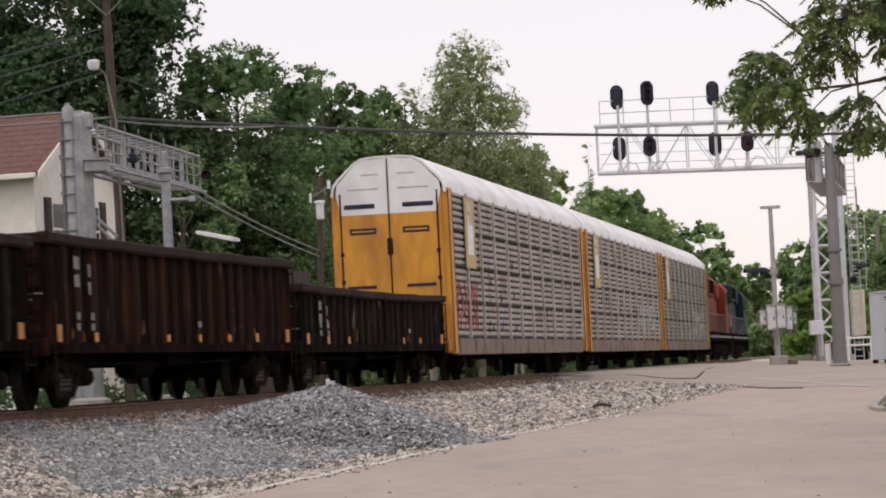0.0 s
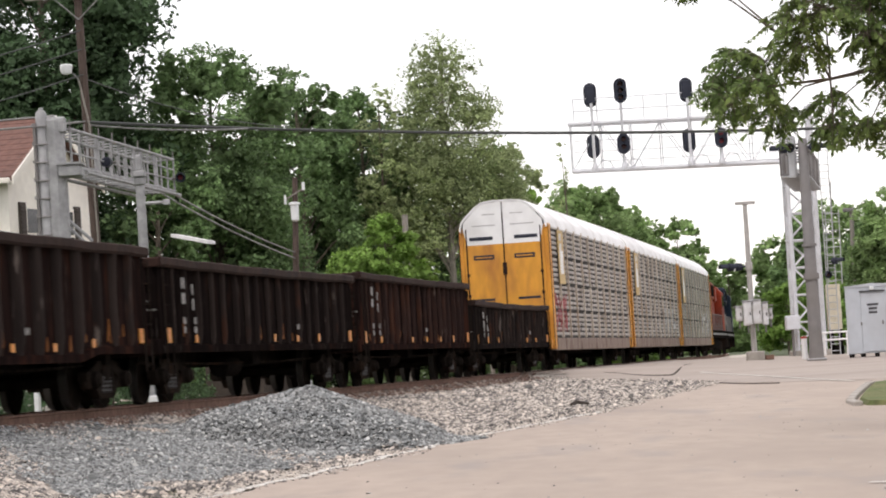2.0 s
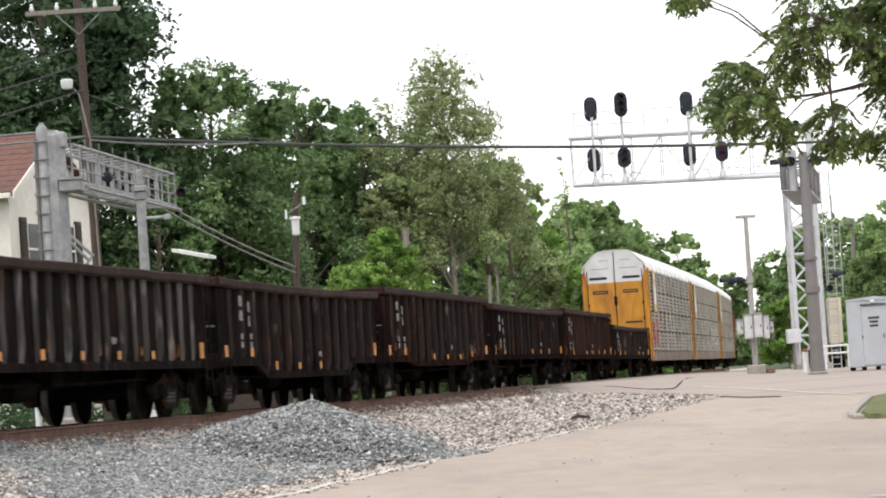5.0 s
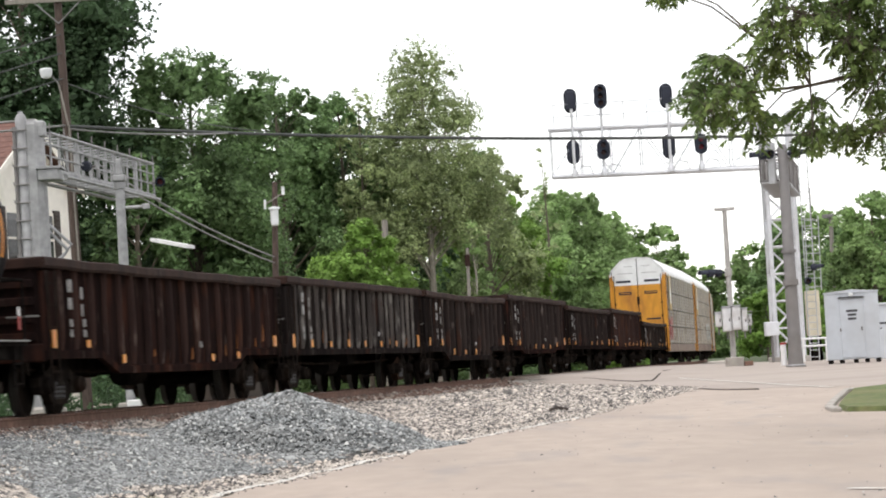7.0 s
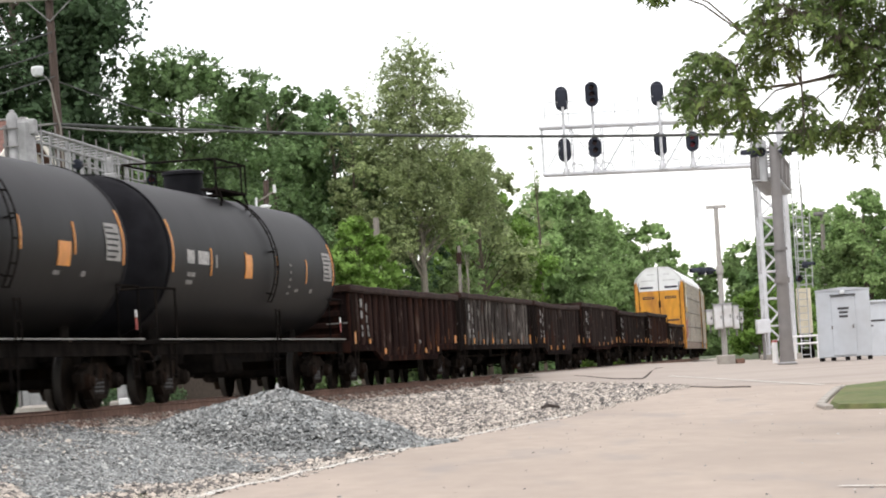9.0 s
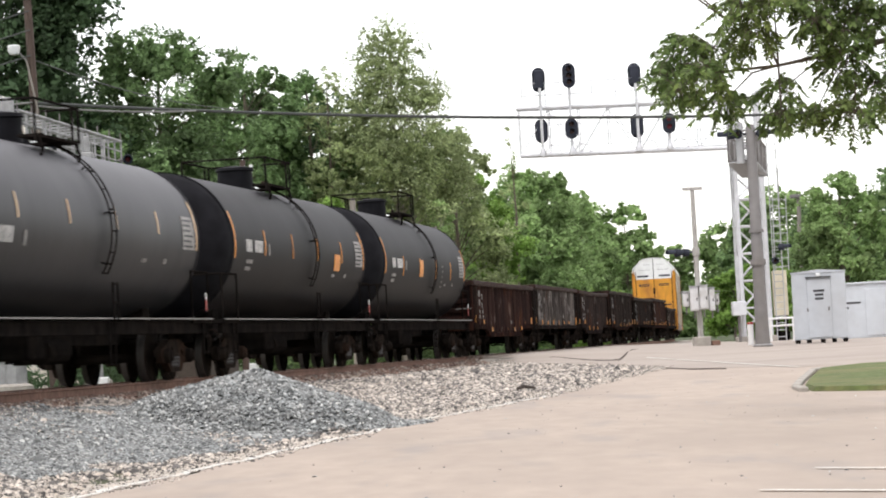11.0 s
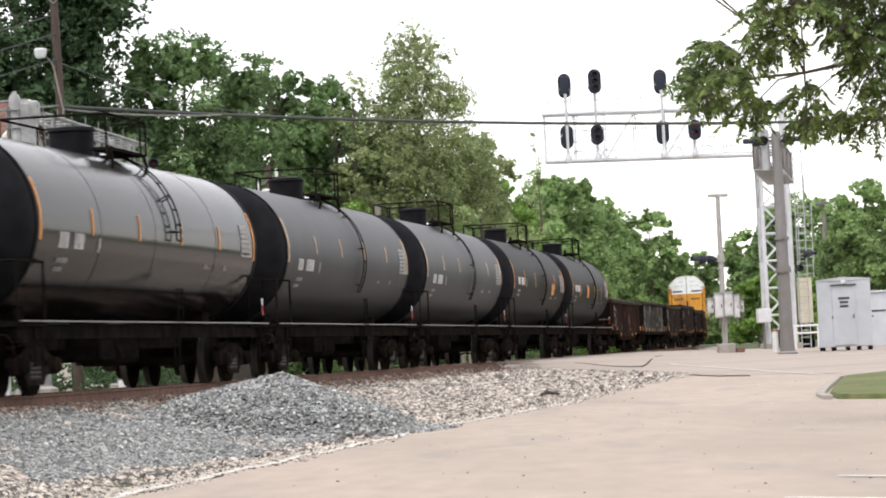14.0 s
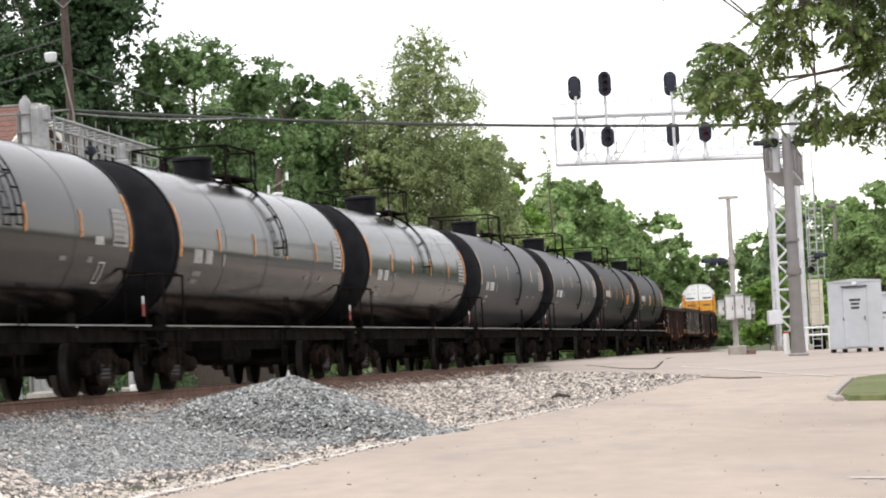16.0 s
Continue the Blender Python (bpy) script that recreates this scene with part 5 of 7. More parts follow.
# crossing cantilever on the far side of the line
cant = thing("crossing_cantilever", "pale grey crossing cantilever mast with a lattice arm and red flashers", "crossing signal", "crossing cantilevers")
g = gz(-9.95, 85)
part("base", Form().lathe([(g - 0.2, 0.62), (g + 0.25, 0.6), (g + 0.32, 0.45)], "z", 8, (-9.95, 85, 0)), KERB, cant, "pale concrete footing")
part("mast", Form().lathe([(g + 0.3, 0.38), (7.75, 0.33), (7.86, 0.28)], "z", 10, (-9.9, 85, 0)), CANT, cant)
part("mast_tube", Form().lathe([(g + 0.3, 0.16), (7.95, 0.16), (8.05, 0.1)], "z", 12, (-10.17, 84.8, 0)).lathe([(7.95, 0.07), (8.12, 0.07), (8.13, 0.01)], "z", 10, (-10.17, 84.8, 0)), CANT, cant, smooth=True)
part("mast_cap", Form().box(-9.9, -9.52, 84.75, 85.25, 7.4, 7.85, 0.04), CANT, cant)
for k in range(15):
    part("step", Form().rod((-10.42, 84.62, 0.6 + k * 0.5), (-10.0, 84.62, 0.6 + k * 0.5), 0.022, n=5).rod((-10.42, 84.62, 0.6 + k * 0.5), (-10.42, 84.62, 0.68 + k * 0.5), 0.018, n=5), MASTGREY, cant)
rod_part("conduit", (-10.36, 84.7, g), (-10.36, 84.7, 7.7), 0.05, MASTGREY, cant)
d, left, up = box_truss(cant, (-9.45, 85.3, 6.5), (-7.75, 99.5, 6.5), 0.95, 1.03, 14, 0.034, CANT, (1, 5, 9))
for o in (Vector(), left):
    for f in (0.36, 0.68):
        rod_part("mid_rail", Vector((-9.45, 85.3, 6.5)) + o + up * f, Vector((-7.75, 99.5, 6.5)) + o + up * f, 0.026, CANT, cant, n=6)
for k in (3, 8, 11):
    c = Vector((-9.45, 85.3, 6.52)) + Vector((1.7, 14.2, 0)) * (k + 0.2) / 14
    part("cover_plate", Form().box(c.x - 0.03, c.x + 0.03, c.y, c.y + 0.55, 6.52, 7.45, 0.01), CANT, cant)
part("bracket", Form().box(-9.75, -9.15, 84.55, 85.6, 6.18, 6.5, 0.03), CANT, cant)
part("bracket_shelf", Form().box(-9.8, -9.1, 84.5, 85.7, 6.5, 6.56), CANT, cant)
for k, z in ((-0.12, 6.38), (1.05, 6.38)):
    o = left.normalized() * k
    part("walkway_beam", Form().rod(Vector((-9.3, 86.5, z)) + o, Vector((-7.72, 99.7, z)) + o, 0.06, n=6), CANT, cant)
for k in range(9):
    p = Vector((-9.45, 85.3, 7.5)) + Vector((1.7, 14.2, 0)) * k / 8
    rod_part("handrail_post", p, p + Vector((0, 0, 0.3)), 0.02, MASTGREY, cant, n=5)
for p in ((-9.0, 89.8, 6.85), (-7.85, 99.2, 6.9)):
    flasher(cant, pose(*p) @ pose(0.35 if p[1] > 95 else 0.1, -0.3, 0, 0, 0, 5 if p[1] > 95 else 178), p[1] > 95)
    rod_part("flasher_arm", (p[0], p[1], p[2]), (p[0] + 0.35, p[1] - 0.1, p[2]), 0.04, MASTGREY, cant)
part("brace", Form().tube([(-9.6, 85.1, 5.0), (-9.0, 85.2, 4.4), (-9.25, 85.2, 4.1), (-9.6, 85.1, 3.85)], 0.05).tube([(-9.6, 85.1, 4.8), (-9.1, 85.2, 4.25)], 0.05), CANT, cant)

# slim mast by the far side of the crossing
slim = thing("crossing_gate_mast", "slim pale grey mast with a short side arm", "signal mast")
g = gz(-7.66, 86)
part("pole", Form().lathe([(g - 0.3, 0.15), (5.9, 0.13), (5.92, 0.17), (6.1, 0.17), (6.12, 0.12), (6.45, 0.11), (6.5, 0.06)], "z", 12, (-7.66, 86, 0)), CANT, slim, smooth=True)
part("side_arm", Form().rod((-7.66, 86, 5.38), (-6.92, 86, 5.38), 0.05).box(-7.05, -6.85, 85.9, 86.1, 5.3, 5.46, 0.02), CANT, slim)
part("head_clamp", Form().box(-7.84, -7.48, 85.8, 86.2, 6.12, 6.3, 0.03).box(-7.74, -7.58, 85.85, 86.15, 6.3, 6.75, 0.03), CANT, slim)
part("footing", Form().box(-8.0, -7.3, 85.6, 86.4, g - 0.2, g + 0.3, 0.04), KERB, slim)

# crossing cantilever on the near side of the line, seen along its arm
cn = thing("crossing_cantilever", "tapered grey steel crossing cantilever with black flashers at its top", "crossing signal", "crossing cantilevers")
g = gz(13.05, 103)
part("mast", Form().lathe([(g - 0.2, 0.34), (g + 0.05, 0.34), (g + 0.09, 0.26), (g + 0.8, 0.225), (7.1, 0.16), (7.2, 0.1)], "z", 16, (13.08, 103, 0)), MASTGREY, cn, smooth=True)
part("collar", Form().lathe([(2.45, 0.22), (2.45, 0.265), (2.65, 0.26), (2.65, 0.22)], "z", 16, (13.08, 103, 0), caps=False), MASTGREY, cn)
part("collar", Form().lathe([(3.55, 0.21), (3.55, 0.25), (3.65, 0.245), (3.65, 0.205)], "z", 16, (13.08, 103, 0), caps=False), MASTGREY, cn)
part("top_tube", Form().lathe([(5.9, 0.14), (7.25, 0.14), (7.3, 0.08)], "z", 12, (12.72, 103.1, 0)), GALV, cn, smooth=True)
box_truss(cn, (13.2, 103.4, 6.02), (14.9, 113.4, 6.02), 0.85, 1.0, 6, 0.035, MASTGREY)
grating = Form().box(-0.46, 0.46, 0, 10.2, -0.04, 0.0)
part("walkway", grating, GALV, cn, at=pose(12.8, 103.3, 5.98, 0, 0, -9.6))
for k in range(12):
    part("walkway_bar", Form().box(-0.5, 0.5, -0.05, 0.05, -0.1, -0.045), GALV, cn, at=pose(12.8, 103.3, 5.98, 0, 0, -9.6) @ pose(0, 0.4 + 0.82 * k, 0))
for x, y, rz in ((12.35, 103.2, 90), (12.62, 102.8, 0), (13.42, 102.8, 0), (13.68, 103.2, -90)):
    flasher(cn, pose(x, y, 6.88, 0, 0, -rz), False)
part("flasher_arm", Form().rod((12.3, 103.1, 6.88), (13.7, 103.1, 6.88), 0.05), HOUSING, cn)
part("bolt_ring", Form().lathe([(g + 0.04, 0.32), (g + 0.1, 0.32), (g + 0.1, 0.27)], "z", 12, (13.08, 103, 0), caps=False), GALV, cn)


# railway signal gantry: lattice tower and cantilevered truss with signal heads
def capsule(w, h, n=8):
    r = w / 2
    up_arc = [(r * math.cos(a), h / 2 - r + r * math.sin(a)) for a in np.linspace(0, math.pi, n)]
    return up_arc + [(-x, -z) for x, z in up_arc]


def signal_head(owner, x, y, z, away, red, h=1.12):
    w = 0.58
    bg = part("signal_background", Form().prism_y(capsule(w, h), -0.02, 0.02), HOUSING, owner, "black oval signal background", at=pose(x, y, z, 0, 0, 180 if away else 0))
    part("lamp_case", Form().box(-0.2, 0.2, 0.02, 0.34, 0.14 - h / 2, h / 2 - 0.14, 0.05), HOUSING, bg)
    for k, zz in enumerate((0.3, 0.0, -0.3) if h > 1 else (0.2, -0.14)):
        fm, n = Form(), 12
        for yy, r in ((-0.02, 0.13), (-0.3, 0.125)):
            for j in range(n + 1):
                a = -0.3 + (math.pi + 0.6) * j / n
                fm.v.append((r * math.cos(a), yy, zz + r * math.sin(a)))
        fm.f += [(j, j + 1, n + 2 + j, n + 1 + j) for j in range(n)]
        part("hood", fm, HOUSING, bg)
        part("lens", Form().lathe([(-0.04, 0.02), (-0.03, 0.09), (-0.018, 0.11)], "y", 14, (0, 0, zz)), LENS_DIM if red else LENS_DARK, bg)


gan = thing("signal_gantry", "white-grey lattice railway signal gantry carrying black oval signal heads", "signal gantry")
g = gz(17.2, 138)
for x, y in ((16.65, 137.4), (17.85, 137.4), (16.65, 138.6), (17.85, 138.6)):
    rod_part("tower_leg", (x, y, g - 0.1), (x, y, 11.0), 0.105, GANTRY, gan)
    part("footing", Form().box(x - 0.25, x + 0.25, y - 0.25, y + 0.25, g - 0.3, g + 0.25, 0.03), KERB, gan)
for k in range(7):
    z0, z1 = g + 0.3 + k * 1.22, g + 0.3 + (k + 1) * 1.22
    for a, b in (((16.65, 137.4), (17.85, 137.4)), ((17.85, 137.4), (17.85, 138.6)), ((17.85, 138.6), (16.65, 138.6)), ((16.65, 138.6), (16.65, 137.4))):
        p, q = (a, b) if k % 2 else (b, a)
        rod_part("brace", (*p, z0), (*q, z1), 0.05, GANTRY, gan, n=6)
        rod_part("brace", (*a, z1), (*b, z1), 0.045, GANTRY, gan, n=6)
box_truss(gan, (17.9, 137.4, 8.5), (7.15, 137.4, 8.66), -1.2, 2.08, 8, 0.026, GANTRY)
part("lower_beam", Form().rod((18.0, 137.3, 8.46), (7.1, 137.3, 8.62), 0.11), GANTRY, gan)
part("upper_beam", Form().rod((17.6, 137.3, 10.6), (7.0, 137.3, 10.74), 0.09), GANTRY, gan)
part("walkway", Form().box(7.2, 17.6, 137.5, 138.5, 8.62, 8.66), GANTRY, gan)
for k in range(10):
    x = 7.3 + k * 1.05
    rod_part("handrail_post", (x, 137.4, 10.7), (x, 137.4, 11.85), 0.025, GANTRY, gan, n=5)
for z in (9.1, 9.55, 10.05):
    rod_part("guard_wire", (7.3, 138.5, z), (17.0, 138.5, z - 0.1), 0.018, GANTRY, gan, n=5)
for z in (11.3, 11.85):
    rod_part("handrail", (7.3, 137.4, z), (16.75, 137.4, z), 0.025, GANTRY, gan, n=5)
for x, zt, low_away, red in ((8.1, 12.0, True, False), (9.42, 12.08, False, False), (12.4, 11.98, True, False), (13.78, 11.9, False, True)):
    rod_part("signal_pole", (x, 137.1, 8.5), (x, 137.1, zt - 0.4), 0.065, GANTRY, gan)
    signal_head(gan, x, 137.52 if low_away else 136.9, zt, low_away, False)
    signal_head(gan, x, 137.52 if low_away else 136.9, 9.7, low_away, red, 1.1 if low_away else 0.92)
    part("pole_foot", Form().lathe([(8.55, 0.16), (8.7, 0.15), (8.95, 0.07)], "z", 12, (x, 137.1, 0)), GANTRY, gan)
    part("cable_loop", Form().tube([(x + 0.1, 137.0, 8.7), (x + 0.35, 137.0, 9.05), (x + 0.7, 137.0, 8.95), (x + 0.85, 137.0, 8.6)], 0.03, 5), GANTRY, gan)
ladder(gan, (18.3, 137.2, g), (18.3, 137.2, 9.0), (1, 0, 0))
part("relay_box", Form().box(16.1, 16.72, 136.6, 137.2, 0.95, 1.58, 0.03), GANTRY, gan, "grey relay box on the tower leg")
rod_part("box_post", (16.4, 136.9, g - 0.1), (16.4, 136.9, 0.95), 0.07, MASTGREY, gan)

flasher(gan, pose(18.15, 136.9, 3.3), False)
flasher(gan, pose(18.55, 136.9, 3.9, 0, 0, 60), False)

# flasher post beside the crossing, with equipment boxes
fp = thing("flasher_post", "pale grey timber post with flashers and grey equipment boxes", "crossing signal")
g = gz(12.42, 116)
part("post", Form().lathe([(g - 0.3, 0.11), (3.2, 0.1), (3.22, 0.14), (3.5, 0.14), (3.52, 0.095), (5.8, 0.08)], "z", 12, (12.4, 116, 0)), POLEPALE, fp, smooth=True)
part("crossarm", Form().box(12.02, 12.78, 115.9, 116.0, 5.68, 5.8, 0.01), POLEPALE, fp)
for x, y, rz in ((11.62, 115.9, 70), (11.95, 116.1, 70)):
    flasher(fp, pose(x, y, 3.35, 0, 0, -rz), False)
part("flasher_arm", Form().rod((11.5, 116, 3.35), (12.4, 116, 3.35), 0.04), HOUSING, fp)
for x0, x1, z0, z1, y in ((11.78, 12.02, 1.3, 1.85, 115.7), (12.04, 12.36, 1.12, 2.04, 115.55), (12.39, 12.72, 1.16, 2.06, 115.55), (12.76, 12.98, 1.1, 1.95, 115.65), (13.02, 13.14, 1.3, 1.7, 115.7)):
    box = part("equipment_box", Form().box(x0, x1, y, y + 0.3, z0, z1, 0.03), BOXWHITE, fp, "chalky white equipment box")
    part("box_door", Form().box(x0 + 0.03, x1 - 0.03, y - 0.025, y + 0.004, z0 + 0.06, z1 - 0.1, 0.008), BOXWHITE, box)
    part("box_hood", Form().box(x0 - 0.02, x1 + 0.02, y - 0.05, y + 0.31, z1, z1 + 0.035), GALV, box)
    part("latch", Form().box(x1 - 0.09, x1 - 0.06, y - 0.05, y - 0.02, (z0 + z1) / 2 - 0.08, (z0 + z1) / 2 + 0.04), UNDER, box)
    part("conduit", Form().rod(((x0 + x1) / 2, y + 0.15, z0), ((x0 + x1) / 2, y + 0.15, z0 - 0.28), 0.03, n=6), MASTGREY, box)
part("box_rail", Form().box(11.7, 13.2, 115.86, 115.92, 1.4, 1.46).box(11.7, 13.2, 115.86, 115.92, 1.8, 1.86), MASTGREY, fp)
part("footing", Form().box(12.1, 12.75, 115.7, 116.3, g - 0.2, g + 0.35, 0.03), KERB, fp)
part("junction_box", Form().box(12.78, 13.1, 115.7, 116.1, g, g + 0.18, 0.02), RAIL, fp)

# equipment cabin
cab = thing("equipment_cabin", "pale grey metal equipment cabin with a plain door", "cabin")
g = gz(15.9, 109)
CW, CD = 0.95, 1.6
cm = pose(16.18, 110.6, g + 0.14, 0, 0, -8.5)
body = part("body", Form().box(-CW, CW, -CD, CD, 0, 2.36, 0.02), CABIN, cab, at=cm)
part("roof", Form().prism_y([(-CW - 0.02, 2.36), (CW + 0.02, 2.36), (CW + 0.02, 2.4), (0, 2.48), (-CW - 0.02, 2.4)], -CD - 0.03, CD + 0.06), CABIN, cab, at=cm)
dr = part("door", Form().box(-0.42, 0.42, -CD - 0.035, -CD, 0.06, 2.14, 0.012), CABIN, cab, at=cm)
part("door_handle", Form().box(0.3, 0.35, -CD - 0.1, -CD - 0.035, 1.0, 1.14, 0.01), MASTGREY, dr)
part("hinge", Form().box(-0.45, -0.4, -CD - 0.05, -CD - 0.03, 1.0, 1.12), MASTGREY, dr)
for k, w in enumerate((0.4, 0.3, 0.3)):
    part("notice_bar", Form().box(-w / 2, w / 2, -CD - 0.045, -CD - 0.037, 1.68 - k * 0.14, 1.76 - k * 0.14), CABIN_DARK, dr)
part("drip_edge", Form().box(-0.45, 0.45, -CD - 0.1, -CD, 2.18, 2.22), CABIN_DARK, cab, at=cm)
part("lamp", Form().box(-0.08, 0.08, -CD - 0.14, -CD, 2.24, 2.36, 0.02), PORCELAIN, cab, at=cm)
for x in (-0.85, -0.45, 0.05, 0.45, 0.85):
    part("foot", Form().box(x - 0.08, x + 0.08, -CD, -CD + 0.3, -0.2, 0), UNDER, cab, at=cm)
    part("foot", Form().box(x - 0.08, x + 0.08, CD - 0.3, CD, -0.2, 0), UNDER, cab, at=cm)
cab2 = thing("equipment_cabin", "wider grey metal cabin with a pale door", "cabin")
g = gz(21.2, 128)
cm = pose(21.3, 129, g, 0, 0, -14)
part("body", Form().box(-1.5, 1.5, -1.1, 1.1, 0, 2.25, 0.02), CABIN, cab2, at=cm)
part("roof", Form().box(-1.58, 1.58, -1.18, 1.18, 2.25, 2.34, 0.02), CABIN, cab2, at=cm)
part("door", Form().box(-0.4, 0.45, -1.14, -1.1, 0.1, 2.05, 0.012), CABIN, cab2, at=cm)
part("notice_bar", Form().box(-1.3, -0.6, -1.115, -1.102, 1.45, 1.53).box(-1.25, -1.1, -1.115, -1.102, 1.25, 1.31), CABIN_DARK, cab2, at=cm)

# cream cabinet, white post, guard rail
cc = thing("tall_cabinet", "tall cream metal cabinet on a dark frame", "cabinet")
g = gz(18.75, 140)
part("body", Form().box(18.42, 19.02, 139.8, 140.5, 0.85, 2.92, 0.03), CREAM, cc)
part("stand", Form().box(18.45, 18.6, 139.85, 140.4, g - 0.1, 0.85).box(18.85, 19.0, 139.85, 140.4, g - 0.1, 0.85).box(18.4, 19.05, 139.85, 140.4, g, 0.15, 0.05), UNDER, cc)
ladder(cc, (18.8, 139.6, 2.9), (18.85, 139.6, 6.3), (1, 0, 0), 0.62, 0.35)
rod_part("aerial", (18.85, 139.9, 2.9), (18.9, 139.9, 7.6), 0.03, MASTGREY, cc)
wp = thing("marker_post", "short white round marker post", "post")
g = gz(13.8, 112)
part("post", Form().lathe([(g - 0.2, 0.11), (0.52, 0.11), (0.58, 0.06)], "z", 14, (13.8, 112, 0)), WHITE, wp, smooth=True)
part("cap", Form().lathe([(0.5, 0.118), (0.57, 0.112), (0.575, 0.03)], "z", 14, (13.8, 112, 0)), REDTAPE, wp)
gr = thing("guard_rail", "white tubular guard rail by the signal tower", "railing")
g = gz(18.5, 134)
for x in (17.4, 18.4, 19.4):
    rod_part("post", (x, 134, g - 0.2), (x, 134, 0.75), 0.05, WHITE, gr)
for z in (0.4, 0.72):
    rod_part("rail", (17.3, 134, z), (19.6, 134, z), 0.045, WHITE, gr)

# utility poles and wires
up_pole = thing("utility_pole", "leaning brown timber utility pole with a crossarm and a street lamp", "utility pole", "utility poles")
g = gz(-10.05, 97)
part("pole", Form().tube([(-10.0, 97, g - 0.3), (-10.12, 97, 4.5), (-10.2, 97, 9), (-10.28, 97, 13.6)], [0.17, 0.155, 0.14, 0.12], 12), POLEWOOD, up_pole, smooth=True)
part("crossarm", Form().box(-11.9, -8.9, 96.75, 96.87, 12.62, 12.76, 0.01), POLEGREY, up_pole)
part("arm_brace", Form().rod((-11.0, 96.8, 12.65), (-10.25, 96.85, 11.95), 0.025, n=5).rod((-9.5, 96.8, 12.65), (-10.25, 96.85, 11.95), 0.025, n=5), CABLE_PALE, up_pole)
for x in (-11.7, -10.9, -9.7, -9.05):
    part("insulator", Form().lathe([(12.76, 0.04), (12.8, 0.07), (12.88, 0.07), (12.92, 0.04), (12.96, 0.06), (13.0, 0.03)], "z", 10, (x, 96.81, 0)), PORCELAIN, up_pole)
part("lamp_arm", Form().tube([(-10.22, 97, 9.6), (-10.4, 96.9, 10.1), (-10.62, 96.8, 10.35)], 0.03), CABLE_PALE, up_pole)
part("lamp_globe", Form().lathe([(10.22, 0.05), (10.25, 0.15), (10.36, 0.19), (10.5, 0.2), (10.54, 0.17), (10.56, 0.03)], "z", 14, (-10.72, 96.75, 0)), PORCELAIN, up_pole, "white glass lamp globe", smooth=True)
part("conduit", Form().tube([(-10.0, 96.8, 3.0), (-10.1, 96.8, 8.6), (-10.35, 96.85, 10.0)], 0.035), POLEGREY, up_pole)

tp = thing("utility_pole", "timber utility pole with a pale transformer can", "utility pole", "utility poles")
g = gz(-4.6, 115)
part("pole", Form().tube([(-4.75, 115, g - 0.3), (-4.6, 115, 4.5), (-4.45, 115, 7.7)], [0.13, 0.12, 0.1], 10), POLEWOOD, tp, smooth=True)
part("transformer", Form().lathe([(6.05, 0.08), (6.1, 0.14), (6.66, 0.16), (6.68, 0.22), (6.75, 0.21), (6.78, 0.06)], "z", 16, (-4.52, 114.75, 0)), PORCELAIN, tp, "pale grey transformer can", smooth=True)
rod_part("bushing", (-4.85, 114.8, 6.7), (-4.85, 114.8, 7.05), 0.045, PORCELAIN, tp)
rod_part("bushing", (-4.15, 114.8, 7.2), (-4.15, 114.8, 7.5), 0.06, PORCELAIN, tp)
part("arm", Form().rod((-4.9, 114.85, 6.85), (-4.1, 114.85, 7.3), 0.03), POLEGREY, tp)
for x, y, top, lab in ((-0.42, 112, 5.9, "weathered bare timber pole among bushes"), (3.05, 135, 5.6, "short weathered timber pole with a rusty band")):
    po = thing("utility_pole", lab, "utility pole", "utility poles")
    part("pole", Form().tube([(x - 0.14, y, gz(x, y) - 0.3), (x, y, top)], [0.15, 0.11] if x < 1 else [0.1, 0.07], 10), POLEGREY, po, smooth=True)
    if x > 1:
        part("band", Form().lathe([(4.8, 0.08), (4.8, 0.12), (5.3, 0.115), (5.3, 0.08)], "z", 10, (x - 0.03, y, 0), caps=False), RIM_RUST, po, "rusty band")
fpole = thing("utility_pole", "distant thin timber pole behind the cabin", "utility pole", "utility poles")
part("pole", Form().rod((22.4, 160, -0.5), (22.64, 160, 7.2), 0.14, 0.11), POLEGREY, fpole, smooth=True)
part("lamp", Form().box(22.2, 22.7, 159.8, 160.2, 7.0, 7.2, 0.03), MASTGREY, fpole)


def wire(name, a, b, sag, r, mat, label, n=24):
    a, b = Vector(a), Vector(b)
    pts = [a.lerp(b, k / n) - Vector((0, 0, sag * 4 * (k / n) * (1 - k / n))) for k in range(n + 1)]
    return solid(name, Form().tube(pts, r, 6), mat, label, "cable", "overhead wires", smooth=True)


wire("overhead_cable", (-10.2, 96.9, 8.7), (40, 110.5, 8.4), 1.05, 0.05, CABLE, "thick black overhead cable strung from the utility pole")
wire("overhead_cable", (-10.2, 96.9, 8.72), (-34, 88, 8.9), 0.5, 0.035, CABLE_PALE, "pale overhead wire running off from the pole")
wire("overhead_cable", (-10.2, 96.9, 8.62), (-5.2, 98.2, 8.28), 0.1, 0.03, CABLE_PALE, "pale slack wire lashed beside the cable")
for z in (11.6, 11.0, 10.2):
    wire("overhead_cable", (-10.2, 96.8, z), (-24, 88, z - 3.0), 0.5, 0.022, CABLE, "thin dark wire sagging from the pole")
wire("overhead_cable", (-10.2, 97, 10.1), (-4.5, 115, 9.6), 0.3, 0.02, CABLE, "thin dark service wire")
for z in (0, -0.22):
    wire("overhead_cable", (-9.6, 96.9, 7.7 + z), (-4.6, 115, 4.9 + z), 0.25, 0.03, CABLE_PALE, "pale service wire falling behind the train")

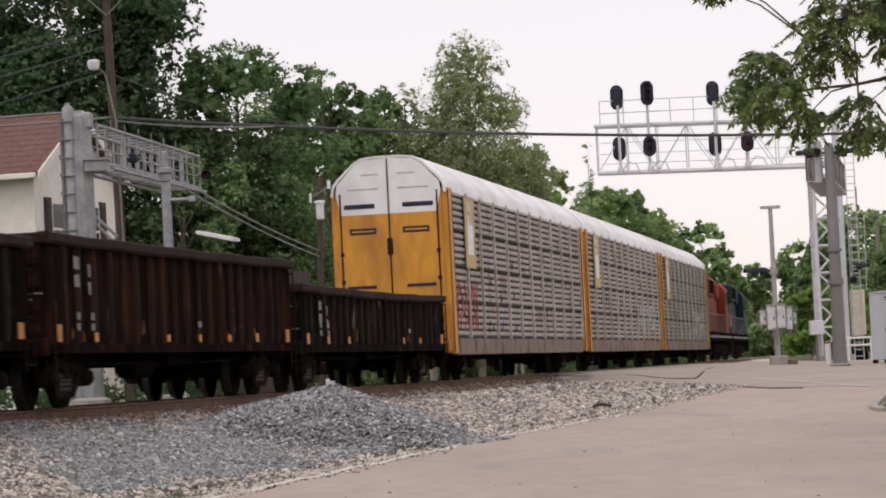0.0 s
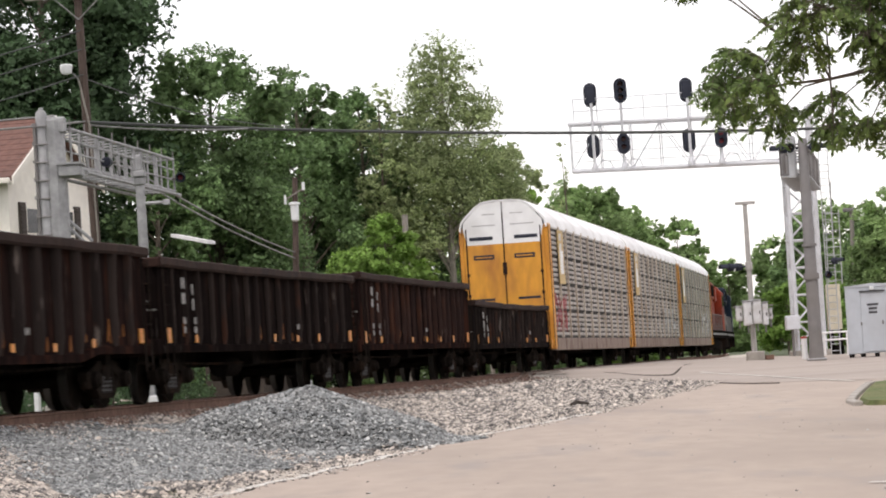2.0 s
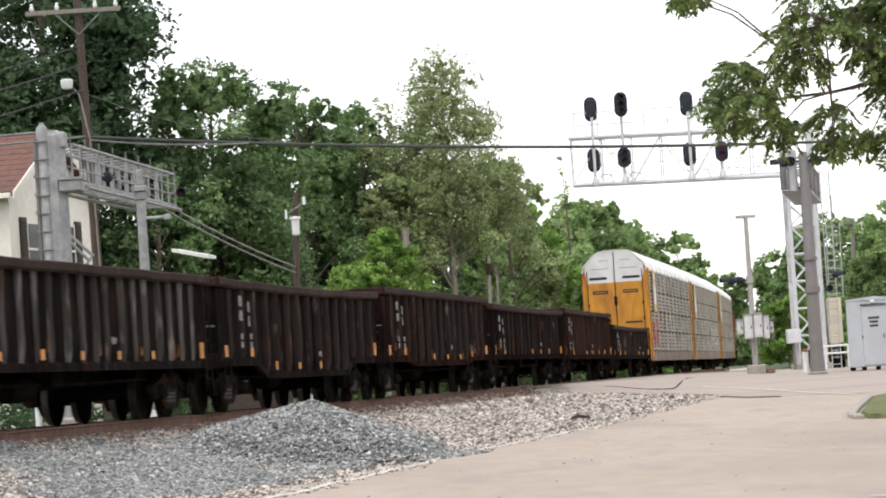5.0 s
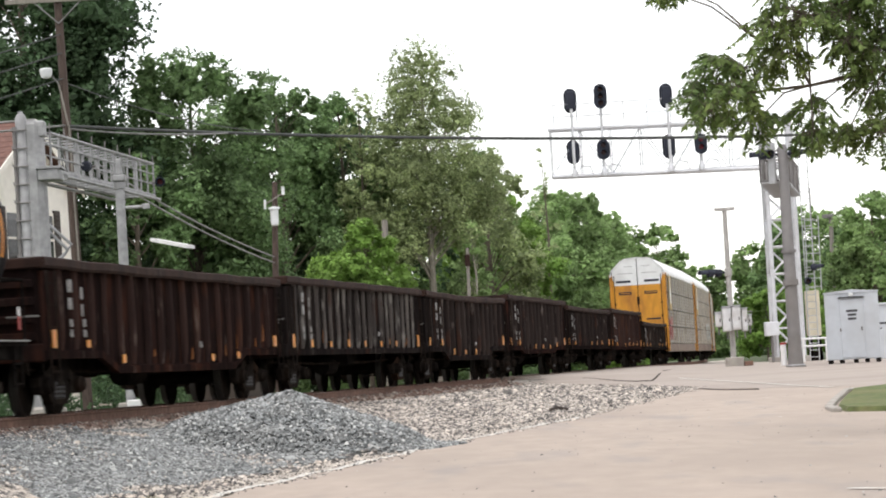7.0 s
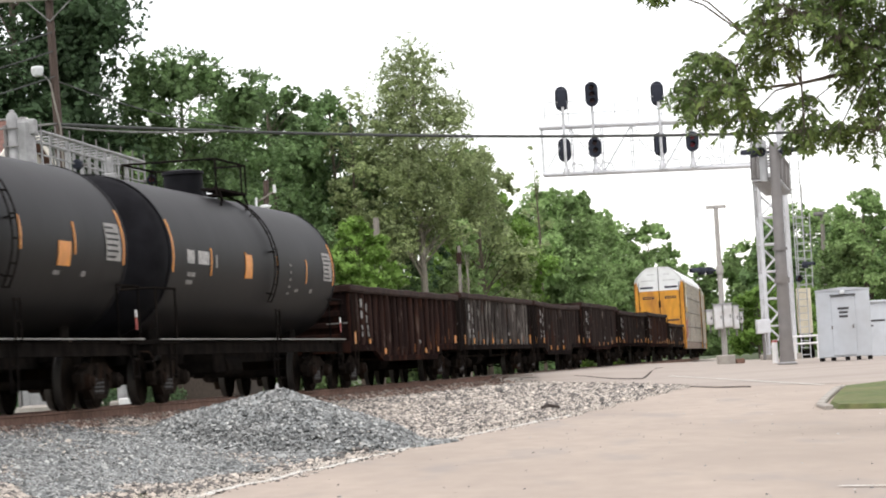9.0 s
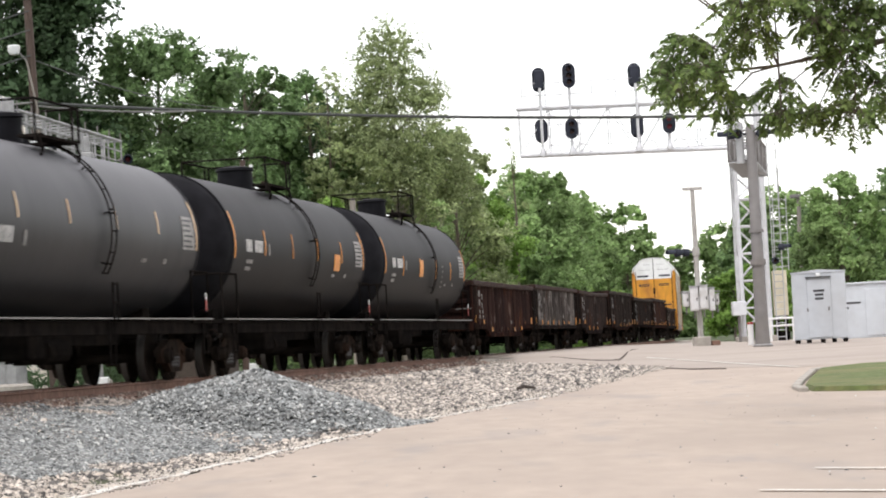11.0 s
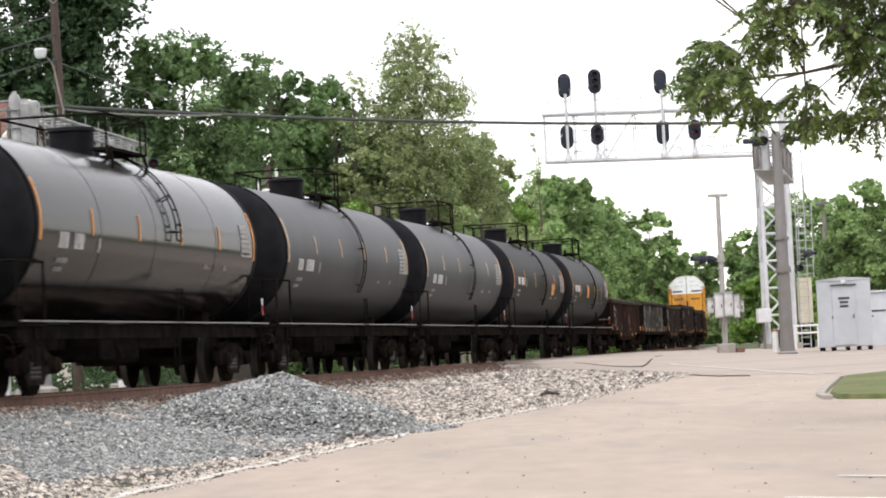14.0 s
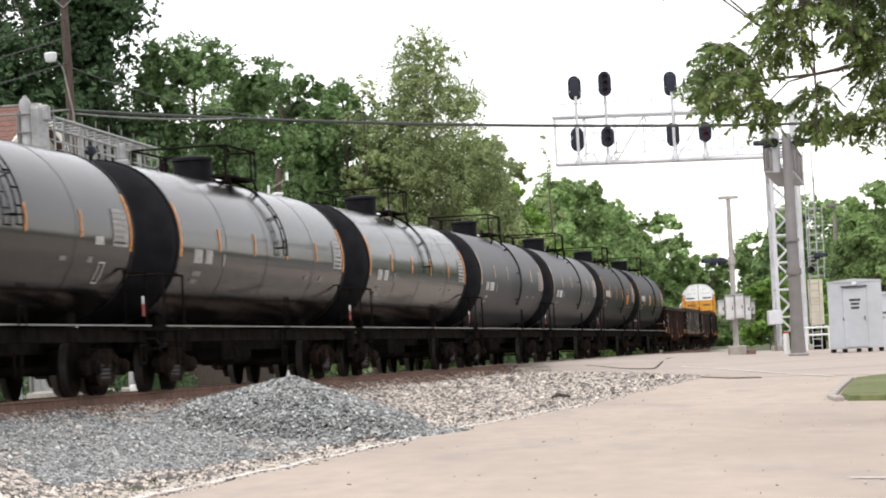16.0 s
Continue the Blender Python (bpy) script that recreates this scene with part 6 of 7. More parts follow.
for x, y, w, h in ((-6.6, 75, 0.34, 0.4), (-9.6, 76, 0.12, 0.75), (-3.4, 88, 0.25, 0.5)):
    g = gz(x, y)
    solid("concrete_block", Form().box(-w / 2, w / 2, -0.2, 0.2, -0.2, h, 0.02), WHITE, "small white concrete block on the far verge", "concrete block", "far verge blocks", at=pose(x, y, g))

# ---- house and shed behind the line ----
house = thing("house", "cream-walled house with a brown shingle gable roof and dark shutters", "house")
hm = pose(-13.2, 100, 0, 0, 0, 74)      # local x runs along the gable wall, y back along the eaves
g0 = -0.5
GW, HL, EAVE, RIDGE = 7.0, 12.0, 7.4, 9.4
part("gable_wall", Form().prism_y([(0, g0), (GW, g0), (GW, EAVE), (GW / 2, RIDGE - 0.1), (0, EAVE)], 0.0, 0.25), STUCCO, house, at=hm)
part("front_wall", Form().box(0, 0.25, 0.25, HL, g0, EAVE), STUCCO, house, at=hm)
part("back_wall", Form().box(GW - 0.25, GW, 0.25, HL, g0, EAVE), STUCCO, house, at=hm)
part("end_wall", Form().prism_y([(0.25, g0), (GW - 0.25, g0), (GW - 0.25, EAVE), (GW / 2, RIDGE - 0.1), (0.25, EAVE)], HL - 0.25, HL), STUCCO, house, at=hm)
for sx in (0, 1):
    e, r = (-0.45, GW / 2) if sx == 0 else (GW + 0.45, GW / 2)
    roof = part("roof_slope", Form().prism_y([(e, EAVE - 0.22), (r, RIDGE), (r, RIDGE + 0.12), (e, EAVE - 0.1)], -0.35, HL + 0.3), SHINGLE, house, at=hm)
    part("rake_board", Form().prism_y([(e, EAVE - 0.34), (r, RIDGE - 0.14), (r, RIDGE + 0.13), (e, EAVE - 0.09)], -0.4, -0.352), STUCCO, house, at=hm)
    if sx == 0:
        for k in range(11):
            t = k / 11
            x, z = e + (r - e) * t, EAVE - 0.1 + (RIDGE + 0.22 - EAVE) * t
            part("shingle_course", Form().prism_y([(x, z), (x + 0.4, z + 0.215), (x + 0.4, z + 0.235), (x, z + 0.03)], -0.34, HL + 0.29), SHINGLE, house, at=hm)
part("gutter", Form().box(-0.6, -0.46, -0.3, HL, EAVE - 0.3, EAVE - 0.12, 0.02), STUCCO, house, at=hm)
part("ridge_cap", Form().box(GW / 2 - 0.14, GW / 2 + 0.14, -0.35, HL + 0.3, RIDGE + 0.08, RIDGE + 0.15, 0.02), CABLE_PALE, house, at=hm)
for x in (1.35, 4.4):
    w = part("window", Form().box(x, x + 0.9, -0.03, 0.0, 4.7, 6.35), GLASS_DARK, house, at=hm)
    part("frame", Form().box(x - 0.06, x, -0.05, 0, 4.65, 6.4).box(x + 0.9, x + 0.96, -0.05, 0, 4.65, 6.4).box(x - 0.06, x + 0.96, -0.05, 0, 6.35, 6.45).box(x, x + 0.9, -0.045, -0.03, 5.48, 5.56), STUCCO, w)
    for a in (x - 0.62, x + 1.0):
        sh = part("shutter", Form().box(a, a + 0.52, -0.07, 0.0, 4.55, 6.55, 0.01), SHUTTER, house, at=hm)
        for k in range(14):
            part("louvre", Form().prism([(-0.07, 4.68 + k * 0.13), (-0.1, 4.66 + k * 0.13), (-0.1, 4.7 + k * 0.13), (-0.07, 4.77 + k * 0.13)], a + 0.06, a + 0.46), SHUTTER, sh)
part("attic_vent", Form().lathe([(-0.05, 0.26), (0.0, 0.3)], "y", 16, (GW / 2 - 0.4, -0.02, 0)), SHUTTER, house, at=hm @ pose(0, 0, 8.0))
for y in (2.2, 6.0):
    part("window", Form().box(-0.03, 0.0, y, y + 1.0, 4.4, 5.9), GLASS_DARK, house, at=hm)

shed = thing("shed", "white-fascia flat-roofed shed among the trees", "shed")
sm = pose(-8.0, 108, 0, 0, 0, -14)
part("wall", Form().box(0.3, 2.4, 0, 3.5, -0.5, 4.0), SHUTTER, shed, at=sm)
part("roof", Form().prism_y([(-0.55, 5.42), (0.75, 5.1), (0.75, 5.22), (-0.55, 5.54)], -0.4, 0.6), WHITE, shed, at=sm)


# ---- kerbed grass island and road marks ----
isl = [(7.2, 51.4), (7.35, 53.5), (8.0, 57.5), (9.3, 65.0), (10.6, 67.5), (30, 62), (30, 42), (9.5, 47.2)]
zs = [gz(*p) for p in isl]
fm = Form()
n = len(isl)
fm.v = [(x, y, z - 0.2) for (x, y), z in zip(isl, zs)] + [(x + (0.16 if x < 20 else 0), y, z + 0.085) for (x, y), z in zip(isl, zs)]
fm.f = [tuple(range(n, 2 * n))] + [(i, (i + 1) % n, n + (i + 1) % n, n + i) for i in range(n)]
solid("grass_island", fm, GRASS, "kerbed island of mown grass", kind="structure")
kb = thing("kerb", "pale weathered concrete kerb round the grass island", "kerb")
kb["kind"] = "structure"
outer = isl[:5]
for a, b in zip(outer[:-1], outer[1:]):
    m = max(1, int((Vector(b) - Vector(a)).length / 1.5))
    for k in range(m):
        p, q = Vector(a).lerp(Vector(b), k / m), Vector(a).lerp(Vector(b), (k + 1) / m)
        d = (q - p)
        z = gz(*((p + q) / 2))
        part("kerbstone", Form().box(-0.1, 0.05, 0.01, d.length - 0.01, -0.25, 0.075, 0.02), KERB, kb, at=pose(p.x, p.y, z, 0, 0, math.degrees(math.atan2(-d.x, d.y))))
for p, q, w in (((3.1, 25.1), (5.2, 22.7), 0.045), ((3.95, 27.9), (5.6, 25.9), 0.04), ((8.55, 96.3), (9.13, 83.8), 0.06), ((9.13, 83.8), (9.45, 75.4), 0.055), ((9.45, 75.4), (9.72, 70.3), 0.05)):
    a, b = Vector(p), Vector(q)
    mark, m = Form(), 8
    nrm = Vector((-(b - a).y, (b - a).x)).normalized() * w
    for k in range(m + 1):
        c = a.lerp(b, k / m)
        for e in (c - nrm, c + nrm):
            mark.v.append((e.x, e.y, gz(e.x, e.y) + 0.016))
    mark.f = [(2 * k, 2 * k + 1, 2 * k + 3, 2 * k + 2) for k in range(m)]
    solid("road_marking", mark, PAINTLINE, "worn white painted line on the road", kind="structure")
edge_line = [(5.7, 99.0), (6.03, 98.4), (6.4, 97.2), (6.76, 95.96), (7.15, 94.9), (7.5, 94.3), (7.8, 96.6), (8.19, 99.4), (8.7, 103.5), (9.22, 106.9)]
for pts, w in (([(7.4, 77.84), (7.56, 76.2), (7.71, 74.7), (8.0, 73.9), (8.36, 73.1)], 0.04),):
    solid("road_crack", Form().tube([(x, y, gz(x, y) + 0.008) for x, y in pts], w * 0.5, 5), TIE, "short dark crack in the worn road", kind="structure")
crack = Form().tube([(x, y, gz(x, y) + 0.006) for x, y in edge_line], [0.012, 0.016, 0.02, 0.024, 0.03, 0.034, 0.034, 0.03, 0.024, 0.012], 6)
solid("pavement_edge", crack, DEBRIS, "dark broken edge of the crossing pavement", kind="structure")
rim, m = Form(), 90
for k in range(m + 1):
    y = 24 + 34 * k / m
    x = float(edge_x(y)) + 0.05 * math.sin(y * 1.9) + 0.035 * math.sin(y * 4.3)
    w = 0.05 + 0.04 * math.sin(y * 2.7 + 1) ** 2
    for e in (x - w, x + w):
        rim.v.append((e, y, gz(e, y) + 0.006))
rim.f = [(2 * k, 2 * k + 1, 2 * k + 3, 2 * k + 2) for k in range(m)]
solid("pavement_rim", rim, PAINTLINE, "pale crumbling rim along the edge of the road", kind="structure")


# ---- trees ----
def leaf_mesh(name, centres, length, width, mat, seed, spread_up=0.35, dirs=None, out=None):
    """Many small folded leaves, one diamond each, at the given places."""
    r = np.random.RandomState(seed)
    c = np.asarray(centres, float)
    n = len(c)
    d = r.normal(size=(n, 3)) if dirs is None else np.asarray(dirs) + r.normal(size=(n, 3)) * 0.25
    if dirs is None:
        d[:, 2] *= 0.6
        d[:, 2] -= 0.25
    d /= np.linalg.norm(d, axis=1)[:, None]
    up = r.normal(size=(n, 3)) * 0.7 + [0, -0.25, spread_up + 0.5]
    if out is not None:         # leaves on a lobe face outwards and up
        up = np.asarray(out) * 0.95 + r.normal(size=(n, 3)) * 0.42 + [0, 0, 0.22]
    s = np.cross(d, up)
    s /= np.linalg.norm(s, axis=1)[:, None] + 1e-9
    nn = np.cross(s, d)
    ln = (length * r.uniform(0.65, 1.35, n))[:, None]
    wd = (width * r.uniform(0.7, 1.3, n))[:, None]
    a, b = c - d * ln * 0.5, c + d * ln * 0.5
    m = c - d * ln * 0.08
    v = np.stack([a, m + s * wd * 0.5 - nn * wd * 0.15, b, m - s * wd * 0.5 - nn * wd * 0.15], 1).reshape(-1, 3)
    me = bpy.data.meshes.new(name)
    me.vertices.add(4 * n)
    me.vertices.foreach_set("co", v.ravel())
    me.loops.add(4 * n)
    me.loops.foreach_set("vertex_index", np.arange(4 * n))
    me.polygons.add(n)
    me.polygons.foreach_set("loop_start", np.arange(0, 4 * n, 4))
    me.polygons.foreach_set("loop_total", np.full(n, 4))
    me.materials.append(mat)
    me.update()
    return me


def lobe_points(r, lobes, per, shell=0.66):
    """Places for leaves: in clumps on the shells of lobes (x, y, z, radius)."""
    out, way, reach = [], [], []
    for x, y, z, rad in lobes:
        k = max(8, int(per * rad * rad))
        u = r.normal(size=(k, 3))
        u /= np.linalg.norm(u, axis=1)[:, None]
        # leaves gather in sprays, leaving gaps
        m = max(6, k // 34)
        sp = r.normal(size=(m, 3))
        sp /= np.linalg.norm(sp, axis=1)[:, None]
        own = r.randint(0, m, k)
        pick = sp[own]
        u = u * 0.36 + pick
        u /= np.linalg.norm(u, axis=1)[:, None]
        q = rad * (r.uniform(shell - 0.06, 1.14, m)[own] + r.normal(size=k) * 0.07)
        out.append(np.array([x, y, z]) + u * q[:, None] * [1, 1, 0.85])
        way.append(u)
        reach.append(q)
    return np.concatenate(out), np.concatenate(way), np.concatenate(reach)[:, None]


def tree(x, y, top, half, mat, seed, label, low=0.25, leaf=0.3, dense=150, trunk=0.22, taper=0.75, sparse_top=False, name="tree", lobes_n=16, bark=BARK):
    """A tree: tapered trunk, limbs out to the lobes of an uneven crown of many leaves."""
    r = np.random.RandomState(seed)
    g = gz(x, y)
    t = thing(name, label, name, "trees behind the line")
    h = top - g
    lobes = []
    half *= 1.12
    dense *= 1.3
    lobes_n = int(lobes_n * 2.1)
    for k in range(lobes_n):
        f = low + (0.94 - low) * ((k + r.rand()) / lobes_n)
        env = half * (1 - taper * max(0.0, (f - 0.55) / 0.45) ** 1.5) * (0.7 + 0.3 * min(1, (f - low + 0.12) / 0.2))
        a = r.rand() * 6.28
        rad = half * r.uniform(0.23, 0.4) * (1 - 0.5 * max(0, (f - 0.6) / 0.4))
        off = max(0.0, env - rad * 0.7) * r.uniform(0.15, 1.0) ** 0.5
        lobes.append((x + off * math.cos(a), y + off * math.sin(a), g + h * f, rad))
    lobes.append((x, y, top - half * 0.25, half * 0.27))
    tr = Form()
    bend = r.uniform(-0.2, 0.2)
    spine = [(x, y, g - 0.3), (x + bend * 0.4, y, g + h * 0.3), (x + bend, y, g + h * 0.6), (x, y, g + h * 0.92)]
    tr.tube(spine, [trunk, trunk * 0.8, trunk * 0.5, trunk * 0.12], 9)
    for lx, ly, lz, rad in lobes:
        z0 = max(g + h * 0.15, lz - rad * 1.2 - 0.5)
        f = (z0 - g) / h
        base = Vector((x + bend * min(1, f / 0.6), y, z0))
        mid = base.lerp(Vector((lx, ly, lz)), 0.55) + Vector((0, 0, 0.15 * rad))
        tr.tube([base, mid, (lx, ly, lz)], [trunk * 0.35 * (1.1 - f), trunk * 0.22 * (1.1 - f), trunk * 0.08], 5)
    part("trunk", tr, bark, t)
    leaf *= 0.8
    pts, way, reach = lobe_points(r, lobes, 0.85 * dense / (leaf / 0.3) ** 2)
    if sparse_top:
        keep = r.rand(len(pts)) > 0.62 * np.clip((pts[:, 2] - g) / h - 0.5, 0, 0.5) / 0.5
        pts, way, reach = pts[keep], way[keep], reach[keep]
    # oversized filler leaves added inside the lobes to block sky and darken gaps
    k = max(1, int(len(pts) * (0.08 if sparse_top else 0.24)))
    pick = r.randint(0, len(pts), k)
    core = pts[pick] - way[pick] * reach[pick] * r.uniform(0.35, 0.9, (k, 1))
    part("inner_foliage", leaf_mesh("inner_foliage", core, leaf * 2.2, leaf * 1.6, mat, seed + 2, out=way[pick]), mat, t)
    part("crown", leaf_mesh("crown", pts, leaf, leaf * 0.62, mat, seed + 1, out=way), mat, t)
    return t


tree(-14.4, 122, 20.5, 5.1, LEAF_D, 11, "tall dark-leaved tree with a broad dense crown", leaf=0.3, dense=190, trunk=0.4, taper=0.4, lobes_n=26)
tree(-18.2, 120, 18.0, 4.6, LEAF_D, 12, "tall dark-leaved tree behind the house", leaf=0.3, dense=170, trunk=0.35, taper=0.5, lobes_n=20)
tree(-8.0, 124, 13.9, 4.1, LEAF_A, 13, "leafy green tree with a rounded uneven crown", leaf=0.26, dense=200, low=0.12, lobes_n=30, taper=0.4)
tree(-9.9, 119, 9.4, 2.4, LEAF_A, 14, "green tree leaning into its neighbours", leaf=0.26, dense=190, low=0.1, lobes_n=16)
tree(-5.2, 139, 14.0, 3.5, LEAF_A, 15, "mid-green tree with a rounded top", leaf=0.28, dense=200, low=0.12, lobes_n=26, taper=0.5)
tree(-2.4, 142, 13.6, 3.0, LEAF_A, 16, "mid-green tree between taller ones", leaf=0.28, dense=180, low=0.12, lobes_n=16)
tree(1.5, 140, 15.6, 3.4, LEAF_C, 17, "tall pale-leaved tree with a pale trunk and an airy open top", leaf=0.17, dense=125, low=0.4, trunk=0.2, bark=BARK_PALE, sparse_top=True, taper=0.72, lobes_n=30)
tree(-1.4, 139, 13.4, 2.2, LEAF_C, 18, "slender pale-leaved tree with a loose top", leaf=0.2, dense=130, low=0.3, trunk=0.13, sparse_top=True, lobes_n=16)
tree(4.6, 150, 11.2, 2.4, LEAF_C, 19, "pale green tree with drooping sides", leaf=0.22, dense=150, low=0.2, trunk=0.14, lobes_n=16)
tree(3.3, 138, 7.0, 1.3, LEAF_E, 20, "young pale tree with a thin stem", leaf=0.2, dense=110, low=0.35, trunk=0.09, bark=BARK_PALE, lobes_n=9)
tree(-1.12, 104, 5.6, 1.95, LEAF_B, 21, "rounded bright green bush", leaf=0.2, dense=260, low=0.2, trunk=0.1, taper=0.5, name="bush", lobes_n=20)
tree(-3.2, 152, 12.2, 2.6, LEAF_D, 37, "dark-leaved tree standing back in the wood", leaf=0.3, dense=170, low=0.1, lobes_n=16)
tree(0.2, 154, 11.6, 2.8, LEAF_A, 38, "mid-green tree standing back in the wood", leaf=0.3, dense=170, low=0.1, lobes_n=16)
tree(4.7, 169, 10.6, 3.7, LEAF_B, 22, "full green tree close to the line", leaf=0.34, dense=190, low=0.1, lobes_n=20)
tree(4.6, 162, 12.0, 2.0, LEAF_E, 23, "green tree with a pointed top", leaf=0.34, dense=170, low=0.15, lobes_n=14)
tree(9.0, 186, 13.6, 1.1, LEAF_C, 24, "thin half-bare sapling rising over the wood", leaf=0.24, dense=70, low=0.45, trunk=0.12, sparse_top=True, lobes_n=9)
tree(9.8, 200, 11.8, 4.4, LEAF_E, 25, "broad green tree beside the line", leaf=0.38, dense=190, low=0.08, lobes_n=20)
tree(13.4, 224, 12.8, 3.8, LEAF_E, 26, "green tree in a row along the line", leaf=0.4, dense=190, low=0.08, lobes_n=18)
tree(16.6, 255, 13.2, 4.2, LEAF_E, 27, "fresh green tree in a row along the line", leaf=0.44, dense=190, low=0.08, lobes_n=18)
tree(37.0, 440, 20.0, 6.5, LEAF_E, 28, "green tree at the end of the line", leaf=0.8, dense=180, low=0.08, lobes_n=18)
tree(42, 330, 14.0, 4.6, LEAF_A, 29, "dark green tree across the line", leaf=0.5, dense=180, low=0.08, lobes_n=18)
tree(51, 345, 15.0, 5.0, LEAF_A, 30, "dark green tree across the line", leaf=0.5, dense=180, low=0.08, lobes_n=18)
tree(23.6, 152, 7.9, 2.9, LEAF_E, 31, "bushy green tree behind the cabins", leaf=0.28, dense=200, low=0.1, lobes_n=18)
tree(28.5, 156, 9.5, 3.6, LEAF_A, 32, "bushy green tree behind the cabins", leaf=0.28, dense=180, low=0.1, lobes_n=18)
tree(25.4, 215, 4.6, 2.2, LEAF_B, 33, "low bright green bush by the curve", leaf=0.3, dense=220, low=0.15, trunk=0.1, name="bush", lobes_n=14)
tree(28.6, 222, 5.2, 2.4, LEAF_B, 34, "low bright green bush by the curve", leaf=0.3, dense=220, low=0.15, trunk=0.1, name="bush", lobes_n=14)


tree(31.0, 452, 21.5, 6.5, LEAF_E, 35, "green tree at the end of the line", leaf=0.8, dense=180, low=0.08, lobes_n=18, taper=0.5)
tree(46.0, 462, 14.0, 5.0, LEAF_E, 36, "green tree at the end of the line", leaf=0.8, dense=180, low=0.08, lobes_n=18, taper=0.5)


def thicket(name, places, leaf, mat, seed, label, per, fine=0.8):
    """A bank of undergrowth that nobody could count: clumps (x, y, height, radius)."""
    r = np.random.RandomState(seed)
    lobes = []
    for x, y, h, rad in places:
        g = gz(x, y)
        z = g + rad * 0.3
        while z < g + h:
            lobes.append((x + r.uniform(-0.5, 0.5), y + r.uniform(-0.5, 0.5), z, rad * r.uniform(0.75, 1.15)))
            z += rad * 0.9
    leaf *= fine
    pts, way, reach = lobe_points(r, lobes, per * 0.8 / fine ** 2)
    return tagged(new(name, leaf_mesh(name, pts, leaf, leaf * 0.65, mat, seed, out=way)), label, kind="stuff")


r = np.random.RandomState(77)
bank = [(x, 118 + r.uniform(-3, 4), r.uniform(2.2, 4.6), 1.0) for x in np.arange(-24, -0.5, 0.95)]
bank += [(-1.5 + 0.155 * (yy - 118) - r.uniform(1, 2.5), yy, r.uniform(2.5, 4.5), 1.1) for yy in np.arange(120, 215, 1.5)]
thicket("undergrowth", bank, 0.26, LEAF_A, 51, "dense green undergrowth behind the railway line", 190)
# bank heights fitted to the camera's view so dark leaves close sky gaps
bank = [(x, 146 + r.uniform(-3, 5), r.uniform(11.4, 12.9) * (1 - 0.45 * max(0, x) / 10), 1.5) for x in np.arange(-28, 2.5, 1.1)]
thicket("undergrowth", bank, 0.3, LEAF_D, 52, "tall bank of dark leaves filling the gaps between the trees", 120, 1.1)
bank = [(12 + 0.115 * (yy - 215) + r.uniform(-1, 1), yy, r.uniform(3, 5.5), 1.5) for yy in np.arange(215, 330, 2.2)]
bank += [(x, 220 + r.uniform(-4, 10), r.uniform(1.5, 3.2), 1.2) for x in np.arange(27, 46, 1.5)]
thicket("undergrowth", bank, 0.36, LEAF_B, 53, "bright low undergrowth along the curve of the line", 150)
bank = [(x, 470 + r.uniform(-20, 30), r.uniform(14, 19) * (0.6 if 38 < x < 52 else 1.0), 4.5) for x in np.arange(-70, 140, 4.0)]
bank += [(x, 440 + r.uniform(-10, 10), r.uniform(3, 6), 3.0) for x in np.arange(-40, 110, 3.5)]
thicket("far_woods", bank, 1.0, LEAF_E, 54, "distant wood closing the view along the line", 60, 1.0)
bank = [(x, 165 + r.uniform(-3, 6), r.uniform(1.6, 3.0), 1.2) for x in np.arange(25, 48, 1.4)]
thicket("undergrowth", bank, 0.3, LEAF_A, 55, "green bushes behind the equipment cabins", 170)
bank = [(30 + 0.17 * yy + r.uniform(-5, 9), yy, r.uniform(15, 21), 3.6) for yy in np.arange(-150, 66, 3.0)]
bank += [(x, -95 + r.uniform(-8, 8), r.uniform(14, 20), 4.0) for x in np.arange(-45, 20, 4.5)]
thicket("woods", bank, 0.95, LEAF_D, 57, "tall dark wood behind the road", 9, 1.6)
# shade beyond the wheels is put into these weeds' darker leaf colour
low = [(-14 + 0.17 * (yy - 50) - r.uniform(3.0, 6.0), yy, r.uniform(0.6, 1.7), 0.5) for yy in np.arange(50, 116, 0.5)]
thicket("undergrowth", low, 0.16, LEAF_D, 56, "low green weeds on the far side of the track", 260)


# ---- overhanging tree at the near side ----
near = thing("tree", "large near tree with drooping sprays of pinnate leaves", "tree")
r = np.random.RandomState(91)
BASE = (10.4, 41.0)
gb = gz(*BASE)
limb = Form()
limb.tube([(10.4, 41, gb - 0.3), (10.3, 41, 2.0), (10.0, 41, 5.0), (9.6, 41, 8.0)], [0.38, 0.3, 0.24, 0.12], 12)
CLUMPS = [(3.5, 5.08, 0.13), (3.72, 5.2, 0.18), (3.95, 3.78, 0.28), (4.22, 4.12, 0.36), (4.55, 4.05, 0.42), (4.92, 4.5, 0.4), (4.08, 3.5, 0.3), (4.68, 3.36, 0.36), (4.42, 3.68, 0.32), (5.3, 4.62, 0.42),
          (5.85, 4.66, 0.42), (5.5, 3.5, 0.34), (5.35, 3.12, 0.22), (5.82, 3.14, 0.26), (6.25, 3.75, 0.42), (6.3, 3.08, 0.36), (6.5, 4.4, 0.45), (6.75, 3.5, 0.45), (5.02, 4.15, 0.34), (6.9, 4.3, 0.5), (7.3, 3.7, 0.5), (7.4, 4.8, 0.5), (6.2, 5.1, 0.4), (5.2, 5.1, 0.4), (6.05, 4.8, 0.4), (6.2, 4.15, 0.4), (5.85, 4.25, 0.34), (6.45, 4.9, 0.42)]
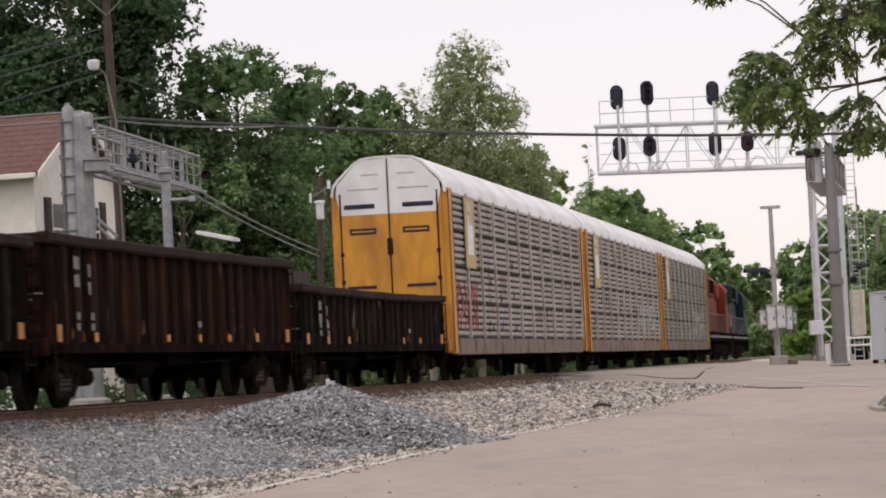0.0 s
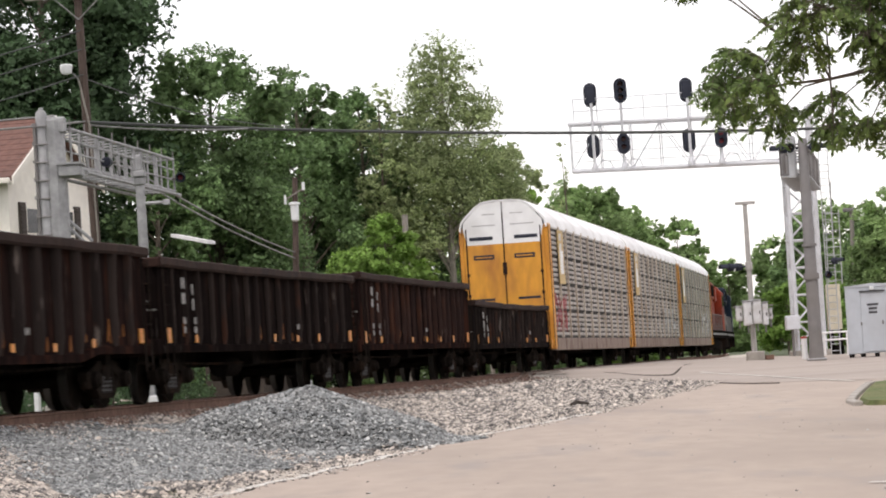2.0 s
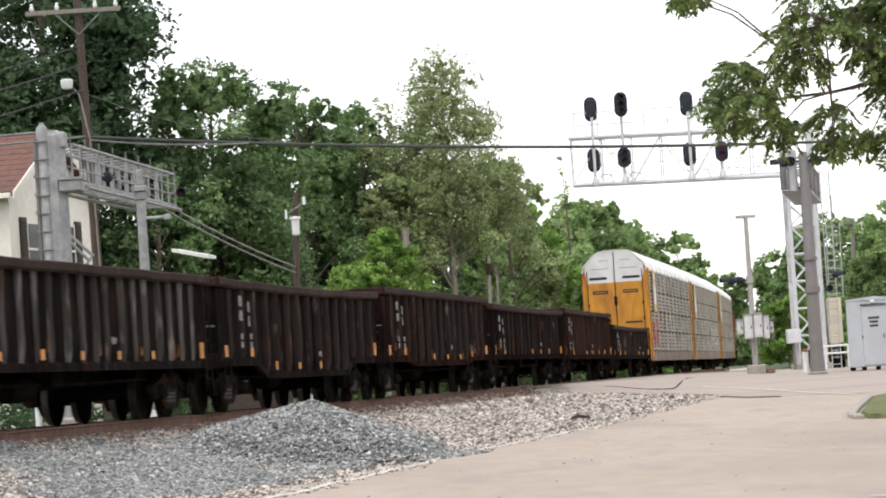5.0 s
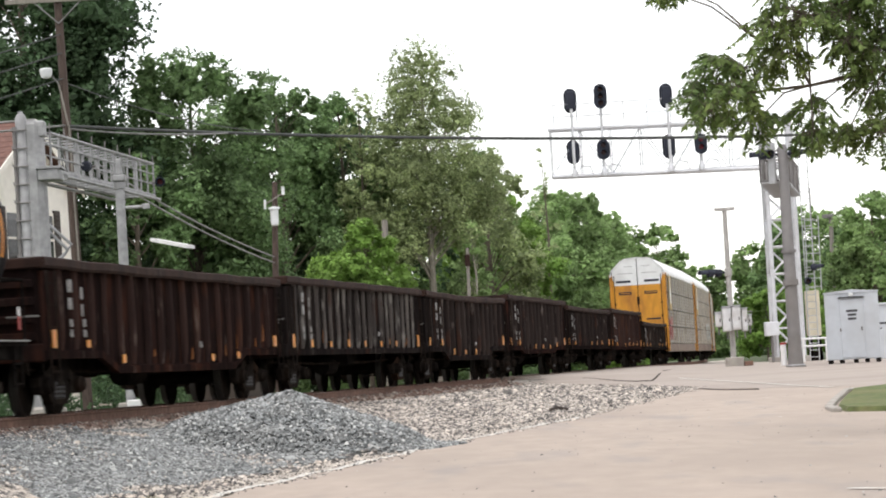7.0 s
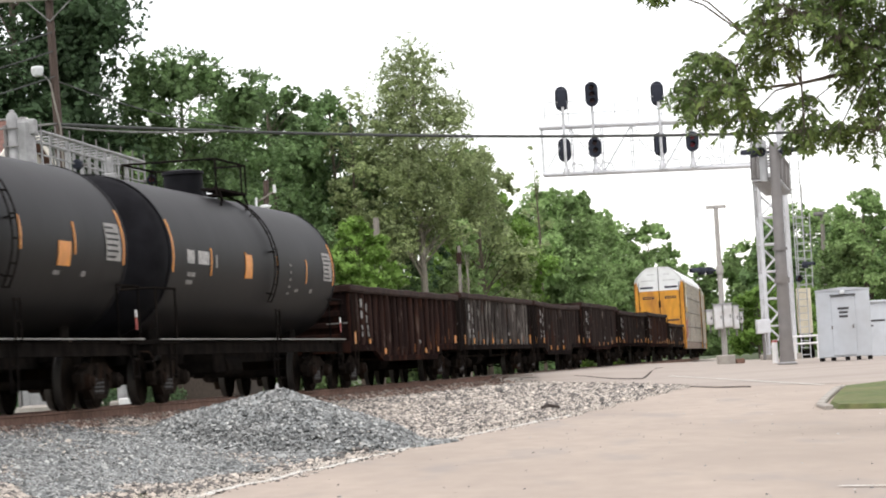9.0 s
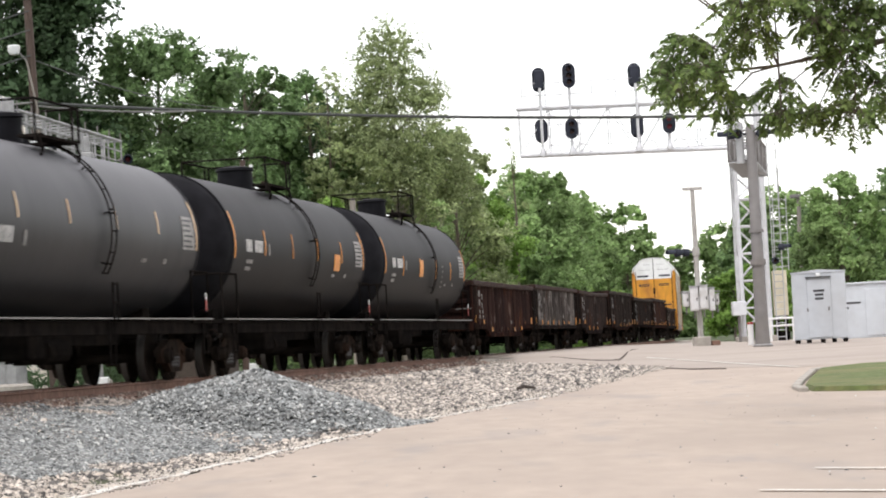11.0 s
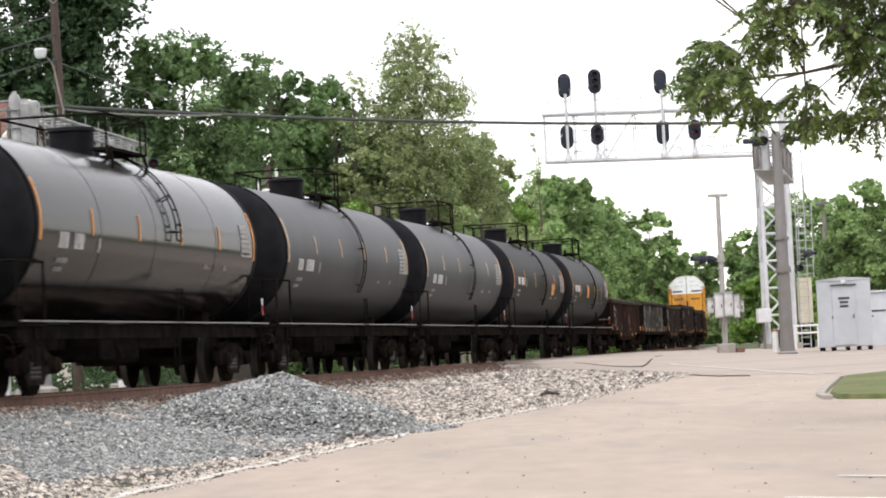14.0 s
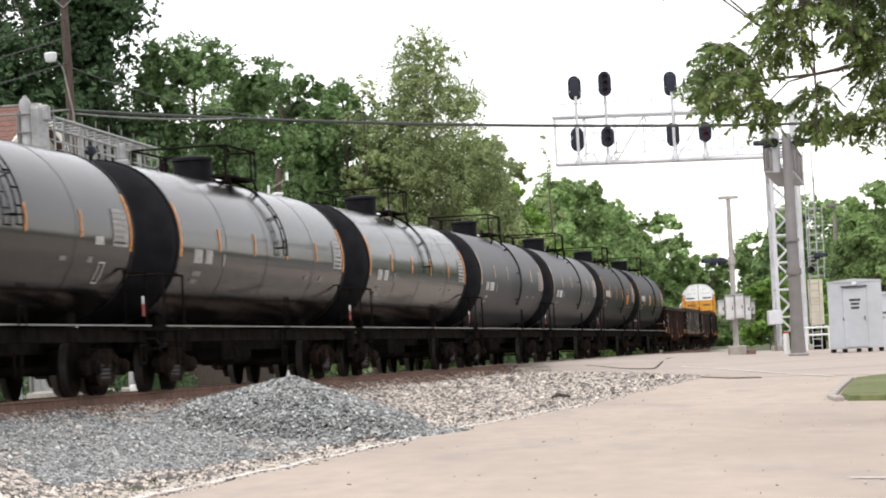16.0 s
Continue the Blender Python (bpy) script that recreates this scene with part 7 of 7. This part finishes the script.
HUBS = [((9.9, 41, 5.2), (7.6, 40.6, 5.4), (6.2, 40.2, 4.95), (4.9, 40, 4.35)), ((9.95, 41, 4.4), (8.0, 40.8, 4.3), (6.6, 40.3, 3.95), (5.5, 40, 3.75), (4.6, 40, 3.7))]
for hub in HUBS:
    limb.tube(hub, [0.11, 0.06, 0.034, 0.022, 0.014][:len(hub)], 7)
joints = [Vector(p) for hub in HUBS for p in hub[1:]]
pts, dirs = [], []
twig = Form()
for cx, cz, rad in CLUMPS:
    rad *= 1.2
    cx, cz = cx + 0.13, cz + 0.0
    c = Vector((cx, 40 + r.uniform(-0.5, 0.5), cz))
    j = min(joints, key=lambda q: (q - c).length + (3 if q.x < c.x - 0.1 else 0))
    limb.tube([j, j.lerp(c, 0.5) + Vector((0, 0, 0.12)), c], [0.016, 0.012, 0.008], 5)
    for _ in range(int(38 * rad / 0.4)):
        u = Vector(r.normal(size=3)).normalized()
        u.z = u.z * 0.7 - 0.12
        u.x -= 0.2
        tip = c + u * rad * (0.45 + 0.65 * r.rand() ** 0.6)
        mid = c.lerp(tip, 0.55) + Vector((0, 0, 0.05))
        droop = tip - Vector((0, 0, 0.09))
        twig.tube([c, mid, droop], [0.006, 0.005, 0.003], 3)
        axis = (droop - mid).normalized()
        side = axis.cross(Vector((r.normal() * 0.4, r.normal() * 0.4, 1))).normalized()
        for k in range(5):
            p = mid.lerp(droop, 0.25 + 0.75 * k / 4)
            for sgn in (-1, 1):
                dd = axis * 0.55 + side * sgn + Vector((0, 0, -0.25))
                dd.normalize()
                pts.append(p + dd * 0.055)
                dirs.append(dd)
        pts.append(droop + axis * 0.06)
        dirs.append(axis)
part("trunk", limb, BARK, near)
part("twig_spray", twig, BARK, near)
part("crown", leaf_mesh("crown", pts, 0.115, 0.046, LEAF_NEAR, 92, dirs=dirs), LEAF_NEAR, near)
hi = [(9.6 + r.uniform(-2.2, 2.2), 41 + r.uniform(-2, 2), r.uniform(5.5, 9.5), 0.8) for _ in range(22)]
part("high_crown", leaf_mesh("high_crown", lobe_points(r, hi, 420)[0], 0.14, 0.06, LEAF_NEAR, 93), LEAF_NEAR, near)


# ---- loose stone ----
def stones(name, px, py, size, mat, seed, label, lift=0.0):
    """Crushed stones, six-cornered, ridged and uneven, lying on the ground."""
    r = np.random.RandomState(seed)
    n = len(px)
    pz = ground_z(px, py) + lift
    base = np.array([(-1, -0.8, -0.4), (1, -0.8, -0.4), (1, 0.8, -0.4), (-1, 0.8, -0.4), (-0.45, 0, 0.8), (0.45, 0, 0.8)], float)
    v = base[None] * r.uniform(0.7, 1.2, (n, 6, 1)) + r.uniform(-0.36, 0.36, (n, 6, 3))
    v[..., 0] *= r.uniform(0.8, 1.5, (n, 1))
    a = r.rand(n) * 6.28
    tilt = r.uniform(-0.55, 0.55, n)
    ca, sa, ct, st = np.cos(a), np.sin(a), np.cos(tilt), np.sin(tilt)
    x, y, z = v[..., 0], v[..., 1], v[..., 2] * 0.85
    y, z = y * ct[:, None] - z * st[:, None], y * st[:, None] + z * ct[:, None]
    x, y = x * ca[:, None] - y * sa[:, None], x * sa[:, None] + y * ca[:, None]
    s = (size * r.lognormal(0, 0.27, n))[:, None]
    v = np.stack([x * s + px[:, None], y * s + py[:, None], z * s + pz[:, None] + s * 0.25], 2).reshape(-1, 3)
    tri = np.array([(0, 1, 5), (0, 5, 4), (2, 3, 4), (2, 4, 5), (1, 2, 5), (3, 0, 4)])
    f = (np.arange(n)[:, None, None] * 6 + tri[None]).reshape(-1)
    me = bpy.data.meshes.new(name)
    me.vertices.add(len(v))
    me.vertices.foreach_set("co", v.ravel())
    me.loops.add(len(f))
    me.loops.foreach_set("vertex_index", f)
    me.polygons.add(n * 6)
    me.polygons.foreach_set("loop_start", np.arange(0, len(f), 3))
    me.polygons.foreach_set("loop_total", np.full(n * 6, 3))
    me.materials.append(mat)
    me.update()
    return tagged(new(name, me), label, kind="stuff")


# the mound itself, under its stones
fm = Form()
for k in range(9):
    q = k / 8
    for j in range(28):
        a = 2 * math.pi * j / 28
        x, y = PILE[0] + 2.3 * q * math.cos(a), PILE[1] + 2.55 * q * math.sin(a)
        fm.v.append((x, y, gz(x, y) - 0.03 - 0.1 * (q > 0.95)))
for k in range(8):
    fm.f += [(k * 28 + j, k * 28 + (j + 1) % 28, k * 28 + 28 + (j + 1) % 28, k * 28 + 28 + j) for j in range(28)]
solid("gravel_mound", fm, STONE_BLUE, "mound of blue-grey crushed stone beside the track", "gravel mound", kind="stuff")

r = np.random.RandomState(300)
gx, gy = r.uniform(-13, 9, 1500000), r.uniform(24, 99, 1500000)
ss, lat = along_many(gx, gy)
edge = edge_x(gy) - gx                      # metres from the road's edge
pile_d = np.hypot((gx - PILE[0]) / 2.3, (gy - PILE[1]) / 2.5)
spill = np.hypot((gx + 4.2) / 3.6, (gy - 41.5) / 7.0)
wob = 0.22 * np.sin(gx * 2.1 + gy * 0.9) + 0.15 * np.sin(gy * 1.7 - gx)
seen = (gx > -0.155 * gy - 1.0) & (edge > -0.25 + 0.2 * np.sin(gy * 1.3) * r.rand(len(gx))) & (lat > 0.95) & (ss < 99)
mixed = np.sin(gx * 1.7 + 2 * np.sin(gy * 0.31)) * np.sin(gy * 0.45 + gx * 0.6) + r.normal(size=len(gx)) * 0.35 > 0.62
blue = seen & ((pile_d + wob * 0.5 < 1.12) | (spill + wob < 1.0) & ~mixed & (edge + 0.5 * wob > 0.45 + 0.06 * np.clip(47 - gy, 0, 14)))
pale = seen & ~blue & (lat > 0.95) & (r.rand(len(gx)) < np.clip((edge + 0.4 * wob - 0.05) * 0.6, 0.15, 1) ** 2.6)
thin = np.clip(48.0 / gy, 0.25, 1.4)
stained = pale & (lat < 1.55 + 0.5 * wob + 0.5 * smooth((gy - 66) / 10))
pale &= ~stained
i = np.flatnonzero(blue & (r.rand(len(gx)) < 0.95))[:110000]
stones("crushed_stone", gx[i], gy[i], 0.021, STONE_BLUE, 301, "blue-grey crushed stone heaped and spread beside the track", 0.1 * smooth((1.7 - lat[i]) / 0.3))
i = np.flatnonzero(pale & (r.rand(len(gx)) < 0.9 * thin ** 2))[:95000]
stones("ballast_stone", gx[i], gy[i], 0.024 + 0.014 * smooth((gy[i] - 48) / 40), STONE_PALE, 302, "pale ballast stones beside the track", 0.1 * smooth((1.7 - lat[i]) / 0.3))
i = np.flatnonzero(stained & (r.rand(len(gx)) < 0.9 * thin ** 2))[:30000]
stones("ballast_stone", gx[i], gy[i], 0.026 + 0.014 * smooth((gy[i] - 48) / 40), STONE_RUST, 306, "rust-stained ballast stones along the rail", 0.1 * smooth((1.7 - lat[i]) / 0.3))
i = np.flatnonzero(seen & (edge < 1.2) & (r.rand(len(gx)) < 0.12))[:12000]
stones("grit", gx[i], gy[i], 0.011, STONE_PALE, 303, "loose grit along the edge of the road")
tx = r.uniform(42, 98, 9000)
tl = r.uniform(-0.66, 0.66, 9000)
tp = np.array([line(a, b)[:2] for a, b in zip(tx, tl)])
stones("ballast_stone", tp[:, 0], tp[:, 1], 0.03, STONE_PALE, 304, "pale ballast stones between the rails", 0.0)
bx, by = r.uniform(-4, 14, 700), r.uniform(24, 70, 700)
ok = (edge_x(by) - bx < -0.3) & (bx < 0.12 * by + 4)
stones("grit", bx[ok], by[ok], 0.009, STONE_BLUE, 305, "stray pebbles on the road")

for x, y, ln, rz in ((3.05, 62.0, 0.75, 60),):
    fm = Form().tube([(-ln / 2, 0, 0.02), (-ln * 0.1, 0.04, 0.05), (ln / 2, 0, 0.0)], [0.03, 0.045, 0.025], 7)
    solid("timber_scrap", fm, DEBRIS, "dark rotten timber scrap lying on the ballast", "scrap wood", "timber scraps", at=pose(x, y, gz(x, y) + 0.07, 0, 0, rz))


motions()
